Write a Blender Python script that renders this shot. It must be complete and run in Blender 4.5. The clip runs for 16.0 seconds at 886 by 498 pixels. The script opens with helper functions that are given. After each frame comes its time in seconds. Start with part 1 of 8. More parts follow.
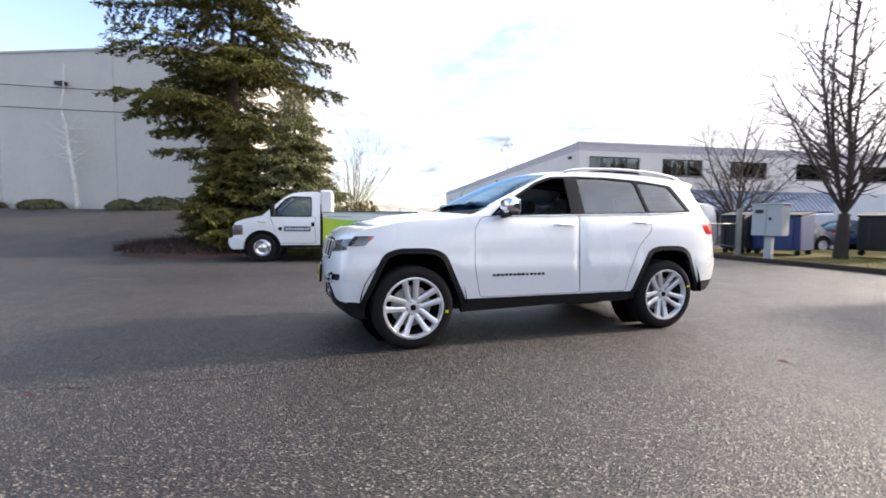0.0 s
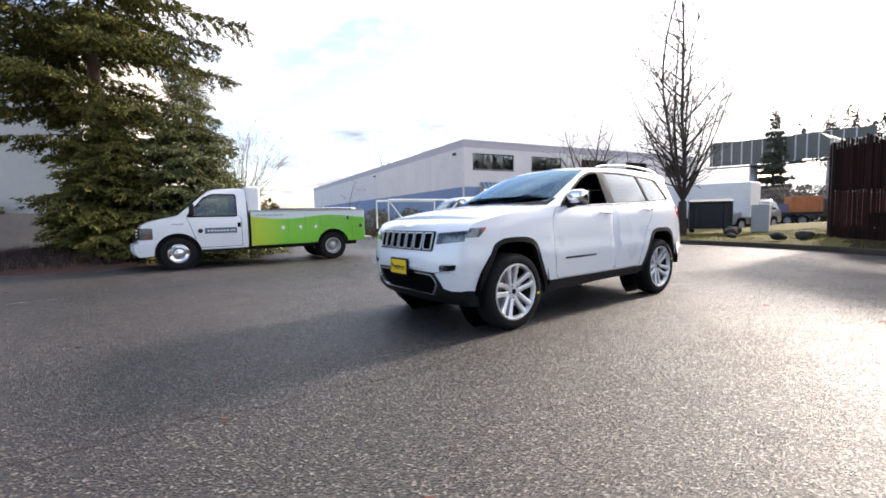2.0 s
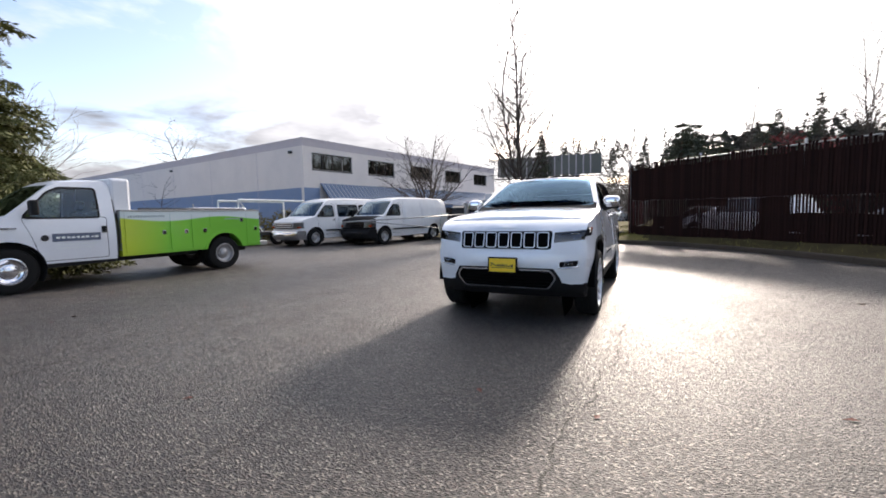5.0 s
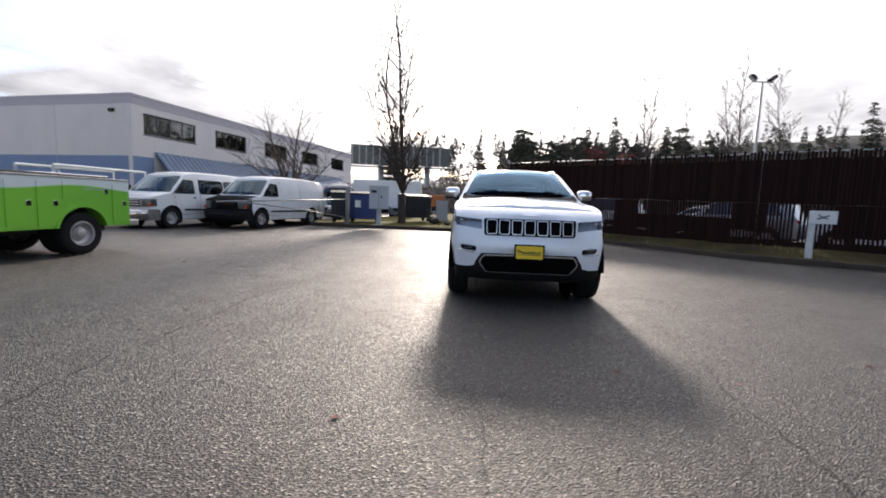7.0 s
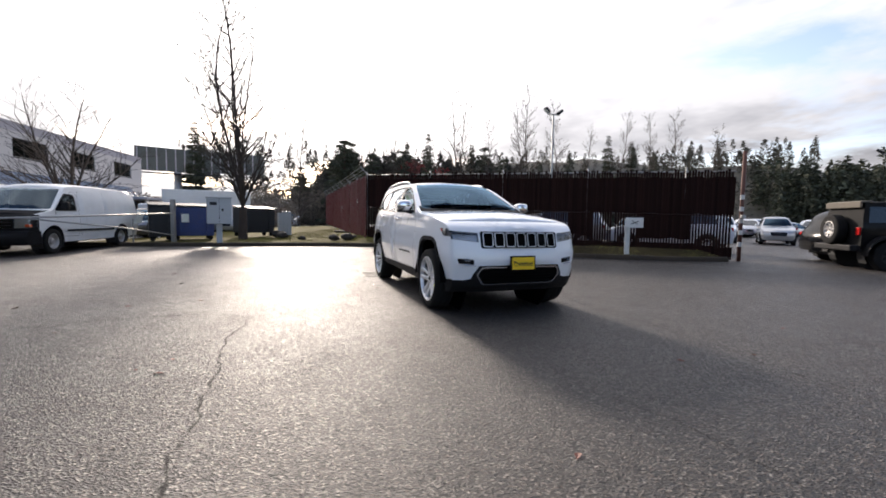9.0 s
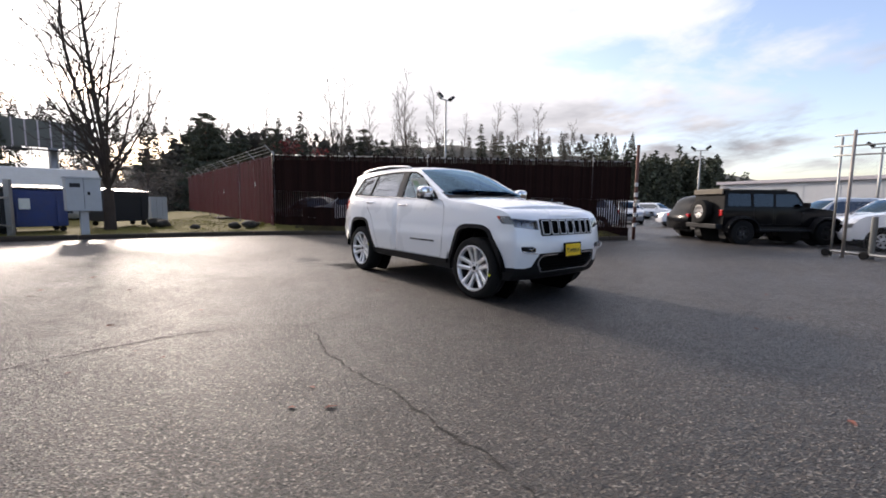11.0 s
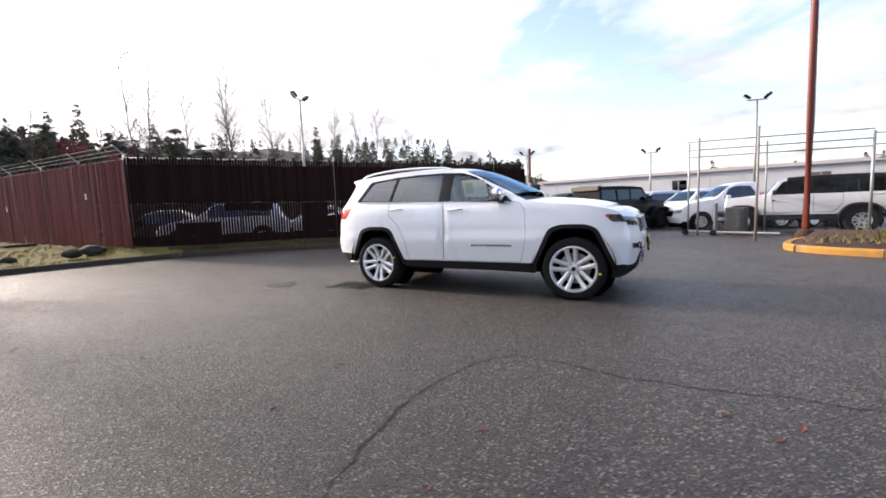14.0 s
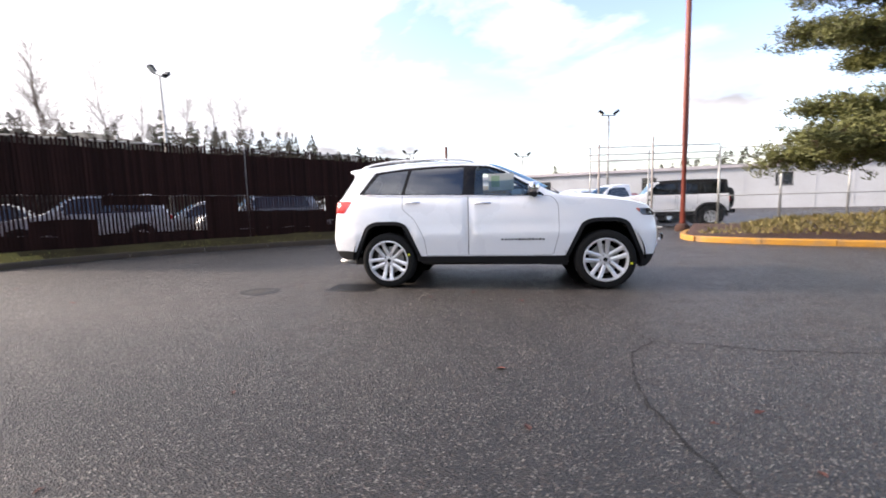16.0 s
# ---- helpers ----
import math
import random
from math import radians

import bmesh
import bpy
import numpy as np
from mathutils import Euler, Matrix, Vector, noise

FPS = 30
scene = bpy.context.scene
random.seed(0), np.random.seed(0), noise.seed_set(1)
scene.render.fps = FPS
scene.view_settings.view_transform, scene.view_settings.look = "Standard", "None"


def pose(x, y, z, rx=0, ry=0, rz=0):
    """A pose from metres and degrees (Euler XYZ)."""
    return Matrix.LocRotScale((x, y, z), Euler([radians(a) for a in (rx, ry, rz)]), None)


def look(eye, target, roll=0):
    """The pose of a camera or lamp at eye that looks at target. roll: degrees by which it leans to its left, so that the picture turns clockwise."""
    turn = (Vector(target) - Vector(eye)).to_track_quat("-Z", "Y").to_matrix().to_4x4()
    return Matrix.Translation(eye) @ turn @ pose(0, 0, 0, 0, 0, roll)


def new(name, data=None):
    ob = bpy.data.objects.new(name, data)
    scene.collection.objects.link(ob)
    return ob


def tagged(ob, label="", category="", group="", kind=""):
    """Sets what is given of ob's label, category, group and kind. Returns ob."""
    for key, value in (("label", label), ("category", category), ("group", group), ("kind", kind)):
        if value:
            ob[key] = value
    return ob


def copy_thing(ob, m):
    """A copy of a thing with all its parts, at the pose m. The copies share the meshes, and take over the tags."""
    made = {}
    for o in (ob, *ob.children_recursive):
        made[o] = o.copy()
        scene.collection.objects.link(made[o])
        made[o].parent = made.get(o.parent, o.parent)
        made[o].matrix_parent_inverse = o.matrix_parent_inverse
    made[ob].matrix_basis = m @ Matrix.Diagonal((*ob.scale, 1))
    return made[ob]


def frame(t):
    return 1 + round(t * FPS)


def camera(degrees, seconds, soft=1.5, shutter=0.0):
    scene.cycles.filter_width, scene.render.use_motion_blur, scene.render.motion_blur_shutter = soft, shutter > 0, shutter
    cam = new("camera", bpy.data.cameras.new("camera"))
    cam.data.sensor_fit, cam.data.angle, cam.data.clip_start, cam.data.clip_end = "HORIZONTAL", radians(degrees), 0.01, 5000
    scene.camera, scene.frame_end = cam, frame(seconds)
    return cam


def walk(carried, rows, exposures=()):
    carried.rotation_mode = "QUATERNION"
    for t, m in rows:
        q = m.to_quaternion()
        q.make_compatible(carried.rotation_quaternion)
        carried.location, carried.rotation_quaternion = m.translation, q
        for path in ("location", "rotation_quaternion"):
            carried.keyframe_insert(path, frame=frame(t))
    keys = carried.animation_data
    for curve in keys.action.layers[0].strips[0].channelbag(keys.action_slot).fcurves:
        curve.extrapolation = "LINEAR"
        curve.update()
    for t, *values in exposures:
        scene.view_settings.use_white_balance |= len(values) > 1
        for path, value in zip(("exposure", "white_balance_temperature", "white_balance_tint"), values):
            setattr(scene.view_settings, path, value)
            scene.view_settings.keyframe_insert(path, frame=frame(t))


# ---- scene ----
cam = camera(92.5, 16.0, 1.7, 0.4)
PATH = [
    (0, (0.555, 0.489, 1.179), (0.346, 2.473, 1.05), 0.6),
    (0.5, (-0.014, 0.375, 1.179), (-0.013, 2.371, 1.053), 0.0),
    (1, (-0.592, 0.354, 1.177), (-0.454, 2.344, 1.038), -0.0),
    (1.5, (-1.173, 0.337, 1.179), (-0.832, 2.304, 1.066), -0.9),
    (2, (-1.739, 0.337, 1.157), (-1.299, 2.282, 1.003), -1.3),
    (2.5, (-2.267, 0.428, 1.172), (-1.68, 2.337, 1.069), -1.0),
    (3, (-2.828, 0.495, 1.19), (-2.047, 2.331, 1.06), -0.5),
    (3.2, (-3.076, 0.567, 1.159), (-2.227, 2.369, 0.987), -0.9),
    (5.3, (-4.89, 1.908, 1.208), (-3.539, 3.377, 1.066), -1.9),
    (5.5, (-5.021, 2.077, 1.178), (-3.624, 3.501, 1.043), -2.6),
    (6, (-5.334, 2.495, 1.2), (-3.83, 3.806, 1.058), -1.9),
    (6.5, (-5.652, 2.931, 1.195), (-3.997, 4.048, 1.064), -0.4),
    (7, (-5.873, 3.41, 1.156), (-4.121, 4.35, 0.945), 1.9),
    (7.5, (-6.084, 3.902, 1.143), (-4.232, 4.62, 0.905), 0.9),
    (8, (-6.192, 4.408, 1.107), (-4.286, 4.941, 0.818), 0.7),
    (8.5, (-6.249, 4.924, 1.139), (-4.285, 5.249, 0.946), -0.3),
    (9, (-6.272, 5.476, 1.148), (-4.28, 5.587, 1.008), 0.9),
    (9.5, (-6.243, 6.043, 1.155), (-4.249, 6.056, 1.004), 0.7),
    (9.7, (-6.228, 6.281, 1.128), (-4.234, 6.162, 1.026), 0.9),
    (11.8, (-5.378, 8.395, 1.186), (-3.534, 7.643, 1.002), -0.8),
    (12, (-5.264, 8.574, 1.174), (-3.46, 7.723, 1.038), -1.7),
    (12.5, (-4.95, 9.045, 1.165), (-3.199, 8.091, 1.014), -0.6),
    (13, (-4.617, 9.512, 1.193), (-2.883, 8.526, 1.048), -0.0),
    (13.5, (-4.316, 9.969, 1.209), (-2.71, 8.783, 1.081), -0.6),
    (14, (-3.902, 10.374, 1.199), (-2.338, 9.143, 1.002), -2.1),
    (14.5, (-3.515, 10.745, 1.187), (-2.086, 9.358, 1.001), -1.8),
    (15, (-3.034, 11.06, 1.151), (-1.674, 9.61, 0.935), -2.9),
    (15.5, (-2.591, 11.39, 1.204), (-1.311, 9.866, 1.002), -1.1),
    (16, (-2.098, 11.664, 1.197), (-1.002, 10.006, 0.973), -1.6),
]
walk(cam, [(t, look(eye, target, roll)) for t, eye, target, roll in PATH],
     [(0, 0.78, 6550, 13.5), (3, 0.70, 6550, 13.5), (5.5, 0.22, 6600, 14), (7, 0.14, 6600, 14), (9.5, 0.02, 6600, 14), (12, 0.28, 6680, 16), (13.5, 0.58, 6680, 16), (14.5, 0.66, 6720, 16.5), (16, 0.84, 6720, 16.5)])

# world: broken cloud over a pale winter sky, low sun behind thin cloud
SUN_YAW, SUN_EL = -67.0, 20.5
sun_dir = Vector((-math.sin(radians(SUN_YAW)) * math.cos(radians(SUN_EL)), math.cos(radians(SUN_YAW)) * math.cos(radians(SUN_EL)), math.sin(radians(SUN_EL))))
world = bpy.data.worlds.new("sky")
scene.world = world
world.use_nodes = True
wt = world.node_tree
wt.nodes.clear()


def wn(kind, **kw):
    n = wt.nodes.new(kind)
    for k, v in kw.items():
        if k == "op":
            n.operation = v
        elif k == "blend":
            n.blend_type = v
        else:
            n.inputs[k].default_value = v
    return n


sky = wn("ShaderNodeTexSky")
sky.sky_type, sky.sun_disc = "NISHITA", False
sky.sun_elevation, sky.sun_rotation = radians(SUN_EL), radians(-SUN_YAW)
sky.air_density, sky.dust_density = 1.0, 1.5
coord = wn("ShaderNodeTexCoord")
sep = wn("ShaderNodeSeparateXYZ")
wt.links.new(coord.outputs["Generated"], sep.inputs[0])
# flatten the direction on to a cloud layer
zc = wn("ShaderNodeMath", op="MAXIMUM")
zc.inputs[1].default_value = 0.0
wt.links.new(sep.outputs[2], zc.inputs[0])
zo = wn("ShaderNodeMath", op="ADD")
zo.inputs[1].default_value = 0.16
wt.links.new(zc.outputs[0], zo.inputs[0])
dv = wn("ShaderNodeVectorMath", op="DIVIDE")
wt.links.new(coord.outputs["Generated"], dv.inputs[0])
cmb = wn("ShaderNodeCombineXYZ")
for k in range(3):
    wt.links.new(zo.outputs[0], cmb.inputs[k])
wt.links.new(cmb.outputs[0], dv.inputs[1])
n1 = wn("ShaderNodeTexNoise", Scale=1.15, Detail=7.0, Roughness=0.55, Distortion=0.25)
wt.links.new(dv.outputs[0], n1.inputs["Vector"])
n2 = wn("ShaderNodeTexNoise", Scale=0.75, Detail=5.0, Roughness=0.6)
wt.links.new(dv.outputs[0], n2.inputs["Vector"])
cover = wn("ShaderNodeValToRGB")
cover.color_ramp.elements[0].position, cover.color_ramp.elements[1].position = 0.43, 0.58
shade = wn("ShaderNodeValToRGB")
shade.color_ramp.elements[0].position, shade.color_ramp.elements[1].position = 0.38, 0.62
shade.color_ramp.elements[0].color, shade.color_ramp.elements[1].color = (3.2, 3.35, 3.8, 1), (9.1, 9.2, 9.5, 1)
wt.links.new(n2.outputs["Fac"], shade.inputs[0])
mixc = wn("ShaderNodeMix")
mixc.data_type = "RGBA"
wt.links.new(cover.outputs["Color"], mixc.inputs["Factor"])
skyb = wn("ShaderNodeMix")
skyb.data_type, skyb.blend_type = "RGBA", "MULTIPLY"
skyb.inputs["Factor"].default_value = 1.0
skyb.inputs["B"].default_value = (2.6, 2.5, 2.65, 1)
wt.links.new(sky.outputs[0], skyb.inputs["A"])
wt.links.new(skyb.outputs["Result"], mixc.inputs["A"])
# thinner cloud away from the sun
dot = wn("ShaderNodeVectorMath", op="DOT_PRODUCT")
dot.inputs[1].default_value = sun_dir
wt.links.new(coord.outputs["Generated"], dot.inputs[0])
# overcast law: cloud brightens towards the zenith
law = wn("ShaderNodeMath", op="MULTIPLY_ADD")
law.inputs[1].default_value, law.inputs[2].default_value = 1.95, 0.62
wt.links.new(zc.outputs[0], law.inputs[0])
lit = wn("ShaderNodeVectorMath", op="SCALE")
wt.links.new(shade.outputs["Color"], lit.inputs[0])
side_of_sun = wn("ShaderNodeMath", op="MULTIPLY_ADD")
side_of_sun.inputs[1].default_value, side_of_sun.inputs[2].default_value = 0.22, 0.84
law_sun = wn("ShaderNodeMath", op="MULTIPLY")
wt.links.new(law.outputs[0], law_sun.inputs[0])
wt.links.new(side_of_sun.outputs[0], law_sun.inputs[1])
wt.links.new(law_sun.outputs[0], lit.inputs["Scale"])
wt.links.new(lit.outputs[0], mixc.inputs["B"])
dmax = wn("ShaderNodeMath", op="MAXIMUM")
dmax.inputs[1].default_value = 0.0
wt.links.new(dot.outputs["Value"], dmax.inputs[0])
wt.links.new(dmax.outputs[0], side_of_sun.inputs[0])
thick = wn("ShaderNodeMath", op="MULTIPLY_ADD")
thick.inputs[1].default_value, thick.inputs[2].default_value = 0.26, 0.0
wt.links.new(dmax.outputs[0], thick.inputs[0])
thin = wn("ShaderNodeMath", op="SUBTRACT")
thin.inputs[1].default_value = 0.092
wt.links.new(n1.outputs["Fac"], thin.inputs[0])
last_thin = thin
for az_, el_, deep in ((16, 30, .12), (142, 25, .045), (124, 24, .03)):
    gap_dir = Vector((math.sin(radians(az_)) * math.cos(radians(el_)), math.cos(radians(az_)) * math.cos(radians(el_)), math.sin(radians(el_))))
    gd = wn("ShaderNodeVectorMath", op="DOT_PRODUCT")
    gd.inputs[1].default_value = gap_dir
    wt.links.new(coord.outputs["Generated"], gd.inputs[0])
    gr = wn("ShaderNodeMapRange")
    gr.inputs["From Min"].default_value, gr.inputs["From Max"].default_value, gr.inputs["To Max"].default_value = 0.90, 0.99, deep
    wt.links.new(gd.outputs["Value"], gr.inputs["Value"])
    less = wn("ShaderNodeMath", op="SUBTRACT")
    wt.links.new(last_thin.outputs[0], less.inputs[0])
    wt.links.new(gr.outputs[0], less.inputs[1])
    last_thin = less
wt.links.new(last_thin.outputs[0], thick.inputs[2])
wt.links.new(thick.outputs[0], cover.inputs[0])
# bright haze round the veiled sun
dpow = wn("ShaderNodeMath", op="POWER")
dpow.inputs[1].default_value = 14.0
wt.links.new(dmax.outputs[0], dpow.inputs[0])
glow = wn("ShaderNodeMix")
glow.data_type, glow.blend_type = "RGBA", "ADD"
glow.inputs["B"].default_value = (22.0, 21.0, 19.5, 1)
wt.links.new(dpow.outputs[0], glow.inputs["Factor"])
wt.links.new(mixc.outputs["Result"], glow.inputs["A"])
bg = wn("ShaderNodeBackground", Strength=0.1)
wt.links.new(glow.outputs["Result"], bg.inputs["Color"])
out = wn("ShaderNodeOutputWorld")
wt.links.new(bg.outputs[0], out.inputs[0])

sun = new("sun", bpy.data.lights.new("sun", "SUN"))
sun.data.energy, sun.data.angle, sun.data.color = 4.6, radians(5.5), (1.0, 0.89, 0.76)
sun.matrix_basis = look(sun_dir * 50, (0, 0, 0))

# materials
def mat(name, color, rough=0.6, metal=0.0, var=0.12, scale=3.0, fine=40.0, bump=0.0, bscale=60.0, spec=0.5, coat=0.0, tint=None, vary=0.0, dirt=None):
    """A painted, stony or woody surface with broad and fine variation."""
    m = bpy.data.materials.new(name)
    m.use_nodes = True
    nt = m.node_tree
    p = nt.nodes["Principled BSDF"]
    p.inputs["Roughness"].default_value = rough
    p.inputs["Metallic"].default_value = metal
    p.inputs["Specular IOR Level"].default_value = spec
    p.inputs["Coat Weight"].default_value = coat
    p.inputs["Coat Roughness"].default_value = 0.04
    co = nt.nodes.new("ShaderNodeTexCoord")
    a = nt.nodes.new("ShaderNodeTexNoise")
    a.inputs["Scale"].default_value, a.inputs["Detail"].default_value = scale, 5
    b = nt.nodes.new("ShaderNodeTexNoise")
    b.inputs["Scale"].default_value, b.inputs["Detail"].default_value = fine, 3
    for n in (a, b):
        nt.links.new(co.outputs["Object"], n.inputs["Vector"])
    s = nt.nodes.new("ShaderNodeMath")
    s.operation = "ADD"
    nt.links.new(a.outputs["Fac"], s.inputs[0])
    nt.links.new(b.outputs["Fac"], s.inputs[1])
    r = nt.nodes.new("ShaderNodeMapRange")
    r.inputs["From Min"].default_value, r.inputs["From Max"].default_value = 0.6, 1.4
    nt.links.new(s.outputs[0], r.inputs["Value"])
    mx = nt.nodes.new("ShaderNodeMix")
    mx.data_type = "RGBA"
    dark = [c * (1 - var) for c in color]
    lite = [min(c * (1 + var), 1.0) for c in (tint or color)]
    mx.inputs["A"].default_value, mx.inputs["B"].default_value = (*dark, 1), (*lite, 1)
    nt.links.new(r.outputs[0], mx.inputs["Factor"])
    last = mx.outputs["Result"]
    if vary:
        oi = nt.nodes.new("ShaderNodeObjectInfo")
        gm = nt.nodes.new("ShaderNodeNewGeometry")
        ad = nt.nodes.new("ShaderNodeMath")
        ad.operation = "ADD"
        nt.links.new(oi.outputs["Random"], ad.inputs[0])
        nt.links.new(gm.outputs["Random Per Island"], ad.inputs[1])
        fr = nt.nodes.new("ShaderNodeMath")
        fr.operation = "FRACT"
        nt.links.new(ad.outputs[0], fr.inputs[0])
        vr = nt.nodes.new("ShaderNodeMapRange")
        vr.inputs["To Min"].default_value, vr.inputs["To Max"].default_value = 1 - vary, 1 + vary
        nt.links.new(fr.outputs[0], vr.inputs["Value"])
        hs = nt.nodes.new("ShaderNodeHueSaturation")
        nt.links.new(vr.outputs[0], hs.inputs["Value"])
        nt.links.new(last, hs.inputs["Color"])
        last = hs.outputs["Color"]
    if dirt:
        col, amount, dsc = dirt
        d = nt.nodes.new("ShaderNodeTexNoise")
        d.inputs["Scale"].default_value, d.inputs["Detail"].default_value, d.inputs["Roughness"].default_value = dsc, 8, 0.7
        nt.links.new(co.outputs["Object"], d.inputs["Vector"])
        dr = nt.nodes.new("ShaderNodeMapRange")
        dr.inputs["From Min"].default_value, dr.inputs["From Max"].default_value = 0.45, 0.75
        dr.inputs["To Max"].default_value = amount
        nt.links.new(d.outputs["Fac"], dr.inputs["Value"])
        dm = nt.nodes.new("ShaderNodeMix")
        dm.data_type = "RGBA"
        dm.inputs["B"].default_value = (*col, 1)
        nt.links.new(dr.outputs[0], dm.inputs["Factor"])
        nt.links.new(last, dm.inputs["A"])
        last = dm.outputs["Result"]
    nt.links.new(last, p.inputs["Base Color"])
    rr = nt.nodes.new("ShaderNodeMapRange")
    rr.inputs["To Min"].default_value, rr.inputs["To Max"].default_value = max(rough - 0.08, 0.02), min(rough + 0.08, 1)
    nt.links.new(a.outputs["Fac"], rr.inputs["Value"])
    nt.links.new(rr.outputs[0], p.inputs["Roughness"])
    if bump:
        c = nt.nodes.new("ShaderNodeTexNoise")
        c.inputs["Scale"].default_value, c.inputs["Detail"].default_value = bscale, 4
        nt.links.new(co.outputs["Object"], c.inputs["Vector"])
        bp = nt.nodes.new("ShaderNodeBump")
        bp.inputs["Strength"].default_value, bp.inputs["Distance"].default_value = bump, 0.02
        nt.links.new(c.outputs["Fac"], bp.inputs["Height"])
        nt.links.new(bp.outputs[0], p.inputs["Normal"])
    return m


def glass(name, tint, gloss=1.0, rough=0.0, sheen=(1, 1, 1)):
    """A thin pane: tinted see-through with mirror gloss that grows at grazing angles."""
    m = bpy.data.materials.new(name)
    m.use_nodes = True
    nt = m.node_tree
    nt.nodes.clear()
    o = nt.nodes.new("ShaderNodeOutputMaterial")
    t = nt.nodes.new("ShaderNodeBsdfTransparent")
    t.inputs["Color"].default_value = (*tint, 1)
    g = nt.nodes.new("ShaderNodeBsdfGlossy")
    g.inputs["Roughness"].default_value = rough
    g.inputs["Color"].default_value = (*sheen, 1)
    f = nt.nodes.new("ShaderNodeFresnel")
    f.inputs["IOR"].default_value = 1.6
    k = nt.nodes.new("ShaderNodeMath")
    k.operation, k.use_clamp = "MULTIPLY", True
    k.inputs[1].default_value = gloss
    nt.links.new(f.outputs[0], k.inputs[0])
    x = nt.nodes.new("ShaderNodeMixShader")
    nt.links.new(k.outputs[0], x.inputs[0])
    nt.links.new(t.outputs[0], x.inputs[1])
    nt.links.new(g.outputs[0], x.inputs[2])
    nt.links.new(x.outputs[0], o.inputs[0])
    return m


# mesh helpers
def mesh(name, verts, faces, material, smooth=False):
    me = bpy.data.meshes.new(name)
    me.from_pydata([tuple(v) for v in verts], [], [tuple(f) for f in faces])
    me.materials.append(material)
    if smooth:
        me.shade_smooth()
    me.update()
    return me


def thing(name, label, category, m=None, group="", kind=""):
    ob = new(name)
    ob.empty_display_size = 0.2
    if m is not None:
        ob.matrix_basis = m
    return tagged(ob, label, category, group, kind)


def part(name, bm, material, parent, label="", smooth=False, m=None):
    """Links a bmesh (or a mesh) as one object under a thing or part."""
    if isinstance(bm, bmesh.types.BMesh):
        me = bpy.data.meshes.new(name)
        bm.to_mesh(me)
        bm.free()
        me.materials.append(material)
        if smooth:
            me.shade_smooth()
    else:
        me = bm
    ob = new(name, me)
    ob.parent = parent
    if m is not None:
        ob.matrix_basis = m
    return tagged(ob, label)


def solid(name, bm, material, label, category, kind="", group="", m=None, smooth=False):
    ob = part(name, bm, material, None, "", smooth, m)
    return tagged(ob, label, category, group, kind)


def box(x0, x1, y0, y1, z0, z1, bevel=0.0, bm=None, seg=2):
    b = bm or bmesh.new()
    vs = [b.verts.new((x, y, z)) for x in (x0, x1) for y in (y0, y1) for z in (z0, z1)]
    fs = [b.faces.new([vs[i] for i in f]) for f in ((0, 1, 3, 2), (4, 6, 7, 5), (0, 4, 5, 1), (2, 3, 7, 6), (0, 2, 6, 4), (1, 5, 7, 3))]
    if bevel:
        es = list({e for f in fs for e in f.edges})
        bmesh.ops.bevel(b, geom=es, offset=bevel, segments=seg, affect="EDGES", profile=0.5)
    return b


def tube(pts, r, n=8, bm=None, r1=None, cap=True):
    """A round bar along points, from radius r to r1."""
    b = bm or bmesh.new()
    pts = [Vector(p) for p in pts]
    rings = []
    for i, p in enumerate(pts):
        d = (pts[min(i + 1, len(pts) - 1)] - pts[max(i - 1, 0)])
        d = d.normalized() if d.length > 1e-9 else Vector((0, 0, 1))
        u = d.cross(Vector((0, 0, 1)))
        u = u.normalized() if u.length > 1e-3 else Vector((1, 0, 0))
        w = d.cross(u)
        k = r if r1 is None else r + (r1 - r) * i / max(len(pts) - 1, 1)
        rings.append([b.verts.new(p + (u * math.cos(a) + w * math.sin(a)) * k) for a in [2 * math.pi * j / n for j in range(n)]])
    for q0, q1 in zip(rings, rings[1:]):
        for j in range(n):
            b.faces.new((q0[j], q0[(j + 1) % n], q1[(j + 1) % n], q1[j]))
    if cap:
        b.faces.new(rings[0][::-1])
        b.faces.new(rings[-1])
    return b


def lathe(prof, n=32, axis="y", bm=None, closed=False):
    """Turns (radius, along) points round an axis."""
    b = bm or bmesh.new()
    rings = []
    for r, h in prof:
        ring = []
        for j in range(n):
            a = 2 * math.pi * j / n
            c, s = r * math.cos(a), r * math.sin(a)
            ring.append(b.verts.new((c, h, s) if axis == "y" else (c, s, h)))
        rings.append(ring)
    pairs = list(zip(rings, rings[1:])) + ([(rings[-1], rings[0])] if closed else [])
    for q0, q1 in pairs:
        for j in range(n):
            b.faces.new((q0[j], q0[(j + 1) % n], q1[(j + 1) % n], q1[j]))
    return b


def smooth_line(pts, step=0.5, loop=False):
    """Catmull-Rom through points, resampled."""
    P = [np.array(p, float) for p in pts]
    Q = [P[0] * 2 - P[1]] + P + [P[-1] * 2 - P[-2]] if not loop else [P[-1]] + P + P[:2]
    res = []
    for i in range(1, len(Q) - 2):
        n = max(2, int(np.linalg.norm(Q[i + 1] - Q[i]) / step))
        for k in range(n):
            t = k / n
            res.append(0.5 * (2 * Q[i] + (Q[i + 1] - Q[i - 1]) * t + (2 * Q[i - 1] - 5 * Q[i] + 4 * Q[i + 1] - Q[i + 2]) * t * t + (3 * Q[i] - Q[i - 1] - 3 * Q[i + 1] + Q[i + 2]) * t ** 3))
    if not loop:
        res.append(P[-1])
    return np.array(res)


def sstep(a, b, x):
    t = min(max((x - a) / (b - a), 0.0), 1.0)
    return t * t * (3 - 2 * t)

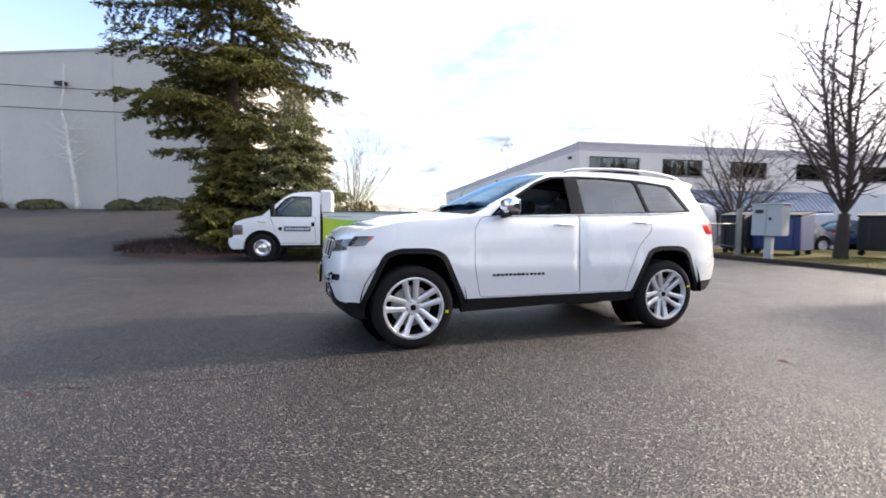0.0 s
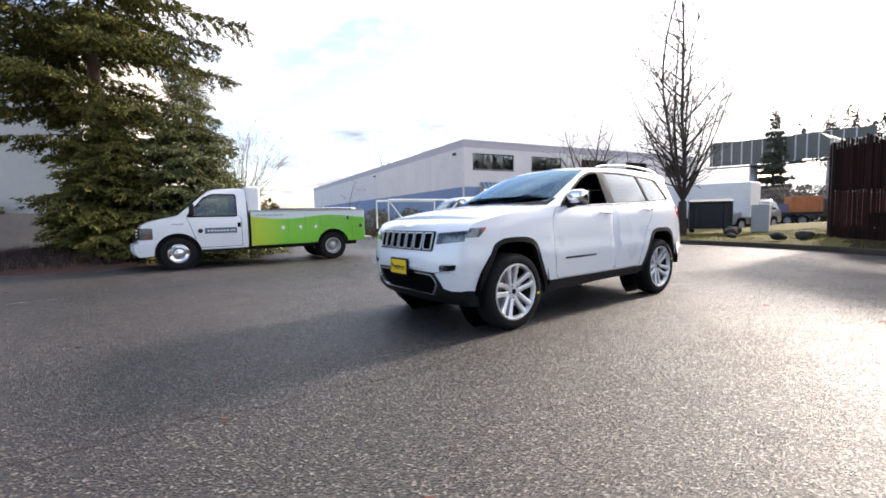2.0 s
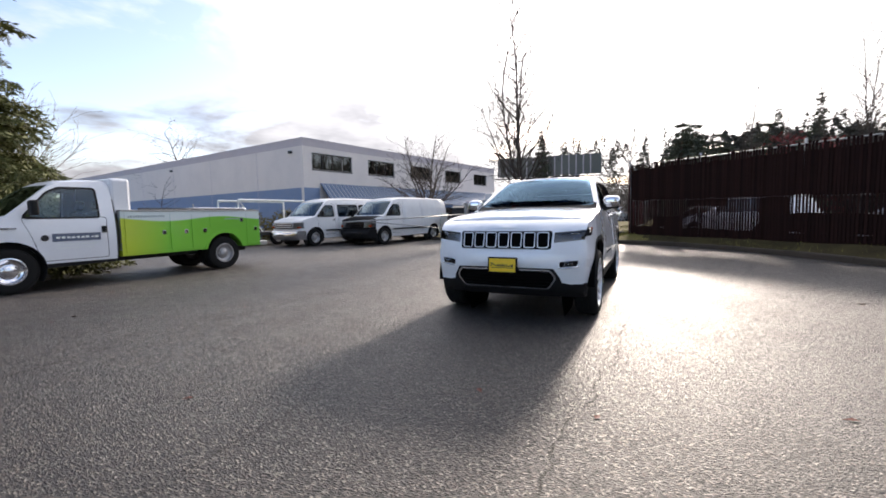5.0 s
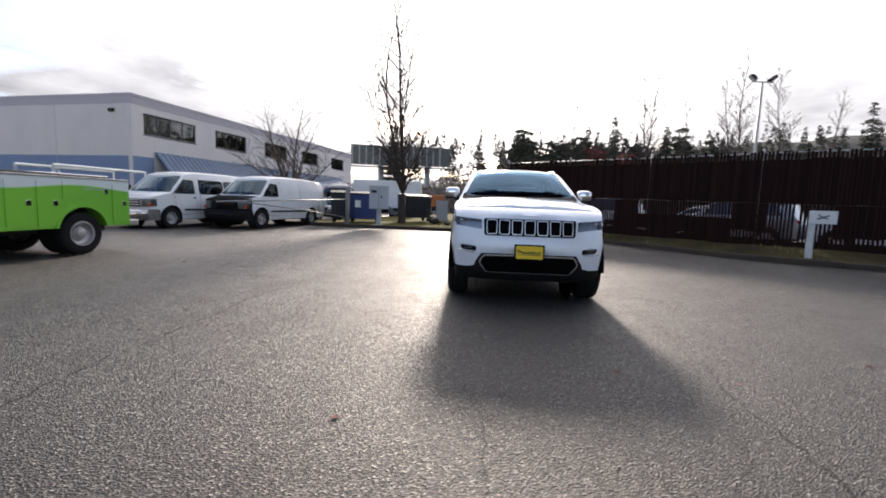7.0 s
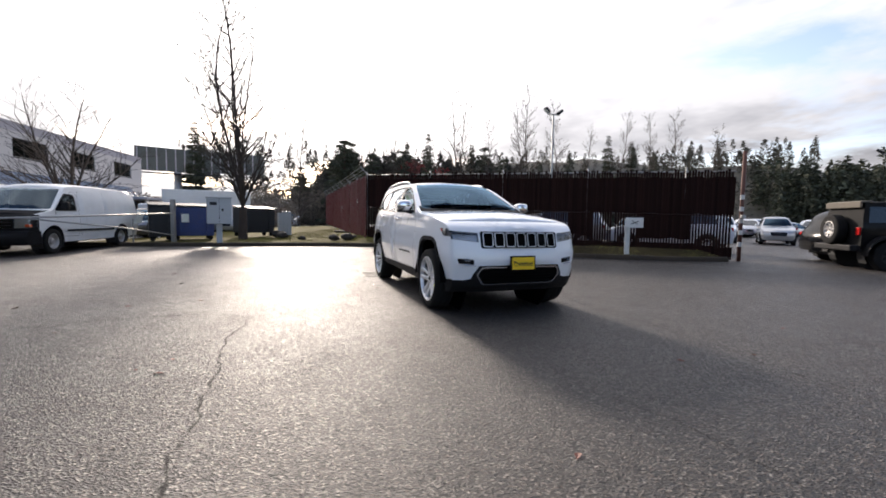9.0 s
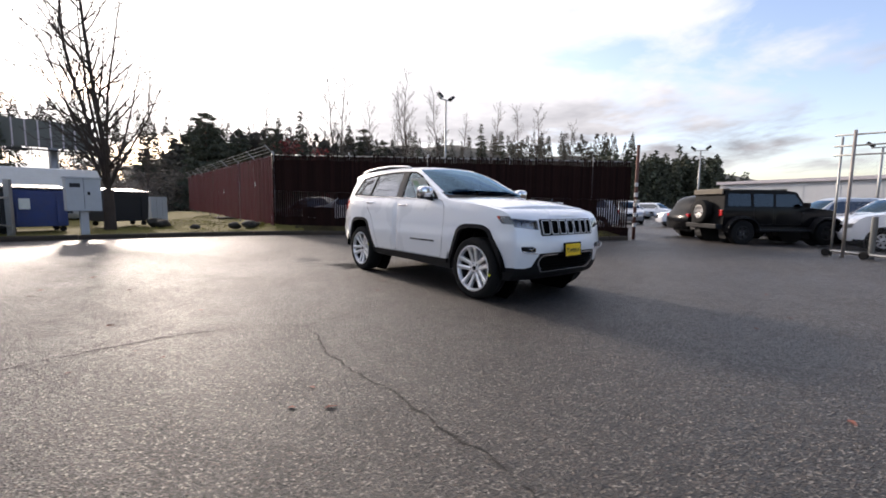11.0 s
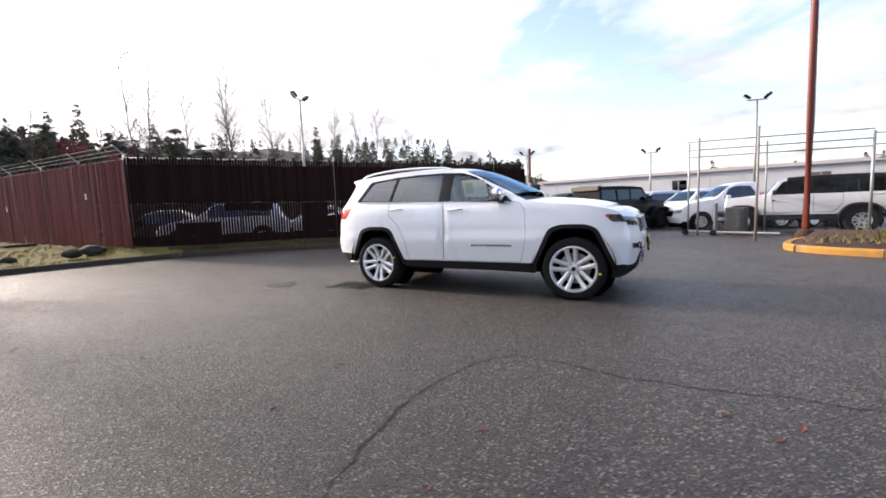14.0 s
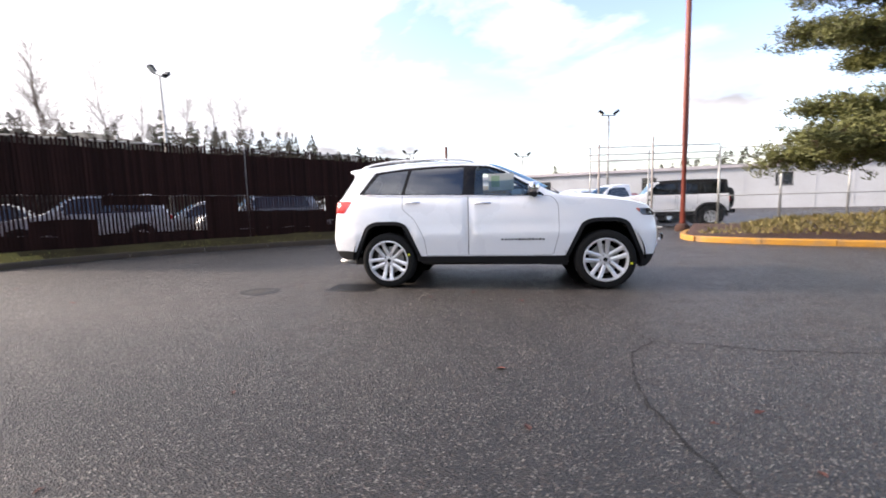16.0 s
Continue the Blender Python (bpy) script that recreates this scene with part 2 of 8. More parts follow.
# shared materials
paint_white = mat("white car paint", (0.82, 0.835, 0.86), 0.28, var=0.02, coat=1.0, scale=1.0)
paint_van = mat("weathered white van paint", (0.76, 0.76, 0.75), 0.4, var=0.05, coat=0.3, dirt=((0.5, 0.48, 0.45), 0.3, 2.0))
paint_truck = mat("white fleet paint", (0.72, 0.73, 0.75), 0.35, var=0.04, coat=0.5)
paint_black = mat("black car paint", (0.006, 0.006, 0.0065), 0.2, var=0.1, spec=0.08, coat=0.03)
plastic = mat("black moulded plastic", (0.010, 0.010, 0.011), 0.62, var=0.15, bump=0.15, bscale=300, spec=0.2)
gloss_black = mat("gloss black trim", (0.006, 0.006, 0.007), 0.14, spec=0.22)
rubber = mat("tyre rubber", (0.010, 0.010, 0.010), 0.85, var=0.2, bump=0.1, bscale=200, spec=0.2)
chrome = mat("chrome", (0.78, 0.78, 0.80), 0.07, metal=1.0, var=0.02)
alloy = mat("bright machined alloy", (0.80, 0.80, 0.81), 0.38, metal=0.6, var=0.05)
steel_wheel = mat("worn steel wheel", (0.42, 0.41, 0.40), 0.45, metal=0.6, var=0.15)
dark_metal = mat("dark underbody metal", (0.02, 0.02, 0.02), 0.7, var=0.3)
cloth_dark = mat("charcoal seat leather", (0.045, 0.044, 0.044), 0.6)
seam_grey = mat("shaded panel gap", (0.20, 0.20, 0.21), 0.7)
glass_clear = glass("clear car glass", (0.74, 0.84, 0.86), 1.5, 0.0, (0.75, 0.9, 1.0))
# blue of a reflected sky is put into this tint and sheen
glass_shield = glass("windscreen glass", (0.13, 0.23, 0.34), 0.95, 0.0, (0.43, 0.69, 0.95))
glass_dark = glass("privacy glass", (0.05, 0.055, 0.06), 2.1, 0.0, (0.82, 0.88, 0.95))
glass_grey = glass("grey window glass", (0.20, 0.24, 0.27), 1.3, 0.0, (0.7, 0.88, 1.0))
lens_clear = glass("clear lamp lens", (0.85, 0.87, 0.9), 1.2, 0.02)
lamp_inner = mat("silver lamp reflector", (0.30, 0.30, 0.31), 0.35, metal=0.8)
amber = mat("amber reflector", (0.55, 0.075, 0.02), 0.25, coat=0.6)
red_lens = mat("red lamp lens", (0.55, 0.015, 0.012), 0.2, coat=0.8)
plate_yellow = mat("yellow card", (0.85, 0.55, 0.01), 0.45, var=0.03)
void_black = mat("matt black grille plastic", (0.004, 0.004, 0.004), 0.9, spec=0.03)
ink = mat("black ink", (0.01, 0.01, 0.01), 0.5)
paper = mat("white paper", (0.75, 0.78, 0.74), 0.7)
sticker_green = mat("pale green sticker", (0.45, 0.62, 0.42), 0.6)
vinyl_black = mat("sun-faded black vinyl wrap", (0.012, 0.012, 0.013), 0.85, var=0.2, spec=0.15)
glass_lot = glass("dark glass of parked cars", (0.04, 0.045, 0.05), 0.8, 0.0, (0.7, 0.8, 0.9))
tag_yellow = mat("yellow tag", (0.7, 0.75, 0.02), 0.5)

# ground
def G(x, y):
    """Height of the paved ground: it falls slightly beyond the gate and climbs to the warehouse."""
    return -0.10 * sstep(-4.0, -10.0, y) + 1.72 * sstep(12.5, 23.8, y) * sstep(-8.6, -13.0, x)


def asphalt_mat():
    m = bpy.data.materials.new("wet worn asphalt")
    m.use_nodes = True
    nt = m.node_tree
    L = nt.links.new
    p = nt.nodes["Principled BSDF"]
    co = nt.nodes.new("ShaderNodeTexCoord")

    def noise_node(scale, detail, rough=0.55):
        n = nt.nodes.new("ShaderNodeTexNoise")
        n.inputs["Scale"].default_value, n.inputs["Detail"].default_value, n.inputs["Roughness"].default_value = scale, detail, rough
        L(co.outputs["Object"], n.inputs["Vector"])
        return n

    def rng(src, a, b, c, d):
        r = nt.nodes.new("ShaderNodeMapRange")
        for k, v in zip(("From Min", "From Max", "To Min", "To Max"), (a, b, c, d)):
            r.inputs[k].default_value = v
        L(src, r.inputs["Value"])
        return r.outputs[0]

    vo = nt.nodes.new("ShaderNodeTexVoronoi")
    vo.inputs["Scale"].default_value = 108
    L(co.outputs["Object"], vo.inputs["Vector"])
    grain = noise_node(220, 2)
    broad = noise_node(0.35, 5)
    mid = noise_node(2.2, 6, 0.65)
    # stones of differing tone
    ramp = nt.nodes.new("ShaderNodeValToRGB")
    e = ramp.color_ramp.elements
    e[0].position, e[0].color = 0.0, (0.0062, 0.0053, 0.0047, 1)
    e[1].position, e[1].color = 0.55, (0.0175, 0.0148, 0.0128, 1)
    for pos, c in ((0.80, (0.028, 0.024, 0.021)), (0.90, (0.062, 0.040, 0.030)), (0.965, (0.20, 0.185, 0.165))):
        q = e.new(pos)
        q.color = (*c, 1)
    sepc = nt.nodes.new("ShaderNodeSeparateColor")
    L(vo.outputs["Color"], sepc.inputs[0])
    L(sepc.outputs[0], ramp.inputs[0])
    mx = nt.nodes.new("ShaderNodeMix")
    mx.data_type, mx.blend_type = "RGBA", "MULTIPLY"
    mx.inputs["Factor"].default_value = 1.0
    L(ramp.outputs["Color"], mx.inputs["A"])
    tone = nt.nodes.new("ShaderNodeValToRGB")
    tone.color_ramp.elements[0].color, tone.color_ramp.elements[1].color = (0.72, 0.70, 0.69, 1), (1.35, 1.32, 1.28, 1)
    tone.color_ramp.elements[0].position, tone.color_ramp.elements[1].position = 0.3, 0.7
    addn = nt.nodes.new("ShaderNodeMath")
    addn.operation = "MULTIPLY_ADD"
    L(mid.outputs["Fac"], addn.inputs[0])
    addn.inputs[1].default_value = 0.5
    half = nt.nodes.new("ShaderNodeMath")
    half.operation = "MULTIPLY"
    half.inputs[1].default_value = 0.5
    L(broad.outputs["Fac"], half.inputs[0])
    L(half.outputs[0], addn.inputs[2])
    L(addn.outputs[0], tone.inputs[0])
    L(tone.outputs["Color"], mx.inputs["B"])
    L(mx.outputs["Result"], p.inputs["Base Color"])
    wet = nt.nodes.new("ShaderNodeMath")
    wet.operation = "ADD"
    L(rng(addn.outputs[0], 0.38, 0.62, 0.46, 0.64), wet.inputs[0])
    L(rng(grain.outputs["Fac"], 0.3, 0.7, -0.08, 0.08), wet.inputs[1])
    each = nt.nodes.new("ShaderNodeMath")
    each.operation = "ADD"
    L(wet.outputs[0], each.inputs[0])
    L(rng(sepc.outputs[1], 0.0, 1.0, -0.20, 0.14), each.inputs[1])
    L(each.outputs[0], p.inputs["Roughness"])
    p.inputs["Specular IOR Level"].default_value = 0.66
    b1 = nt.nodes.new("ShaderNodeBump")
    b1.inputs["Strength"].default_value, b1.inputs["Distance"].default_value = 1.0, 0.008
    L(vo.outputs["Distance"], b1.inputs["Height"])
    geo = nt.nodes.new("ShaderNodeNewGeometry")
    tilt = nt.nodes.new("ShaderNodeVectorMath")
    tilt.operation = "SUBTRACT"
    tilt.inputs[1].default_value = (0.5, 0.5, 0.5)
    L(vo.outputs["Color"], tilt.inputs[0])
    lean = nt.nodes.new("ShaderNodeVectorMath")
    lean.operation = "MULTIPLY"
    lean.inputs[1].default_value = (0.60, 0.60, 0.0)
    L(tilt.outputs[0], lean.inputs[0])
    tip = nt.nodes.new("ShaderNodeVectorMath")
    tip.operation = "ADD"
    L(geo.outputs["Normal"], tip.inputs[0])
    L(lean.outputs[0], tip.inputs[1])
    unit = nt.nodes.new("ShaderNodeVectorMath")
    unit.operation = "NORMALIZE"
    L(tip.outputs[0], unit.inputs[0])
    L(unit.outputs[0], b1.inputs["Normal"])
    b2 = nt.nodes.new("ShaderNodeBump")
    b2.inputs["Strength"].default_value, b2.inputs["Distance"].default_value = 0.45, 0.008
    n3 = noise_node(120, 4, 0.75)
    L(n3.outputs["Fac"], b2.inputs["Height"])
    L(b1.outputs[0], b2.inputs["Normal"])
    L(b2.outputs[0], p.inputs["Normal"])
    return m


asphalt = asphalt_mat()
gx = np.concatenate([[-900, -500, -250, -140, -90, -60], np.arange(-45, 46, 1.0), [55, 75, 110, 180, 300, 550, 900]])
gy = np.concatenate([[-900, -500, -250, -140, -90, -60, -45], np.arange(-32, 46, 1.0), [55, 75, 110, 180, 300, 550, 900]])
gv = [(x, y, G(x, y)) for y in gy for x in gx]
nx = len(gx)
gf = [(j * nx + i, j * nx + i + 1, (j + 1) * nx + i + 1, (j + 1) * nx + i) for j in range(len(gy) - 1) for i in range(nx - 1)]
ground = new("ground", mesh("ground", gv, gf, asphalt, True))
tagged(ground, "wet worn grey asphalt of a car yard", "ground", kind="structure")

# flat dull strips put the shading line of each crack on the ground
crack_mat = mat("shading strip of a crack", (0.021, 0.0185, 0.0165), 0.78, var=0.4, bump=1.0, bscale=120, spec=0.42)


def ribbon(pts, width, seed, jag, lift=0.003, step=0.05):
    """A ragged strip that lies on the ground."""
    rnd = random.Random(seed)
    line = smooth_line(pts, step)
    vs, fs = [], []
    off = 0.0
    for i, p in enumerate(line):
        d = line[min(i + 1, len(line) - 1)] - line[max(i - 1, 0)]
        n = np.array([-d[1], d[0]]) / max(np.hypot(*d), 1e-9)
        off = off * 0.8 + rnd.uniform(-jag, jag)
        w = width * rnd.uniform(0.06, 0.45)
        for s in (-1, 1):
            q = p + n * (off + s * w / 2)
            vs.append((q[0], q[1], G(q[0], q[1]) + lift))
        if i:
            fs.append((2 * i - 2, 2 * i, 2 * i + 1, 2 * i - 1))
    return vs, fs


for pts, w, jag in (
        ([(-5.4, 6.3), (-4.58, 6.74), (-4.15, 6.94), (-3.75, 7.14), (-3.1, 7.42), (-2.6, 7.63), (-1.64, 7.90)], 0.050, 0.022),
        ([(-1.64, 7.90), (-1.25, 7.5), (-0.82, 6.94), (-0.3, 7.0), (0.12, 7.2), (0.6, 7.42), (0.93, 7.34)], 0.022, 0.02),
        ([(-1.64, 7.90), (-1.56, 8.35), (-1.65, 8.72), (-1.74, 9.02), (-1.94, 9.32), (-2.06, 9.53), (-2.30, 9.82), (-2.6, 10.15)], 0.055, 0.016),
        ([(-0.82, 6.94), (-1.42, 6.56), (-1.9, 6.21), (-2.3, 6.0)], 0.016, 0.02),
        ([(0.1, 4.0), (-0.15, 3.88), (-0.9, 3.62), (-1.53, 3.36), (-1.95, 3.22), (-2.19, 3.11), (-2.61, 3.0), (-2.95, 2.88), (-3.27, 2.76), (-4.2, 2.35)], 0.030, 0.028),
        ([(-3.45, 4.5), (-3.64, 4.4), (-3.95, 4.17), (-4.25, 4.05), (-5.0, 3.75)], 0.016, 0.015)):
    v, f = ribbon(pts, w, len(pts) * 7 + int(w * 1000), jag)
    solid("pavement_crack", mesh("crack", v, f, crack_mat), None, "dark ragged crack in the asphalt", "crack", "structure")
road_paint = mat("worn white road paint", (0.6, 0.6, 0.58), 0.6, var=0.3)
for k, (a, b) in enumerate((((-7.10, 7.86), (-6.80, 7.88)), ((-6.72, 7.84), (-6.45, 7.90)), ((-6.40, 7.98), (-6.08, 8.12)))):
    v, f = ribbon([a, ((a[0] + b[0]) / 2, (a[1] + b[1]) / 2), b], 0.05, k, 0.004, 0.004)
    solid("paint_mark", mesh("mark", v, f, road_paint), None, "worn white paint mark on the asphalt", "road marking", "structure")

# drain and manhole
iron = mat("wet cast iron", (0.03, 0.028, 0.027), 0.45, metal=0.6, var=0.3, bump=0.2)
grate = thing("drain_grate", "dark cast-iron drain grate set in wet asphalt", "drain", pose(2.28, 7.36, 0.0, 0, 0, 24))
fb = bmesh.new()
for a in ((-.36, .36, -.26, -.21), (-.36, .36, .21, .26), (-.36, -.31, -.21, .21), (.31, .36, -.21, .21)):
    box(*a, -.02, .008, bm=fb)
part("frame", fb, iron, grate)
# flat dark sheet stands for the shaded depth below the bars
part("pit", box(-.31, .31, -.21, .21, .001, .003), dark_metal, grate)
bar_me = mesh("bar", [], [], iron)
bb = box(-.012, .012, -.21, .21, .0, .008)
bb.to_mesh(bar_me)
bb.free()
for k in range(13):
    part("bar", bar_me, iron, grate, m=pose(-.288 + k * .048, 0, 0))
lid = thing("manhole_cover", "round dark iron manhole cover flush in asphalt", "manhole", pose(3.32, 8.18, 0))
part("ring", lathe([(.215, .004), (.26, .006), (.27, 0)], 32, "z"), iron, lid)
part("cover", lathe([(.002, .006), (.195, .006), (.212, .003)], 32, "z"), iron, lid)
rb2 = bmesh.new()
for k in range(-3, 4):
    box(-.13, .13, k * .045 - .009, k * .045 + .009, .006, .010, bm=rb2)
part("tread", rb2, iron, lid)

# kerb, verge
concrete = mat("weathered concrete kerb", (0.050, 0.036, 0.025), 0.95, var=0.4, bump=0.4, bscale=40, dirt=((0.022, 0.02, 0.010), 0.8, 1.5))
yellow_kerb = mat("worn yellow kerb paint", (0.42, 0.20, 0.02), 0.75, var=0.3, bump=0.3, bscale=40, dirt=((0.14, 0.12, 0.09), 0.85, 2.5))
grass_soil = mat("winter grass soil", (0.130, 0.112, 0.034), 0.95, var=0.4, scale=1.2, bump=0.6, bscale=20, dirt=((0.07, 0.052, 0.022), 0.5, 0.7), spec=0.1)
mulch_mat = mat("dark bark mulch", (0.050, 0.022, 0.014), 0.95, var=0.4, fine=60, bump=0.9, bscale=30)
KERB = [(7.85, 19.6), (8.15, 18.3), (8.55, 16.2), (9.5, 13.9), (10.2, 11.6), (10.55, 9.6), (10.4, 7.7), (9.75, 5.9), (8.8, 4.3), (7.5, 2.5), (7, 1.2), (6.8, -0.6), (6.9, -2.4)]


def kerb_run(pts, material, parent, width=0.15, height=0.14, length=1.5, seed=1):
    """Kerb stones end to end along a line."""
    rnd = random.Random(seed)
    line = smooth_line(pts, 0.25)
    per = max(2, int(length / 0.25))
    for i0 in range(0, len(line) - 1, per):
        seg = line[i0:min(i0 + per + 1, len(line))]
        if len(seg) < 2:
            continue
        vs, fs = [], []
        c = seg.mean(0)
        dz = rnd.uniform(-.008, .008)
        for i, p in enumerate(seg):
            d = seg[min(i + 1, len(seg) - 1)] - seg[max(i - 1, 0)]
            d = d / np.hypot(*d)
            if i == 0:
                p = p + d * .006
            if i == len(seg) - 1:
                p = p - d * .006
            n = np.array([-d[1], d[0]])
            g = G(p[0], p[1])
            for o, z in ((-.02, -.05), (0, height - .03), (.02, height), (width - .02, height), (width, height - .03), (width, -.05)):
                q = p + n * o
                vs.append((q[0] - c[0], q[1] - c[1], g + z + (dz if z > 0 else 0)))
            if i:
                for k in range(5):
                    fs.append((6 * i - 6 + k, 6 * i + k, 6 * i + k + 1, 6 * i - 6 + k + 1))
        fs += [tuple(range(5, -1, -1)), tuple(range(len(vs) - 6, len(vs)))]
        part("kerb_stone", mesh("kerb_stone", vs, fs, material), material, parent, m=pose(c[0], c[1], 0))


kerb = thing("kerb", "weathered grey concrete kerb edging the yard", "kerb", kind="structure")
kerb_run(KERB, concrete, kerb)


def verge(name, inner, outer_fn, material, label, category, rise=0.16, n=8, kind="structure", bumps=0.05):
    """Ground between a kerb line and points behind it, gently mounded."""
    vs, fs = [], []
    for i, p in enumerate(inner):
        q = outer_fn(i, p)
        for k in range(n + 1):
            t = k / n
            x, y = p[0] + (q[0] - p[0]) * t, p[1] + (q[1] - p[1]) * t
            z = G(x, y) + 0.10 + (rise - 0.10 + 0.06 * math.sin(math.pi * t)) * min(1, t * 1.6) + bumps * (noise.noise((x * .7, y * .7, 3)) * t)
            vs.append((x, y, z))
        if i:
            for k in range(n):
                a = (i - 1) * (n + 1) + k
                fs.append((a, a + 1, a + n + 2, a + n + 1))
    me = mesh(name, vs, fs, material, True)
    ob = new(name, me)
    return tagged(ob, label, category, kind=kind)


kl = smooth_line(KERB, 0.3)
# behind the kerb: fence strip to the south, lawn and planting to the north
FA, FB = np.array([11.8, 9.83]), np.array([7.35, -2.75])


def back_of(i, p):
    if p[1] < 9.6:
        t = (9.8 - p[1]) / 13.4
        q = FA + (FB - FA) * min(t, 1)
        return q + np.array([0.35, 0])
    k = sstep(9.6, 12.5, p[1])
    return np.array([12.8 + 26 * k, p[1] + 1.5 * k + (0.3 if p[1] < 12 else 0)])


verge("verge", kl + np.array([0.12, 0]), back_of, grass_soil, "patchy winter grass strip behind the kerb", "grass", 0.26, 14)


def blades(name, spots, label, mats, h=(0.04, 0.12), width=0.008, lean=0.5, seed=4):
    """Loose grass blades as one tuft sheet."""
    rnd = random.Random(seed)
    vs, fs = [], []
    for x, y, z in spots:
        a, hh = rnd.uniform(0, 6.28), rnd.uniform(*h)
        dx, dy = math.cos(a), math.sin(a)
        lx, ly = rnd.uniform(-lean, lean) * hh, rnd.uniform(-lean, lean) * hh
        i = len(vs)
        vs += [(x - dy * width, y + dx * width, z), (x + dy * width, y - dx * width, z), (x + lx, y + ly, z + hh)]
        fs.append((i, i + 1, i + 2))
    ob = new(name, mesh(name, vs, fs, mats))
    return tagged(ob, label, "grass", kind="stuff")


grass_mat = mat("winter grass blades", (0.13, 0.14, 0.025), 0.8, var=0.3, tint=(0.24, 0.21, 0.05), vary=0.4)
rg = random.Random(11)
spots = []
vg = bpy.data.objects["verge"].data
polys = [(vg.vertices[f.vertices[0]].co, vg.vertices[f.vertices[2]].co, f.center.copy()) for f in vg.polygons]
for a, b, c in polys:
    if c.x > 24 or c.y > 15.5:
        continue
    area = abs((b.x - a.x) * (b.y - a.y))
    for _ in range(int(min(area * 480, 2400))):
        u, w = rg.random(), rg.random()
        x, y = a.x + (b.x - a.x) * u, a.y + (b.y - a.y) * w
        if noise.noise((x * .8, y * .8, 0)) + rg.uniform(-.4, .4) > (-0.15 if y > 9.5 else 0.22):
            spots.append((x, y, c.z - 0.03))
# dark leaf litter and bare soil under the fence
soil = mat("dark damp soil and leaf litter", (0.030, 0.021, 0.013), 0.95, var=0.5, scale=1.5, fine=35, bump=0.9, bscale=25, tint=(0.055, 0.045, 0.018), spec=0.1)
vg.materials.append(soil)
for f in vg.polygons:
    if f.center.y + 0.7 * noise.noise(f.center) < 8.8:
        f.material_index = 1
blades("grass", spots, "thin yellow-green winter grass along the fence", grass_mat)

# fallen leaves and grit
leaf_mat = mat("wet fallen leaf", (0.12, 0.035, 0.02), 0.6, var=0.3, vary=0.4)
leaf_me = mesh("leaf", [(-.03, 0, 0), (0, -.022, .008), (.035, 0, .002), (0, .022, .010), (.055, .002, .004)], [(0, 1, 2, 3), (1, 4, 2), (2, 4, 3)], leaf_mat)
rl = random.Random(2)
for k, (x, y) in enumerate([(-3.1, 7.79), (-3.4, 7.69), (-1.29, 9.68), (-3.35, 7.9), (-2.5, 9.4), (-2.1, 9.15), (-2.3, 8.9)] + [(rl.uniform(-8, 9), rl.uniform(1.5, 12)) for _ in range(60)]):
    tagged(part("leaf", leaf_me, leaf_mat, None, m=pose(x, y, G(x, y) + .003, rl.uniform(-10, 10), rl.uniform(-10, 10), rl.uniform(0, 360)) @ Matrix.Scale(rl.uniform(.5, 1.2), 4)),
           "small wet brown leaf fallen on asphalt", "leaf", "fallen leaves")
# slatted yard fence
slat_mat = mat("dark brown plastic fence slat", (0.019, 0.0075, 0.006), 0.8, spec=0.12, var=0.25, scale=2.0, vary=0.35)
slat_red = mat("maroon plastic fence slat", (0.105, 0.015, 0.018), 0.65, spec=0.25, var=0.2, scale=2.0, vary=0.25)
galv = mat("dull galvanised steel", (0.34, 0.34, 0.33), 0.5, metal=0.7, var=0.2)
rust_post = mat("rusted brown steel", (0.12, 0.05, 0.035), 0.7, metal=0.2, var=0.3)
SW = 0.0608


def slat_mesh(h, material, name="slat"):
    b = box(-SW / 2, SW / 2, -.004, .004, 0, h)
    me = bpy.data.meshes.new(name)
    b.to_mesh(me)
    b.free()
    me.materials.append(material)
    return me


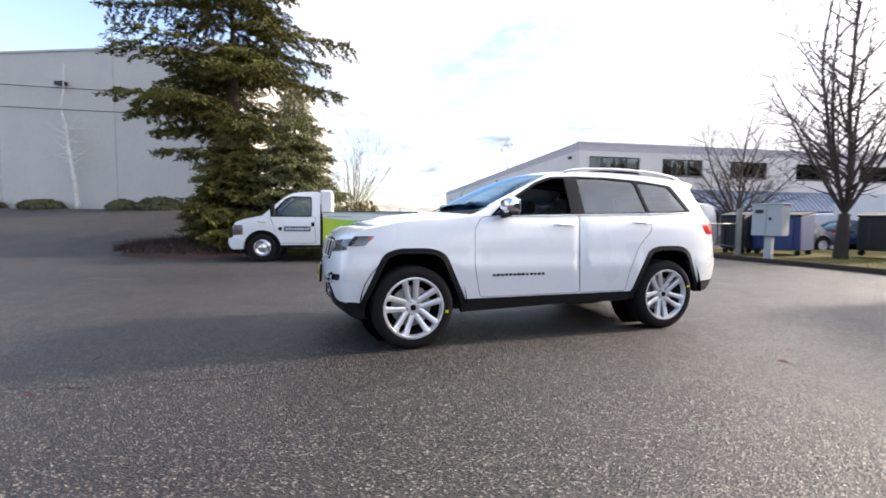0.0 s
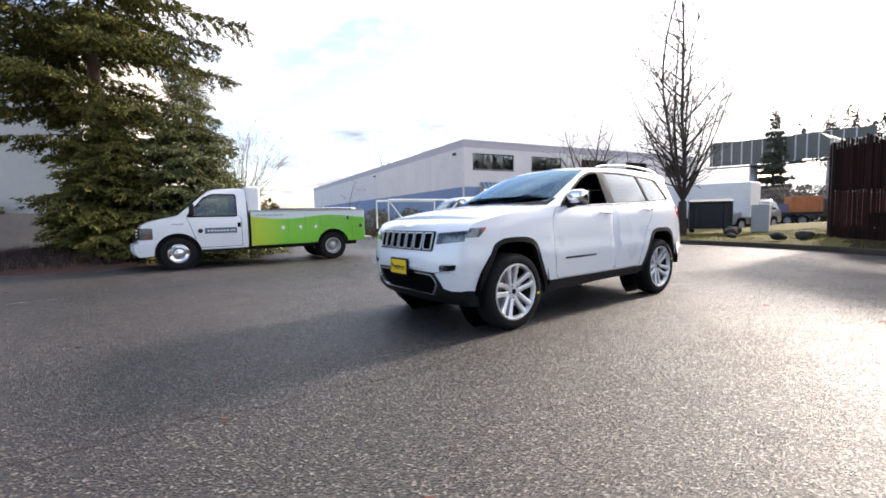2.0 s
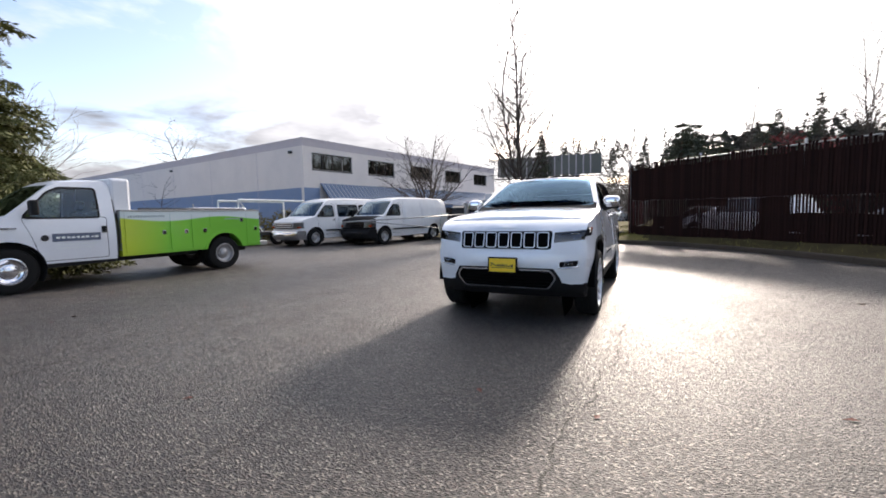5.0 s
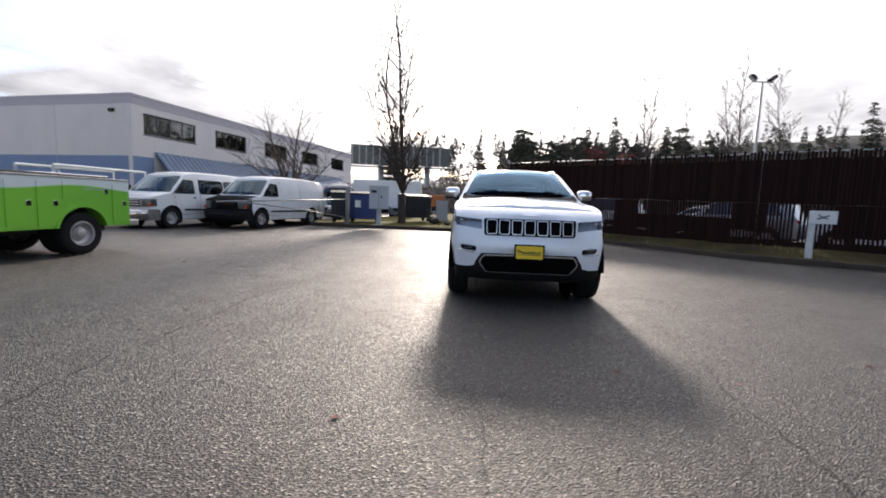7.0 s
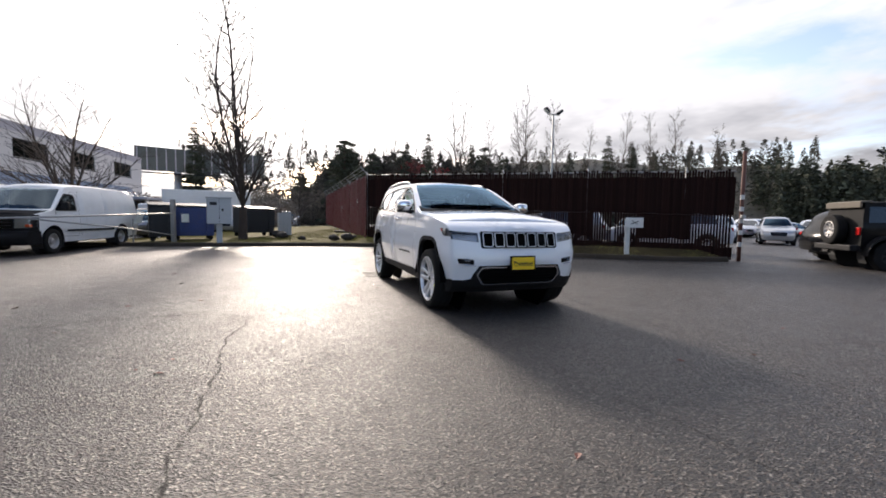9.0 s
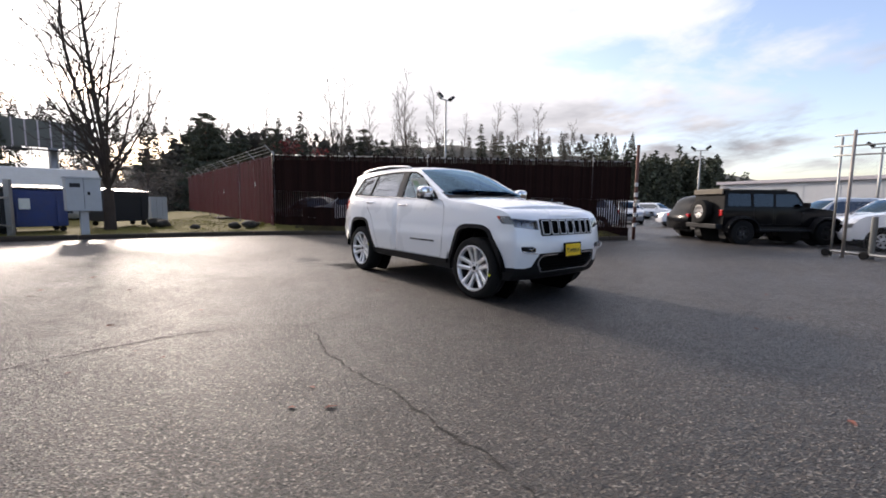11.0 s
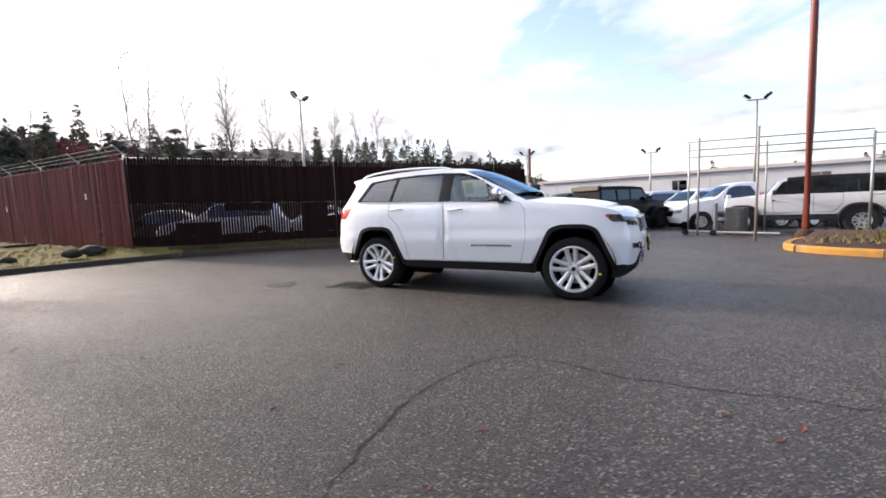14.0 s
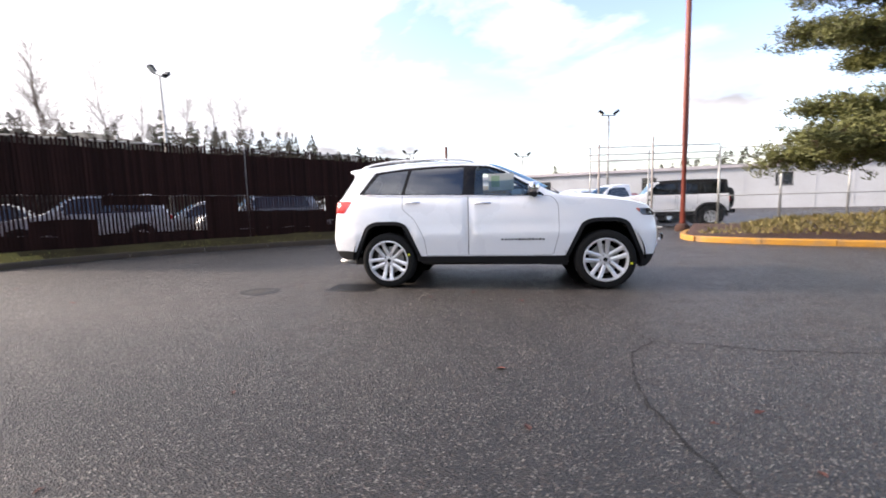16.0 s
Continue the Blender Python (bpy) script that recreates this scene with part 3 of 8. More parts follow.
def slat_fence(label, a, b, base0, base1, height, material, near, pitch=0.068, missing=(), wires=0, seed=1, post_gap=3.0, far_stuff=False, back=.05):
    a, b = np.array(a, float), np.array(b, float)
    d = b - a
    L = float(np.hypot(*d))
    yaw = math.degrees(math.atan2(d[1], d[0]))
    f = thing("slat_fence", label, "fence", pose(a[0], a[1], 0, 0, 0, yaw))
    rnd = random.Random(seed)
    zb = lambda x: base0 + (base1 - base0) * x / L
    kinds = [slat_mesh(height - 0.12 + 0.03 * k, material) for k in range(4)]
    n = int(L / pitch)
    joined = bmesh.new() if far_stuff else None
    for k in range(n):
        x = (k + 0.5) * pitch
        if any(m0 < x < m1 for m0, m1 in missing):
            continue
        if rnd.random() < 0.012:
            continue
        me = rnd.choice(kinds)
        mm = pose(x, rnd.uniform(-.006, .006), zb(x) + 0.05 + rnd.uniform(-.03, .02), rnd.uniform(-.3, .3), rnd.uniform(-.16, .16), rnd.uniform(-6, 6))
        if joined is not None and k > near:
            i0 = len(joined.verts)
            vs = [joined.verts.new(mm @ v.co) for v in me.vertices]
            for p in me.polygons:
                joined.faces.new([vs[i] for i in p.vertices])
        else:
            part("slat", me, material, f, m=mm)
    if joined is not None:
        tagged(part("far_slats", joined, material, f), kind="stuff")
    x = 0.0
    while x <= L + 0.05:
        part("post", tube([(x, back, zb(x) - .1), (x, back, zb(x) + height + .1)], .03, 10), galv, f, "galvanised fence post", smooth=True)
        x += post_gap
    for z in (0.08, height * .5, height - 0.04):
        part("rail", tube([(0, back * .8, zb(0) + z), (L, back * .8, zb(L) + z)], .02, 8), galv, f, smooth=True)
    if wires:
        x = 0.0
        while x <= L + .05:
            part("wire_arm", tube([(x, back, zb(x) + height + .05), (x, back + .3, zb(x) + height + .34)], .018, 6), galv, f)
            x += post_gap
        for k in range(wires):
            t = (k + .6) / wires
            part("wire", tube([(xx, back + .3 * t, zb(xx) + height + .05 + .29 * t) for xx in np.linspace(0, L, 8)], .009, 5), galv, f)
    return f


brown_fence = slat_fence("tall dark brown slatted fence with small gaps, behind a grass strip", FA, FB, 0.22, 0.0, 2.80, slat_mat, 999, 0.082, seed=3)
cloth = mat("dark brown windbreak cloth", (0.020, 0.010, 0.008), 0.95, var=0.3, scale=1.5, spec=0.05)
FL = float(np.hypot(*(FB - FA)))
rf_ = random.Random(12)
for z0, z1, x0, x1 in ((1.42, 2.58, 0, FL), (.02, .42, 0, FL), (.42, 1.42, 4.9, 5.7), (.42, .95, 5.7, 8.4), (.42, .80, 1.2, 2.4), (.62, 1.42, 8.4, 9.2), (.62, 1.42, 10.6, 12.2), (1.15, 1.42, 2.6, 4.0)):
    n_ = max(2, int((x1 - x0) / .25))
    vs_, fs_ = [], []
    for i in range(n_ + 1):
        x_ = x0 + (x1 - x0) * i / n_
        zb_ = .22 - .22 * x_ / FL
        for z_ in (z0 + rf_.uniform(-.05, .03), z1 + rf_.uniform(-.03, .03)):
            vs_ += [(x_, .022, zb_ + z_), (x_, .026, zb_ + z_)]
        if i:
            a_, b_ = 4 * i - 4, 4 * i
            fs_ += [(a_, b_, b_ + 2, a_ + 2), (a_ + 1, a_ + 3, b_ + 3, b_ + 1), (a_, a_ + 1, b_ + 1, b_), (a_ + 2, b_ + 2, b_ + 3, a_ + 3)]
    part("windbreak_cloth", mesh("cloth", vs_, fs_, cloth), cloth, brown_fence, "dark cloth behind the slats")
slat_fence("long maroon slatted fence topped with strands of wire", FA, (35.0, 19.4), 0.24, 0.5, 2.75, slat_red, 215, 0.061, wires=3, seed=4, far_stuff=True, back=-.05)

fy = math.degrees(math.atan2(19.4 - FA[1], 35.0 - FA[0]))
for d_, z_ in ((2.6, 1.95), (9.6, 1.75)):
    q_ = FA + np.array([math.cos(radians(fy)), math.sin(radians(fy))]) * d_
    tg = thing("fence_tag", "small white tag fixed to the maroon fence", "tag", pose(q_[0], q_[1], z_, 0, 0, fy))
    part("plate", box(-.05, .05, .012, .018, -.09, .09), paper, tg)
    part("tag_bar", box(-.035, .035, .018, .020, -.01, .02), ink, tg)

# post at the fence end with white reflective bands, small sign post
ge = thing("gate_end_post", "dark steel post with white bands at the fence end", "post", pose(FB[0] - .1, FB[1] - .15, G(*FB)))
part("shaft", tube([(0, 0, 0), (0, 0, 3.35)], .055, 12), rust_post, ge, smooth=True)
for k in range(5):
    part("band", lathe([(.057, 0), (.060, .0), (.060, .14), (.057, .14)], 16, "z"), mat("pale reflective band", (0.6, 0.58, 0.55), 0.4) if k == 0 else bpy.data.materials["pale reflective band"], ge, m=pose(0, 0, .45 + k * .36))
part("roller_bracket", box(-.16, .02, -.05, .05, 1.3, 1.42, .01), galv, ge)
sg = thing("sign_post", "white concrete marker post with a small plate", "sign", pose(7.35, .45, G(7.35, .45) + .12, 0, 0, 77))
part("post", box(-.07, .07, -.07, .07, 0, 1.12, .012), mat("white painted post", (0.6, 0.6, 0.57), 0.6, var=0.15, dirt=((0.2, 0.19, 0.16), 0.6, 4)), sg)
pb = part("plate", box(-.44, .07, .07, .085, .86, 1.17, .006), mat("white sign plate", (0.66, 0.66, 0.64), 0.45), sg, "small white sign plate")
mk = bmesh.new()
tube([(-.08, .088, .97), (-.20, .088, 1.02), (-.30, .088, 1.06)], .014, 5, bm=mk)
tube([(-.10, .088, 1.08), (-.18, .088, 1.02), (-.28, .088, .97)], .010, 5, bm=mk)
part("plate_mark", mk, ink, pb)

# yard gate of steel posts and rails, and wire fence beyond
gate = thing("yard_gate", "open tall steel pipe gate on rollers at the yard entrance", "gate")
GU = np.array([-.85, -.52])
G0 = np.array([1.80, -4.5])
gp = lambda s: G0 + GU * s
old_steel = mat("stained galvanised steel", (0.30, 0.27, 0.25), 0.6, metal=0.3, var=0.3)
for x, y, h_, r_, m_ in ((2.05, -4.6, 2.95, .026, galv), (1.71, -4.47, 3.06, .034, old_steel), (-0.22, -3.1, 3.0, .032, old_steel), (.2, -5.45, 2.85, .026, galv)):
    part("post", tube([(x, y, G(x, y)), (x, y, G(x, y) + h_)], r_, 10), m_, gate, smooth=True)
for z in (2.96, 2.70, 2.48):
    part("rail", tube([(*gp(-.3), z), (*gp(2.5), z), (*gp(4.4), z)], .020, 8), galv, gate, smooth=True)
part("roller_frame", tube([(2.05, -4.6, .12), (1.2, -4.58, .10), (-0.4, -4.6, .10)], .035, 8), galv, gate)
for x in (2.05, 1.25):
    part("roller", lathe([(.002, -.03), (.09, -.03), (.09, .03), (.002, .03)], 16), rubber, gate, m=pose(x, -4.42, .09))
part("bollard", tube([(1.3, -4.75, 0), (1.3, -4.75, 1.0)], .06, 12), mat("grey bollard", (0.16, 0.16, 0.15), 0.7, bump=0.2), gate)
part("motor_box", box(.6, 1.15, -5.4, -5.05, -.05, .85, .02), mat("dark gate motor box", (0.04, 0.045, 0.045), 0.6, dirt=((0.12, 0.11, 0.1), 0.5, 4)), gate, "dark gate motor box")

# chain-link mesh
wire_mat = bpy.data.materials.new("chain-link wire mesh")
wire_mat.use_nodes = True
_nt = wire_mat.node_tree
_p = _nt.nodes["Principled BSDF"]
_p.inputs["Base Color"].default_value = (0.42, 0.42, 0.42, 1)
_p.inputs["Metallic"].default_value, _p.inputs["Roughness"].default_value = 0.6, 0.5


def chain_link(name, a, b, z0, z1, parent, pitch=0.075, r=0.0016):
    """Crossed wires as thin ribbons between two points."""
    a, b = np.array(a, float), np.array(b, float)
    L = float(np.hypot(*(b - a)))
    u = (b - a) / L
    H = z1 - z0
    vs, fs = [], []
    for s in (1, -1):
        k = -H
        while k < L:
            x0, x1, h0, h1 = k, k + H, 0.0, H
            if x0 < 0:
                h0, x0 = -k, 0.0
            if x1 > L:
                h1, x1 = H - (x1 - L), L
            if x1 > x0:
                za, zb_ = (z0 + h0, z0 + h1) if s > 0 else (z1 - h0, z1 - h1)
                i = len(vs)
                for x, z in ((x0, za), (x1, zb_)):
                    p = a + u * x
                    vs += [(p[0] - u[0] * r, p[1] - u[1] * r, z + r), (p[0] + u[0] * r, p[1] + u[1] * r, z - r)]
                fs.append((i, i + 1, i + 3, i + 2))
            k += pitch
    return part(name, mesh(name, vs, fs, wire_mat), wire_mat, parent)


wf = thing("wire_fence", "galvanised chain-link fence with steel posts", "fence")
WP = [tuple(gp(s)) for s in (4.4, 6.6, 9.0, 11.6, 14.4, 17.2, 20.0, 23.0)]
for x, y in WP:
    part("post", tube([(x, y, G(x, y) - .05), (x, y, G(x, y) + 2.95)], .038, 10), galv, wf, smooth=True)
for z in (2.72, 2.4, 2.1, 1.0):
    part("rail", tube([(WP[0][0], WP[0][1], z + .12), (WP[-1][0], WP[-1][1], z + .08)], .02, 6), galv, wf, smooth=True)
chain_link("mesh_panel", (WP[0][0], WP[0][1]), WP[-1], .03, 2.3, wf)
chain_link("mesh_panel", tuple(gp(0)), tuple(gp(4.4)), .03, 2.4, wf)

# red-brown pole, yellow kerb island with ground cover
rp = thing("pole", "tall rust-red painted steel pole by the gate", "pole", pose(-0.99, -4.40, G(0, -4.4)))
red_paint = mat("rust-red pole paint", (0.20, 0.045, 0.03), 0.55, var=0.25, dirt=((0.10, 0.03, 0.02), 0.6, 3))
part("shaft", tube([(0, 0, 0), (0, 0, 3), (0.02, 0, 6), (0.03, 0, 9.6)], .095, 14, r1=.075), red_paint, rp, smooth=True)
part("base", lathe([(.22, 0), (.22, .12), (.17, .22), (.10, .26)], 16, "z"), mulch_mat, rp)
YK = [(-1.35, -3.4), (-1.25, -2.2), (-1.45, -1.2), (-2.1, -.78), (-3.2, -.66), (-4.8, -.7), (-7.5, -.8), (-11, -1.0), (-16, -1.2), (-22, -1.4)]
yk = thing("yellow_kerb", "worn yellow-painted kerb round a planted island", "kerb", kind="structure")
kerb_run(YK[::-1], yellow_kerb, yk, length=1.25, seed=5)
isl = smooth_line(YK, .4)
verge("planting_bed", isl + np.array([-.0, -.1]), lambda i, p: np.array([min(p[0], -1.4), -5.0 - .03 * i * .2]), mulch_mat, "brown planted island beside the yard gate", "planting bed", 0.22, 8)
cover_mat = mat("brown winter ground cover", (0.15, 0.085, 0.035), 0.85, var=0.35, tint=(0.14, 0.13, 0.04), vary=0.5)
rc = random.Random(8)
cs = []
for _ in range(16000):
    x = rc.uniform(-17, -1.6)
    y = rc.uniform(-4.9, -.95)
    if x > -2.6 and rc.random() < .75:
        continue
    thick = noise.noise((x * .6, y * .6, 9)) * .5 + .5
    hump = sstep(-2.0, -4.2, x) * (0.30 + .3 * thick) * math.sin(math.pi * min(max((y + 4.9) / 3.95, 0.05), .95)) ** .6
    cs.append((x, y, G(x, y) + .18 + hump * rc.random() ** .4 * .9))
blades("ground_cover", cs, "low tangled brown and olive winter ground cover", cover_mat, (0.06, 0.16), 0.018, 1.0, 6)
# bodywork: a side skin (seen along y) and a wrapping strip (nose, bonnet, screen, roof, tail) that share one edge line
from mathutils.geometry import delaunay_2d_cdt


def inside(poly, pts):
    """Which of the points lie inside a polygon."""
    P = np.asarray(poly, float)
    x, y = pts[:, 0], pts[:, 1]
    res = np.zeros(len(pts), bool)
    j = len(P) - 1
    for i in range(len(P)):
        yi, yj = P[i, 1], P[j, 1]
        cut = (yi > y) != (yj > y)
        with np.errstate(divide="ignore", invalid="ignore"):
            xs = (P[j, 0] - P[i, 0]) * (y - yi) / (yj - yi) + P[i, 0]
        res ^= cut & (x < xs)
        j = i
    return res


def seg_dist(pts, segs):
    d = np.full(len(pts), 1e9)
    for a, b in segs:
        a, b = np.asarray(a), np.asarray(b)
        ab = b - a
        t = np.clip(((pts - a) @ ab) / max(ab @ ab, 1e-12), 0, 1)
        d = np.minimum(d, np.hypot(*(pts - (a + t[:, None] * ab)).T))
    return d


def fillet(poly, r=0.04, n=4):
    """Rounds the corners of a polygon."""
    P = [np.array(p, float) for p in poly]
    res = []
    for i, p in enumerate(P):
        a, b = P[i - 1] - p, P[(i + 1) % len(P)] - p
        la, lb = np.linalg.norm(a), np.linalg.norm(b)
        k = min(r, la * 0.45, lb * 0.45)
        p0, p1 = p + a / la * k, p + b / lb * k
        for j in range(n + 1):
            t = j / n
            res.append(p0 * (1 - t) ** 2 + p * 2 * t * (1 - t) + p1 * t * t)
    return [tuple(q) for q in res]


def grown(poly, d):
    """A polygon pushed outwards by d (inwards when negative)."""
    P = np.array(poly, float)
    area = 0.5 * np.sum(P[:, 0] * np.roll(P[:, 1], -1) - np.roll(P[:, 0], -1) * P[:, 1])
    e = np.roll(P, -1, 0) - P
    n = np.stack([e[:, 1], -e[:, 0]], 1) / np.maximum(np.linalg.norm(e, axis=1), 1e-9)[:, None] * (1 if area > 0 else -1)
    m = n + np.roll(n, 1, 0)
    m /= np.maximum(np.sum(m * n, axis=1), 0.35)[:, None]
    return [tuple(p) for p in P + m * d]


def circle(cx, cy, r, n=36, a0=0.0, a1=360.0):
    return [(cx + r * math.cos(radians(a0 + (a1 - a0) * k / n)), cy + r * math.sin(radians(a0 + (a1 - a0) * k / n))) for k in range(n + (a1 - a0 < 360))]


def cut_flat(outline, regions, grid):
    """Triangles of an outline, sorted into regions: name -> (points, triangles). Earlier regions win; None is a hole."""
    segs = []
    for poly in [outline] + [p for _, p in regions]:
        segs += list(zip(poly, list(poly[1:]) + [poly[0]]))
    O = np.array(outline)
    gx = np.arange(O[:, 0].min() + grid / 2, O[:, 0].max(), grid)
    gy = np.arange(O[:, 1].min() + grid / 2, O[:, 1].max(), grid)
    G = np.array([(x + (grid / 2 if k % 2 else 0), y) for k, y in enumerate(gy) for x in gx])
    G = G[inside(outline, G)]
    G = G[seg_dist(G, segs) > grid * 0.4]
    pts, edges = [], []
    for poly in [outline] + [p for _, p in regions]:
        i0 = len(pts)
        pts += [Vector((float(p[0]), float(p[1]))) for p in poly]
        edges += [(i0 + k, i0 + (k + 1) % len(poly)) for k in range(len(poly))]
    pts += [Vector((float(p[0]), float(p[1]))) for p in G]
    v, _, f, _, _, _ = delaunay_2d_cdt(pts, edges, [], 0, 1e-5)
    V = np.array([(p.x, p.y) for p in v])
    F = np.array([tuple(t) for t in f])
    cen = V[F].mean(1)
    left = inside(outline, cen)
    res = {}
    for name, poly in regions:
        hit = left & inside(poly, cen)
        left &= ~hit
        if name:
            res.setdefault(name, []).append(F[hit])
    res.setdefault("body", []).append(F[left])
    return V, {k: np.concatenate(t) for k, t in res.items()}


def soft_table(tab, x, width=0.12):
    xs, ys = zip(*sorted(tab))
    ks = np.linspace(-1, 1, 9)
    w = 1 - np.abs(ks) * 0.9
    return sum(wk * np.interp(np.asarray(x) + k * width, xs, ys) for k, wk in zip(ks, w)) / w.sum()


class Shell:
    def __init__(self, outline, ztab, xtab, step=0.05, cols=26, crown=2.6, soft=0.1):
        self.ztab, self.xtab, self.soft, self.cols, self.crown, self.step = ztab, xtab, soft, cols, crown, step
        self.C = smooth_line(outline, step)
        d = np.hypot(np.diff(self.C[:, 0]), np.diff(self.C[:, 1]))
        self.s = np.concatenate([[0], np.cumsum(d)])
        self.found = {}

    def y(self, x, z):
        return soft_table(self.ztab, z, self.soft * 0.6) * soft_table(self.xtab, x, self.soft)

    def side(self, regions, grid=0.07, depth=None):
        V, R = cut_flat([tuple(p[:2]) for p in self.C], regions, grid)
        P = np.stack([V[:, 0], self.y(V[:, 0], V[:, 1]), V[:, 1]], 1)
        for name, F in R.items():
            self.add(name, P, F, True)

    def s_at(self, value, axis, lo, hi):
        """Arc length at which the edge line crosses a value of x (0) or z (1), between two fractions of its length."""
        a, b = int(lo * (len(self.s) - 1)), int(hi * (len(self.s) - 1)) + 1
        c, s = self.C[a:b, axis], self.s[a:b]
        o = np.argsort(c)
        return float(np.interp(value, c[o], s[o]))

    def wrap(self, S, W):
        c = np.stack([np.interp(S, self.s, self.C[:, k]) for k in range(4)], 1)
        y = self.y(c[:, 0], c[:, 1])
        k = 1 - np.abs(W) ** self.crown
        return np.stack([c[:, 0] + c[:, 2] * k, W * y, c[:, 1] + c[:, 3] * k], 1)

    def yc(self, s):
        return float(self.y(np.interp(s, self.s, self.C[:, 0]), np.interp(s, self.s, self.C[:, 1])))

    def strip(self, regions, grid=0.07):
        L = float(self.s[-1])
        k = 0.8
        out = [(float(s), -k) for s in self.s] + [(L, -k + 2 * k * j / self.cols) for j in range(1, self.cols)]
        out += [(float(s), k) for s in self.s[::-1]] + [(0.0, k - 2 * k * j / self.cols) for j in range(1, self.cols)]
        V, R = cut_flat(out, [(n, [(a, b * k) for a, b in p]) for n, p in regions], grid)
        P = self.wrap(V[:, 0], V[:, 1] / k)
        for name, F in R.items():
            self.add(name, P, F, False)

    def add(self, name, P, F, mirror):
        used, inv = np.unique(F, return_inverse=True)
        Q, T = P[used], inv.reshape(F.shape)
        # face the outside
        a, b, c = Q[T[:, 0]], Q[T[:, 1]], Q[T[:, 2]]
        n = np.cross(b - a, c - a)
        cen = (a + b + c) / 3 - np.array([0, 0, 0.75])
        want = n[:, 1] if mirror else np.sum(n * cen, 1)
        T = np.where((want < 0)[:, None], T[:, ::-1], T)
        self.found.setdefault(name, []).append((Q, T))
        if mirror:
            self.found.setdefault(name + "_right", []).append((Q * np.array([1, -1, 1]), T[:, ::-1]))

    def part(self, names, material, parent, name, label="", offset=0.0, rim=0.0, weld=True, half=0):
        """Joins found regions into one part, pushed out by offset, with a rim of that depth round its edge."""
        bm = bmesh.new()
        for nm in names if isinstance(names, (list, tuple)) else [names]:
            for Q, T in self.found.get(nm, []):
                vs = [bm.verts.new(q) for q in Q]
                for t in T:
                    try:
                        bm.faces.new([vs[i] for i in t])
                    except ValueError:
                        pass
        if half:
            bmesh.ops.delete(bm, geom=[f for f in bm.faces if f.calc_center_median().y * half < 0], context="FACES")
            bmesh.ops.delete(bm, geom=[v for v in bm.verts if not v.link_faces], context="VERTS")
        if weld:
            bmesh.ops.remove_doubles(bm, verts=bm.verts, dist=2e-4)
        bm.normal_update()
        if offset:
            mv = [(v, v.co + v.normal * offset) for v in bm.verts]
            for v, c in mv:
                v.co = c
        if rim:
            bm.normal_update()
            nor = {v: v.normal.copy() for v in bm.verts}
            edges = [e for e in bm.edges if e.is_boundary]
            r = bmesh.ops.extrude_edge_only(bm, edges=edges)
            old = {}
            for e in edges:
                for v in e.verts:
                    old[tuple(round(q, 5) for q in v.co)] = nor[v]
            for v in [g for g in r["geom"] if isinstance(g, bmesh.types.BMVert)]:
                v.co -= old.get(tuple(round(q, 5) for q in v.co), Vector((0, 0, 0))) * rim
        ob = part(name, bm, material, parent, label, smooth=True)
        ob.data.set_sharp_from_angle(angle=radians(50))
        return ob


def ring_bars(n, r0, r1, half0, half1, y0, y1, thick, pair=0.0, bm=None, twist=0.0):
    """Spokes from radius r0 to r1, singly or in pairs that spread outwards."""
    b = bm or bmesh.new()
    for k in range(n):
        for s in ((-1, 1) if pair else (0,)):
            a0 = 2 * math.pi * k / n + s * pair * 0.35 + math.pi / 2
            a1 = 2 * math.pi * k / n + s * pair + twist + math.pi / 2
            u0, u1 = Vector((math.cos(a0), 0, math.sin(a0))), Vector((math.cos(a1), 0, math.sin(a1)))
            t0, t1 = Vector((-u0.z, 0, u0.x)), Vector((-u1.z, 0, u1.x))
            q = []
            for u, t, r, h, y in ((u0, t0, r0, half0, y0), (u1, t1, r1, half1, y1)):
                for dy, hh in ((0, h * 0.75), (-thick, h)):
                    q += [b.verts.new(u * r + t * hh + Vector((0, y + dy, 0))), b.verts.new(u * r - t * hh + Vector((0, y + dy, 0)))]
            for f in ((0, 1, 5, 4), (2, 6, 7, 3), (0, 4, 6, 2), (1, 3, 7, 5)):
                b.faces.new([q[i] for i in f])
    bmesh.ops.recalc_face_normals(b, faces=b.faces)
    return b


def tyre_mesh(R, rim, w):
    h = w / 2
    prof = [(rim, -h * 0.85), (rim + 0.012, -h * 0.97), ((R + rim) / 2, -h), (R - 0.03, -h * 0.95), (R - 0.008, -h * 0.8), (R, -h * 0.55),
            (R, -h * 0.30), (R - 0.008, -h * 0.28), (R - 0.008, -h * 0.22), (R, -h * 0.2), (R, h * 0.2), (R - 0.008, h * 0.22), (R - 0.008, h * 0.28), (R, h * 0.30),
            (R, h * 0.55), (R - 0.008, h * 0.8), (R - 0.03, h * 0.95), ((R + rim) / 2, h), (rim + 0.012, h * 0.97), (rim, h * 0.85), (rim - 0.015, 0)]
    return lathe(prof, 40, closed=True)


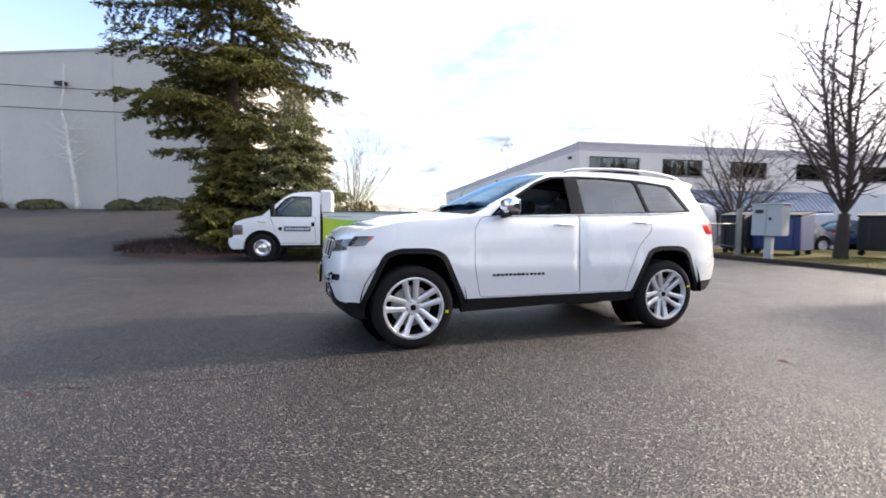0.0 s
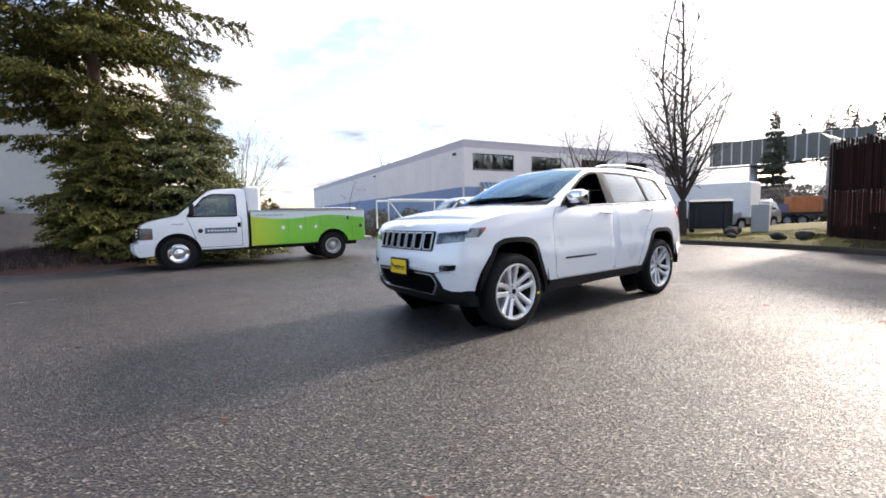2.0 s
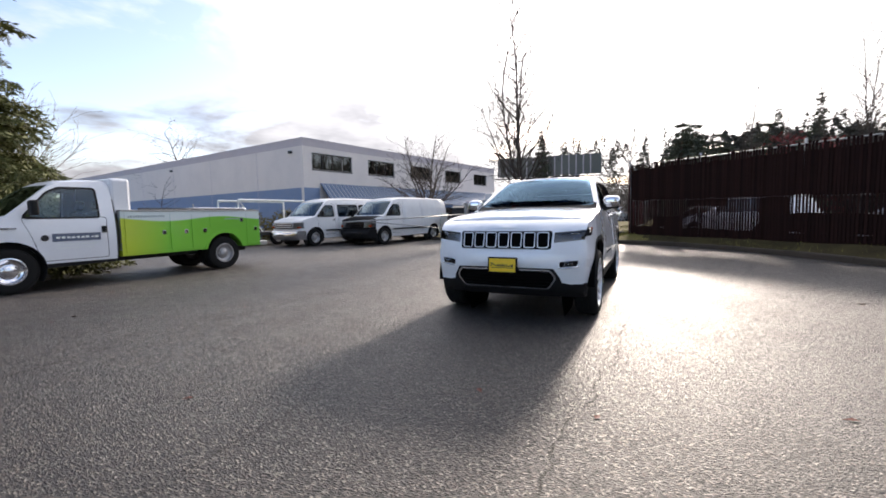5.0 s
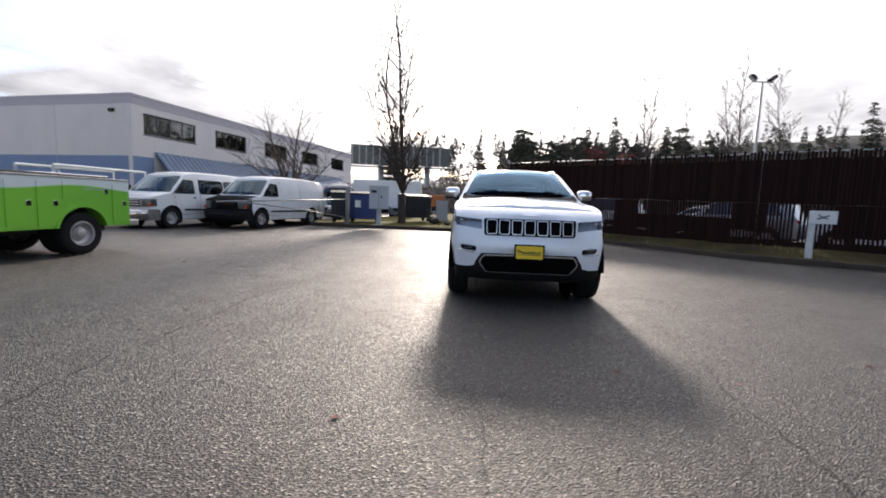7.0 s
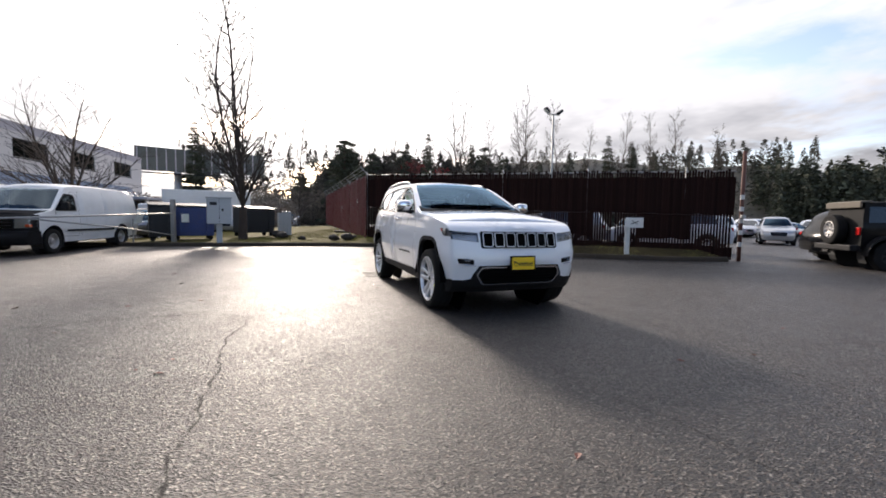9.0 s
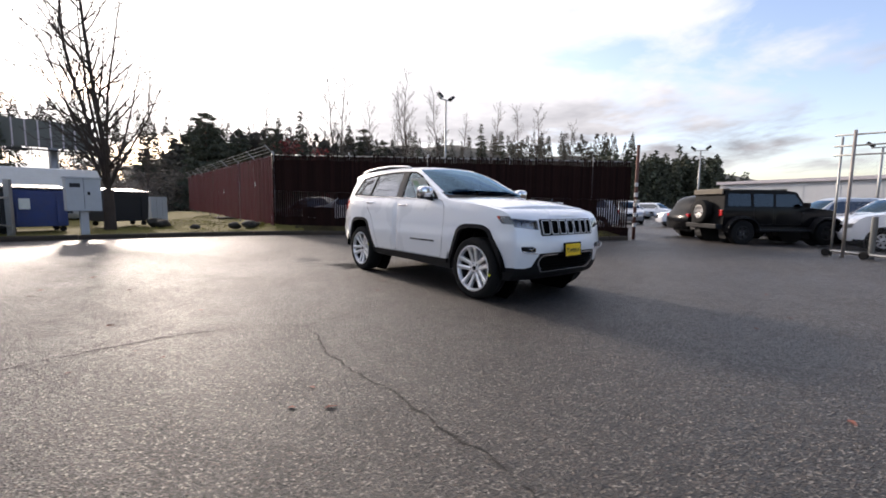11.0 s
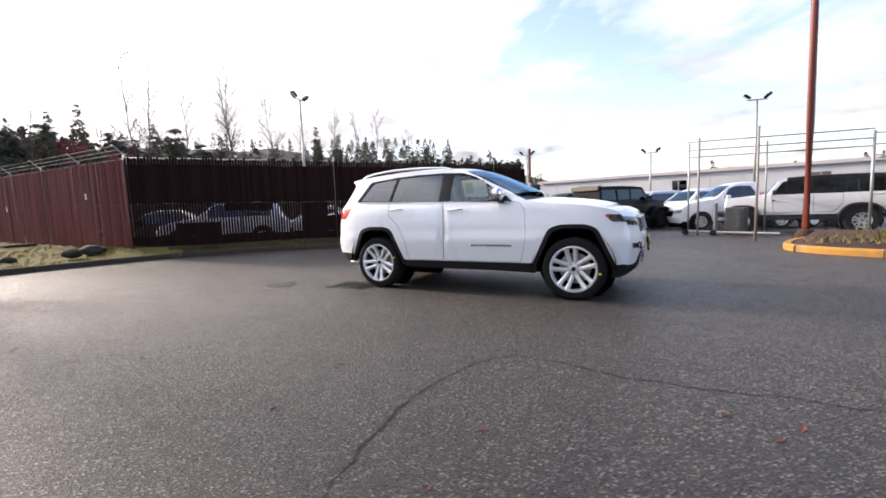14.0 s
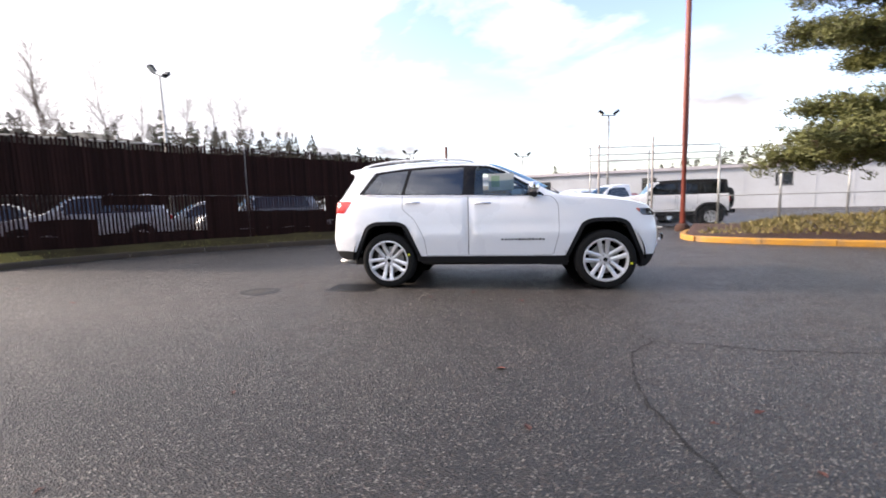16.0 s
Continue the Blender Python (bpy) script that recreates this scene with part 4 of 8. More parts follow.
def add_wheel(parent, x, y, z, R, rim, w, side, style, wheel_mat, hub_mat=None, spin=0.0):
    """A wheel under a vehicle; its outer face looks to +y when side is 1."""
    tyre = part("wheel", tyre_mesh(R, rim, w), rubber, parent, "black tyre on a " + {"v": "bright ten-spoke alloy wheel", "steel": "worn steel wheel", "dark": "dark alloy wheel", "cap": "silver wheel"}[style],
                smooth=True, m=pose(x, y, z, 0, 0, 0 if side > 0 else 180) @ pose(0, 0, 0, 0, spin, 0))
    tyre.data.set_sharp_from_angle(angle=radians(35))
    h = w / 2
    lip = [(rim + 0.004, h * 0.93), (rim - 0.012, h * 0.95), (rim - 0.022, h * 0.8)]
    barrel = [(rim - 0.022, h * 0.8), (rim - 0.035, -h * 0.6), (rim - 0.02, -h * 0.9)]
    if style == "v":
        b = lathe(lip + [(rim - 0.030, h * 0.62), (rim - 0.026, h * 0.8)], 40)
        # shade between the spokes is put into the barrel's dark material
        part("barrel", lathe(barrel, 40), dark_metal, tyre, "wheel barrel coloured dark for the shade behind the spokes", smooth=True)
    else:
        b = lathe(lip + barrel[1:], 40)
    if style == "v":
        for k in range(5):
            for s_ in (-1, 1):
                a0, a1 = 2 * math.pi * k / 5 + math.pi / 2, 2 * math.pi * k / 5 + math.pi / 2 + s_ * .215
                u0, u1 = Vector((math.cos(a0), 0, math.sin(a0))), Vector((math.cos(a1), 0, math.sin(a1)))
                t0 = Vector((-u0.z, 0, u0.x)) * s_
                p0, p1 = u0 * .055 + t0 * .030, u1 * (rim - .014)
                d_ = (p1 - p0).normalized()
                n_ = Vector((-d_.z, 0, d_.x))
                rows = []
                for q, hw, y in ((0, .027, h * .58), (.45, .023, h * .70), (.85, .027, h * .84), (1, .038, h * .90)):
                    p = p0.lerp(p1, q)
                    rows.append([b.verts.new(p + n_ * o + Vector((0, y + dy, 0))) for o, dy in ((-hw, -.045), (-hw, -.008), (-hw * .45, 0), (hw * .45, 0), (hw, -.008), (hw, -.045))])
                for q0, q1 in zip(rows, rows[1:]):
                    for i in range(5):
                        b.faces.new((q0[i], q0[i + 1], q1[i + 1], q1[i]))
        bmesh.ops.recalc_face_normals(b, faces=b.faces)
        lathe([(0.002, h * 0.62), (0.040, h * 0.62), (0.075, h * 0.56), (0.085, h * 0.3)], 24, bm=b)
    elif style == "dark":
        ring_bars(5, 0.05, rim - 0.010, 0.036, 0.024, h * 0.66, h * 0.88, 0.05, 0.27, bm=b)
        lathe([(0.002, h * 0.66), (0.045, h * 0.66), (0.085, h * 0.6), (0.09, h * 0.3)], 20, bm=b)
    elif style == "cap":
        ring_bars(8, 0.06, rim - 0.03, 0.03, 0.035, h * 0.55, h * 0.65, 0.04, bm=b)
        lathe([(0.002, h * 0.7), (0.07, h * 0.68), (0.1, h * 0.5)], 20, bm=b)
    else:
        lathe([(rim - 0.03, h * 0.3), (rim - 0.06, h * 0.15), (rim * 0.62, h * 0.1), (rim * 0.5, h * 0.42), (rim * 0.42, h * 0.45), (rim * 0.40, h * 0.75), (rim * 0.3, h * 0.85), (0.002, h * 0.86)], 32, bm=b)
    r = part("rim", b, wheel_mat, tyre, smooth=True)
    r.data.set_sharp_from_angle(angle=radians(30))
    if style in ("v", "dark", "cap"):
        d = lathe([(0.002, 0.0), (0.05, 0.01), (rim * 0.68, 0.0), (rim * 0.68, -0.02), (0.05, -0.03)], 28)
        part("brake_disc", d, steel_wheel if style == "v" else dark_metal, tyre)
        part("hub_cap", lathe([(0.002, h * 0.70), (0.024, h * 0.70), (0.028, h * 0.64)], 16), gloss_black if style == "v" else dark_metal, tyre, smooth=True)
        for k in range(5):
            a = 2 * math.pi * k / 5
            part("wheel_nut", tube([(0.062 * math.cos(a), h * 0.5, 0.062 * math.sin(a)), (0.062 * math.cos(a), h * 0.68, 0.062 * math.sin(a))], 0.010, 6), chrome, tyre)
    return tyre


def bars_of_writing(x0, z0, width, height, n, seed, plane="x", y=0.0, bm=None):
    """A row of small upright bars that stands for writing; plane x: on a side that faces +y."""
    rnd = random.Random(seed)
    b = bm or bmesh.new()
    x = x0
    step = width / n
    for k in range(n):
        wd = step * rnd.uniform(0.55, 0.8)
        hh = height * rnd.uniform(0.75, 1.0)
        box(x, x + wd, y - 0.002, y + 0.002, z0, z0 + hh, bm=b)
        x += step
    return b

# the white sport-utility car
def seat_mesh(bm, x, y, w, base=0.62, head=True):
    box(x - 0.25, x + 0.27, y - w / 2, y + w / 2, base - 0.12, base + 0.08, 0.05, bm)
    b2 = bmesh.new()
    box(-0.07, 0.07, -w / 2, w / 2, 0, 0.62, 0.05, b2)
    if head:
        box(-0.05, 0.05, -0.13, 0.13, 0.66, 0.86, 0.04, b2)
    bmesh.ops.transform(b2, matrix=pose(x - 0.25, y, base, 0, -14, 0), verts=b2.verts)
    me = bpy.data.meshes.new("tmp")
    b2.to_mesh(me)
    b2.free()
    bm.from_mesh(me)
    bpy.data.meshes.remove(me)


def white_suv(m):
    car = thing("suv", "clean white sport-utility car parked on wet asphalt", "car", m)
    out = [(1.96, 0.29, .10, 0), (2.03, 0.37, .13, 0), (2.06, 0.48, .155, 0), (2.08, 0.63, .16, 0), (2.07, 0.81, .15, 0), (2.04, 0.96, .15, 0.0), (1.99, 1.035, .16, .0),
           (1.91, 1.095, .13, .015), (1.6, 1.160, .045, .055), (1.2, 1.205, .02, .062), (0.98, 1.225, .02, .058), (0.86, 1.248, .09, .03), (0.76, 1.285, .19, .0),
           (0.45, 1.445, .15, .03), (0.10, 1.615, .11, .04), (-0.12, 1.690, .07, .05), (-0.35, 1.722, .02, .05), (-0.8, 1.740, 0, .05), (-1.3, 1.728, 0, .05), (-1.75, 1.692, -.02, .045),
           (-1.99, 1.665, -.15, .04), (-2.04, 1.635, -.12, .03), (-1.96, 1.575, -.06, .01), (-2.13, 1.30, -.11, 0), (-2.22, 1.20, -.13, 0), (-2.235, 1.06, -.15, 0), (-2.25, .95, -.16, 0), (-2.26, .80, -.17, 0), (-2.27, .60, -.16, 0), (-2.22, .46, -.13, 0), (-2.12, .40, -.1, 0)]
    zt = [(0.2, .88), (.40, .915), (.55, .94), (.66, .955), (.72, .968), (.775, .966), (.83, .946), (.95, .945), (1.08, .925), (1.18, .912), (1.27, .868), (1.42, .815), (1.60, .745), (1.76, .665)]
    xt = [(2.2, .83), (2.08, .885), (1.95, .930), (1.8, .962), (1.6, .978), (1.3, .985), (1.0, .985), (0.5, .985), (-1.2, 1.0), (-1.6, 1.0), (-1.9, .975), (-2.1, .925), (-2.3, .85)]
    sh = Shell(out, zt, xt)
    FX, RX, AZ = 1.4575, -1.4575, 0.385
    # side regions
    def arch(cx, d):
        p = [(cx - .53, .24), (cx - .52, .42), (cx - .30, .885), (cx - .16, .935), (cx + .15, .935), (cx + .28, .885), (cx + .49, .42), (cx + .50, .24)]
        return fillet(grown(p, -d), .09, 5)
    win_f = fillet([(-0.235, 1.272), (0.63, 1.255), (0.52, 1.345), (0.12, 1.575), (-0.06, 1.640), (-0.225, 1.655)], 0.03)
    win_r = fillet([(-1.215, 1.305), (-0.40, 1.280), (-0.385, 1.662), (-0.75, 1.664), (-1.13, 1.645)], 0.02)
    win_q = fillet([(-1.82, 1.332), (-1.255, 1.308), (-1.17, 1.642), (-1.42, 1.625), (-1.60, 1.60)], 0.025)
    frame_all = fillet([(-1.88, 1.315), (-1.25, 1.288), (0.69, 1.236), (0.56, 1.345), (0.13, 1.597), (-0.06, 1.662), (-0.40, 1.680), (-0.80, 1.682), (-1.2, 1.664), (-1.65, 1.618)], 0.03)
    door_f = fillet([(-0.318, 0.455), (0.80, 0.455), (0.87, 0.75), (0.86, 1.12), (0.78, 1.23), (-0.318, 1.262)], 0.05)
    door_r = fillet([(-0.326, 0.455), (-0.326, 1.262), (-1.24, 1.290), (-1.23, 1.10), (-1.06, 0.95), (-0.93, 0.70), (-0.90, 0.455)], 0.03)
    head_side = fillet([(1.81, 1.044), (1.90, .955), (2.5, .935), (2.5, 1.028), (1.95, 1.042)], 0.02)
    amber_side = fillet([(1.815, 1.042), (1.848, 1.002), (1.868, 1.002), (1.862, 1.042)], 0.008)
    tail_side = fillet([(-1.98, 1.225), (-2.6, 1.24), (-2.6, 1.07), (-2.10, 1.06)], 0.03)
    chin_side = [(1.6, 0.1), (2.4, 0.1), (2.4, .452), (2.0, .45), (1.90, .44), (1.6, .44)]
    back_low = [(-1.6, 0.1), (-2.6, .1), (-2.6, .52), (-2.05, .52), (-1.85, .5), (-1.6, .5)]
    sill = [(-1.2, 0.2), (1.2, 0.2), (1.2, .445), (-1.2, .445)]
    sh.side([(None, arch(FX, .05)), (None, arch(RX, .05)), ("trim_f", arch(FX, 0)), ("trim_r", arch(RX, 0)),
             ("win_f", win_f), ("win_r", win_r), ("win_q", win_q), ("wframe", frame_all), ("amber", amber_side), ("head", head_side), ("tail", tail_side),
             ("sill", sill), ("chin", chin_side), ("backlow", back_low), ("door_f", grown(door_f, -.003)), ("door_r", grown(door_r, -.003)), ("seam", grown(door_f, .003)), ("seam", grown(door_r, .003))], 0.065)
    # strip regions, given by height on the nose and tail and by x on the bonnet and roof
    zf = lambda z: sh.s_at(z, 1, 0.0, 0.19)
    def nose(poly):
        return [(zf(z), y / sh.yc(zf(z))) for y, z in poly]
    both = lambda poly: (poly, [(-y, z) for y, z in poly])
    reg = []
    slots = []
    for k in range(7):
        y0 = (k - 3) * 0.143
        slots.append(fillet([(y0 - .058, .832), (y0 + .058, .832), (y0 + .062, .998), (y0 - .062, .998)], .025))
    for p in slots:
        reg.append(("slot", nose(grown(p, -.0075))))
    for p in slots:
        reg.append(("ring", nose(p)))
    reg.append(("gpanel", nose(fillet([(-.515, .815), (.515, .815), (.525, 1.012), (-.525, 1.012)], .03))))
    for p in both(fillet([(.54, .885), (.99, .935), (.99, 1.028), (.545, .995)], .015)):
        reg.append(("head", nose(p)))
    for p in both(fillet([(.60, .625), (.77, .64), (.79, .70), (.60, .685)], .02)):
        reg.append(("fog", nose(p)))
    reg.append(("lgrille", nose(fillet([(-.47, .40), (.47, .40), (.55, .51), (.50, .585), (-.50, .585), (-.55, .51)], .03))))
    reg.append(("lchrome", nose(fillet([(-.485, .384), (.485, .384), (.572, .51), (.512, .600), (-.512, .600), (-.572, .51)], .035))))
    reg.append(("chin", nose([(-1.2, .0), (1.2, .0), (1.2, .452), (.70, .44), (.62, .46), (.605, .51), (.54, .612), (-.54, .612), (-.605, .51), (-.62, .46), (-.70, .44), (-1.2, .452)])))
    sx = lambda x: sh.s_at(x, 0, 0.16, 0.75)
    s0, s1 = sx(0.71), sx(-0.11)
    reg.append(("shield", fillet([(s0, -.93), (s0, .93), (s1, .90), (s1, -.90)], .04)))
    reg.append(("cowl", [(sx(0.845), -.96), (sx(0.845), .96), (s0 + .06, .97), (s0 + .06, -.97)]))
    h0, h1 = sx(1.985), sx(0.86)
    bonnet = fillet([(h0, -.90), (h0, .90), (h1, .955), (h1, -.955)], .05)
    reg.append(("bonnet", grown(bonnet, -.004)))
    reg.append(("seam", grown(bonnet, .004)))
    sr = lambda z: sh.s_at(z, 1, 0.72, 1.0)
    reg.append(("rglass", fillet([(sr(1.54), -.85), (sr(1.54), .85), (sr(1.29), .88), (sr(1.29), -.88)], .05)))
    for sg in (1, -1):
        reg.append(("tail", [(sr(1.225), sg * .62), (sr(1.235), sg * 1.1), (sr(1.07), sg * 1.1), (sr(1.09), sg * .62)]))
    reg.append(("backlow", [(sr(.54), -1.1), (sr(.54), 1.1), (99, 1.1), (99, -1.1)]))
    sh.strip(reg, 0.065)

    body = sh.part(["body", "body_right"], paint_white, car, "body", "white painted bodywork")
    for sd, nm in (("", "left"), ("_right", "right")):
        d = sh.part("door_f" + sd, paint_white, car, "front_door")
        if sd:
            g = sh.part("win_f" + sd, glass_clear, d, "window", "clear front window", -.010)
        else:
            g = None
        sh.part("win_r" + sd, glass_dark, sh.part("door_r" + sd, paint_white, car, "rear_door"), "window", "dark tinted window", -.008)
        sh.part("win_q" + sd, glass_dark, car, "quarter_window", "dark tinted window", -.008)
        sh.part("wframe" + sd, gloss_black, car, "window_trim", "gloss black window surround", 0.003, 0.03)
        sh.part("trim_f" + sd, plastic, car, "wheel_arch_trim", "matt black plastic arch", 0.006, 0.05)
        sh.part("trim_r" + sd, plastic, car, "wheel_arch_trim", "matt black plastic arch", 0.006, 0.05)
        sh.part("sill" + sd, plastic, car, "sill", "black plastic sill", 0.004, 0.08)
        sh.part("amber" + sd, amber, car, "side_marker", "amber side marker", 0.001)
        sgn = -1 if sd else 1
        # chrome strip along the window foot, handles, mirror
        part("belt_moulding", tube([(x, sgn * (float(sh.y(x, z)) + 0.006), z) for x, z in ((-1.86, 1.312), (-1.6, 1.302), (-1.25, 1.288), (-0.6, 1.270), (0.0, 1.254), (0.66, 1.237))], 0.006, 6), chrome, car, "bright belt moulding", smooth=True)
        for hx, zh in ((-0.12, 1.155), (-1.09, 1.185)):
            hb = bmesh.new()
            yy = sgn * float(sh.y(hx, 1.165))
            tube([(hx - .11, yy, zh), (hx - .10, yy + sgn * .03, zh), (hx, yy + sgn * .042, zh + .002), (hx + .10, yy + sgn * .03, zh), (hx + .11, yy, zh)], .014, 8, bm=hb)
            part("door_handle", hb, chrome, car, "bright door handle", smooth=True)
        mb = bmesh.new()
        bmesh.ops.create_uvsphere(mb, u_segments=20, v_segments=12, radius=1)
        for v in mb.verts:
            x, y, z = v.co
            k = lambda q, e: math.copysign(abs(q) ** e, q)
            v.co = (k(x, .8) * (.085 if x > 0 else .06), k(y, .6) * .112, k(z, .65) * .082)
        mo = part("mirror", mb, chrome, car, "chrome door mirror", smooth=True, m=pose(0.53, sgn * .985, 1.340))
        fb = bmesh.new()
        box(-.055, .055, -.10, .10, -.095, -.055, .02, fb)
        tube([(0, -sgn * .04, -.075), (0.02, -sgn * .10, -.09), (.05, -sgn * .16, -.10)], .032, 8, bm=fb)
        part("mirror_foot", fb, plastic, mo, "black mirror foot")
        gb = box(-.060, -.052, -.10, .10, -.06, .06, .003)
        part("mirror_glass", gb, chrome, mo)
        # badge bars
        bb = bars_of_writing(0.12, 0.658, 0.58, 0.026, 13, 3)
        for v in bb.verts:
            v.co.y += float(sh.y(v.co.x, v.co.z)) + 0.002
            v.co.y *= sgn
        part("badge", bb, gloss_black, car, "small dark badge bars")
        # roof rail
        rl = [(-0.25, 1.732), (-0.40, 1.770), (-0.9, 1.795), (-1.4, 1.782), (-1.74, 1.742), (-1.86, 1.698)]
        part("roof_rail", tube([(x, sgn * (float(sh.y(x, min(z, 1.70))) - .02), z - 0.012) for x, z in smooth_line(rl, .08)], .014, 8), alloy, car, "silver roof rail", smooth=True)
        # lamp bowls behind the lenses
        lb = bmesh.new()
        for ly, lz, lx in ((.60, .955, 2.04), (.72, .975, 2.00)):
            l2 = lathe([(.055, .03), (.045, -.01), (.03, -.04), (.002, -.05)], 20)
            bmesh.ops.transform(l2, matrix=pose(lx, sgn * (ly + .02), lz, 0, 0, -90), verts=l2.verts)
            tm = bpy.data.meshes.new("tmp")
            l2.to_mesh(tm)
            l2.free()
            lb.from_mesh(tm)
            bpy.data.meshes.remove(tm)
        part("lamp_bowl", lb, chrome, car, "projector lamp bowl", smooth=True)
    for names, ma, nm, lab, off, rim in (
            (["seam", "seam_right"], seam_grey, "panel_gap", "fine grey panel gap", -.006, 0),
            (["head", "head_right"], lens_clear, "headlight", "clear headlight lens with dark inside", .003, .02),
            (["chin", "chin_right"], plastic, "front_valance", "black plastic lower bumper", .004, .06),
            (["backlow", "backlow_right"], plastic, "rear_valance", "black lower rear bumper", .004, .06),
            (["tail", "tail_right"], red_lens, "tail_light", "red tail light", .004, .03),
            (["gpanel"], gloss_black, "grille_panel", "black grille surround", .002, .03),
            (["ring"], alloy, "grille_ring", "seven chrome grille rings", .010, .008),
            (["slot"], void_black, "grille_mesh", "black honeycomb grille mesh", -.02, 0),
            (["lgrille"], void_black, "lower_grille", "black lower grille", -.04, 0),
            (["lchrome"], chrome, "bumper_strip", "chrome strip round the lower grille", .010, .06),
            (["fog"], gloss_black, "fog_lamp_pocket", "black fog lamp pocket", -.02, 0),
            (["shield"], glass_shield, "windscreen", "sky-reflecting windscreen", -.006, 0),
            (["cowl"], plastic, "cowl", "black cowl", -.008, 0),
            (["bonnet"], paint_white, "bonnet", "white bonnet", .002, .02),
            (["rglass"], glass_dark, "rear_window", "dark rear window", -.006, 0)):
        if nm in ("headlight", "tail_light", "fog_lamp_pocket"):
            for sg in (1, -1):
                sh.part(names, ma, car, nm, lab, off, rim, half=sg)
        else:
            sh.part(names, ma, car, nm, lab, off, rim)
    # dark housing behind the headlights, slats in the lower grille
    for sg in (1, -1):
        sh.part(["head", "head_right"], lamp_inner, car, "headlight_housing", "grey headlight housing", -.07, 0, half=sg)
    for z in (.42, .455, .49, .525):
        part("lower_grille_bar", tube([(2.19 - .20 * (abs(y) / .8) ** 2.4, y, z) for y in np.linspace(-.5, .5, 9)], .006, 6), void_black, car, smooth=True)
    for sgn in (1, -1):
        fl = lathe([(.002, .02), (.04, .015), (.05, -.01)], 16)
        part("fog_lamp", fl, lens_clear, car, "round fog lamp", smooth=True, m=pose(2.185, sgn * .69, .665, 0, 0, -90 - sgn * 15))
        part("fog_bezel", tube([(2.225, sgn * .60, .622), (2.195, sgn * .72, .63), (2.15, sgn * .80, .645)], .006, 6), chrome, car, smooth=True)
    # lining, seats, dashboard
    zin = sh.part(["body", "body_right"], cloth_dark, car, "lining", "dark cabin lining", -.035)
    for y in (-.38, .38):
        sb = bmesh.new()
        seat_mesh(sb, 0.02, y, .5)
        part("seat", sb, cloth_dark, car, "black leather front seat")
    sb = bmesh.new()
    seat_mesh(sb, -0.95, 0.0, 1.3, head=False)
    for y in (-.42, .42):
        box(-1.30, -1.20, y - .12, y + .12, 1.20, 1.38, .04, sb)
    part("rear_seat", sb, cloth_dark, car, "black leather rear bench")
    db = box(0.55, 0.95, -.70, .70, .75, 1.14, .06)
    part("dashboard", db, cloth_dark, car)
    wb = bmesh.new()
    tube([(0.48 + .06 * math.sin(a), .38 + .19 * math.cos(a), 1.06 + .17 * math.sin(a)) for a in np.linspace(0, 2 * math.pi, 25)], .016, 8, bm=wb, cap=False)
    part("steering_wheel", wb, plastic, car, smooth=True)
    part("cabin_floor", box(-1.85, 0.95, -.78, .78, .36, .5, .02), cloth_dark, car)
    # window sheet behind the passenger glass
    wsy = -float(sh.y(0.05, 1.435)) + .03
    ws = part("window_sheet", box(-.17, .17, -.002, .002, -.12, .12), paper, car, "white price sheet in the window", m=pose(0.12, wsy, 1.435, 24, 0, 2))
    part("sheet_print", box(-.13, -.02, -.0035, -.001, -.07, .09), sticker_green, ws)
    # wells, underbody, wheels
    for cx in (FX, RX):
        for sg in (1, -1):
            wl = bmesh.new()
            n = 20
            prev = None
            for k in range(n + 1):
                a = radians(-2 + 184 * k / n)
                q = [wl.verts.new((cx - .015 + .50 * math.cos(a), sg * y, AZ + .03 + .50 * math.sin(a))) for y in (.93, .58)]
                if prev:
                    wl.faces.new((prev[0], q[0], q[1], prev[1]))
                prev = q
            part("wheel_well", wl, void_black, car, smooth=True)
            inner = bmesh.new()
            inner.faces.new([inner.verts.new((x, sg * .58, z)) for x, z in circle(cx - .015, AZ + .03, .50, 20)])
            part("wheel_well_back", inner, void_black, car)
    ub = box(-2.1, 2.0, -.56, .56, .27, .40, .03)
    box(-1.0, 1.0, -.88, .88, .33, .45, .03, ub)
    part("underbody", ub, dark_metal, car)
    part("exhaust", tube([(-1.9, -.45, .30), (-2.2, -.50, .32), (-2.33, -.50, .33)], .035, 10), steel_wheel, car, smooth=True)
    for cx, spin in ((FX, 7), (RX, 31)):
        for sg in (1, -1):
            w = add_wheel(car, cx, sg * .815, AZ, AZ, .282, .255, sg, "v", alloy, spin=spin)
            part("tyre_tag", box(.300, .330, .128, .131, -.012, .012), tag_yellow, w, "yellow tyre tag", m=pose(0, 0, 0, 0, 165, 0))
    # dealer card in place of a plate
    pl = part("plate_frame", box(-.012, .012, -.17, .17, -.09, .09, .008), gloss_black, car, "black frame of the front card", m=pose(2.252, 0, .640, 0, -3, 0))
    part("plate_card", box(.010, .015, -.15, .15, -.072, .072, .002), plate_yellow, pl, "yellow dealer card")
    tb = bmesh.new()
    rnd = random.Random(5)
    tube([(.017, -.13, -.012), (.017, -.10, .022), (.017, -.135, .025), (.017, -.06, -.01)], .006, 5, bm=tb)
    y = -.06
    for k in range(9):
        hh = rnd.uniform(.012, .03)
        box(.0155, .0175, y, y + .014, -.016, -.016 + hh, bm=tb)
        y += .021
    box(.0155, .0175, -.12, .13, -.030, -.024, bm=tb)
    part("plate_writing", tb, ink, pl)
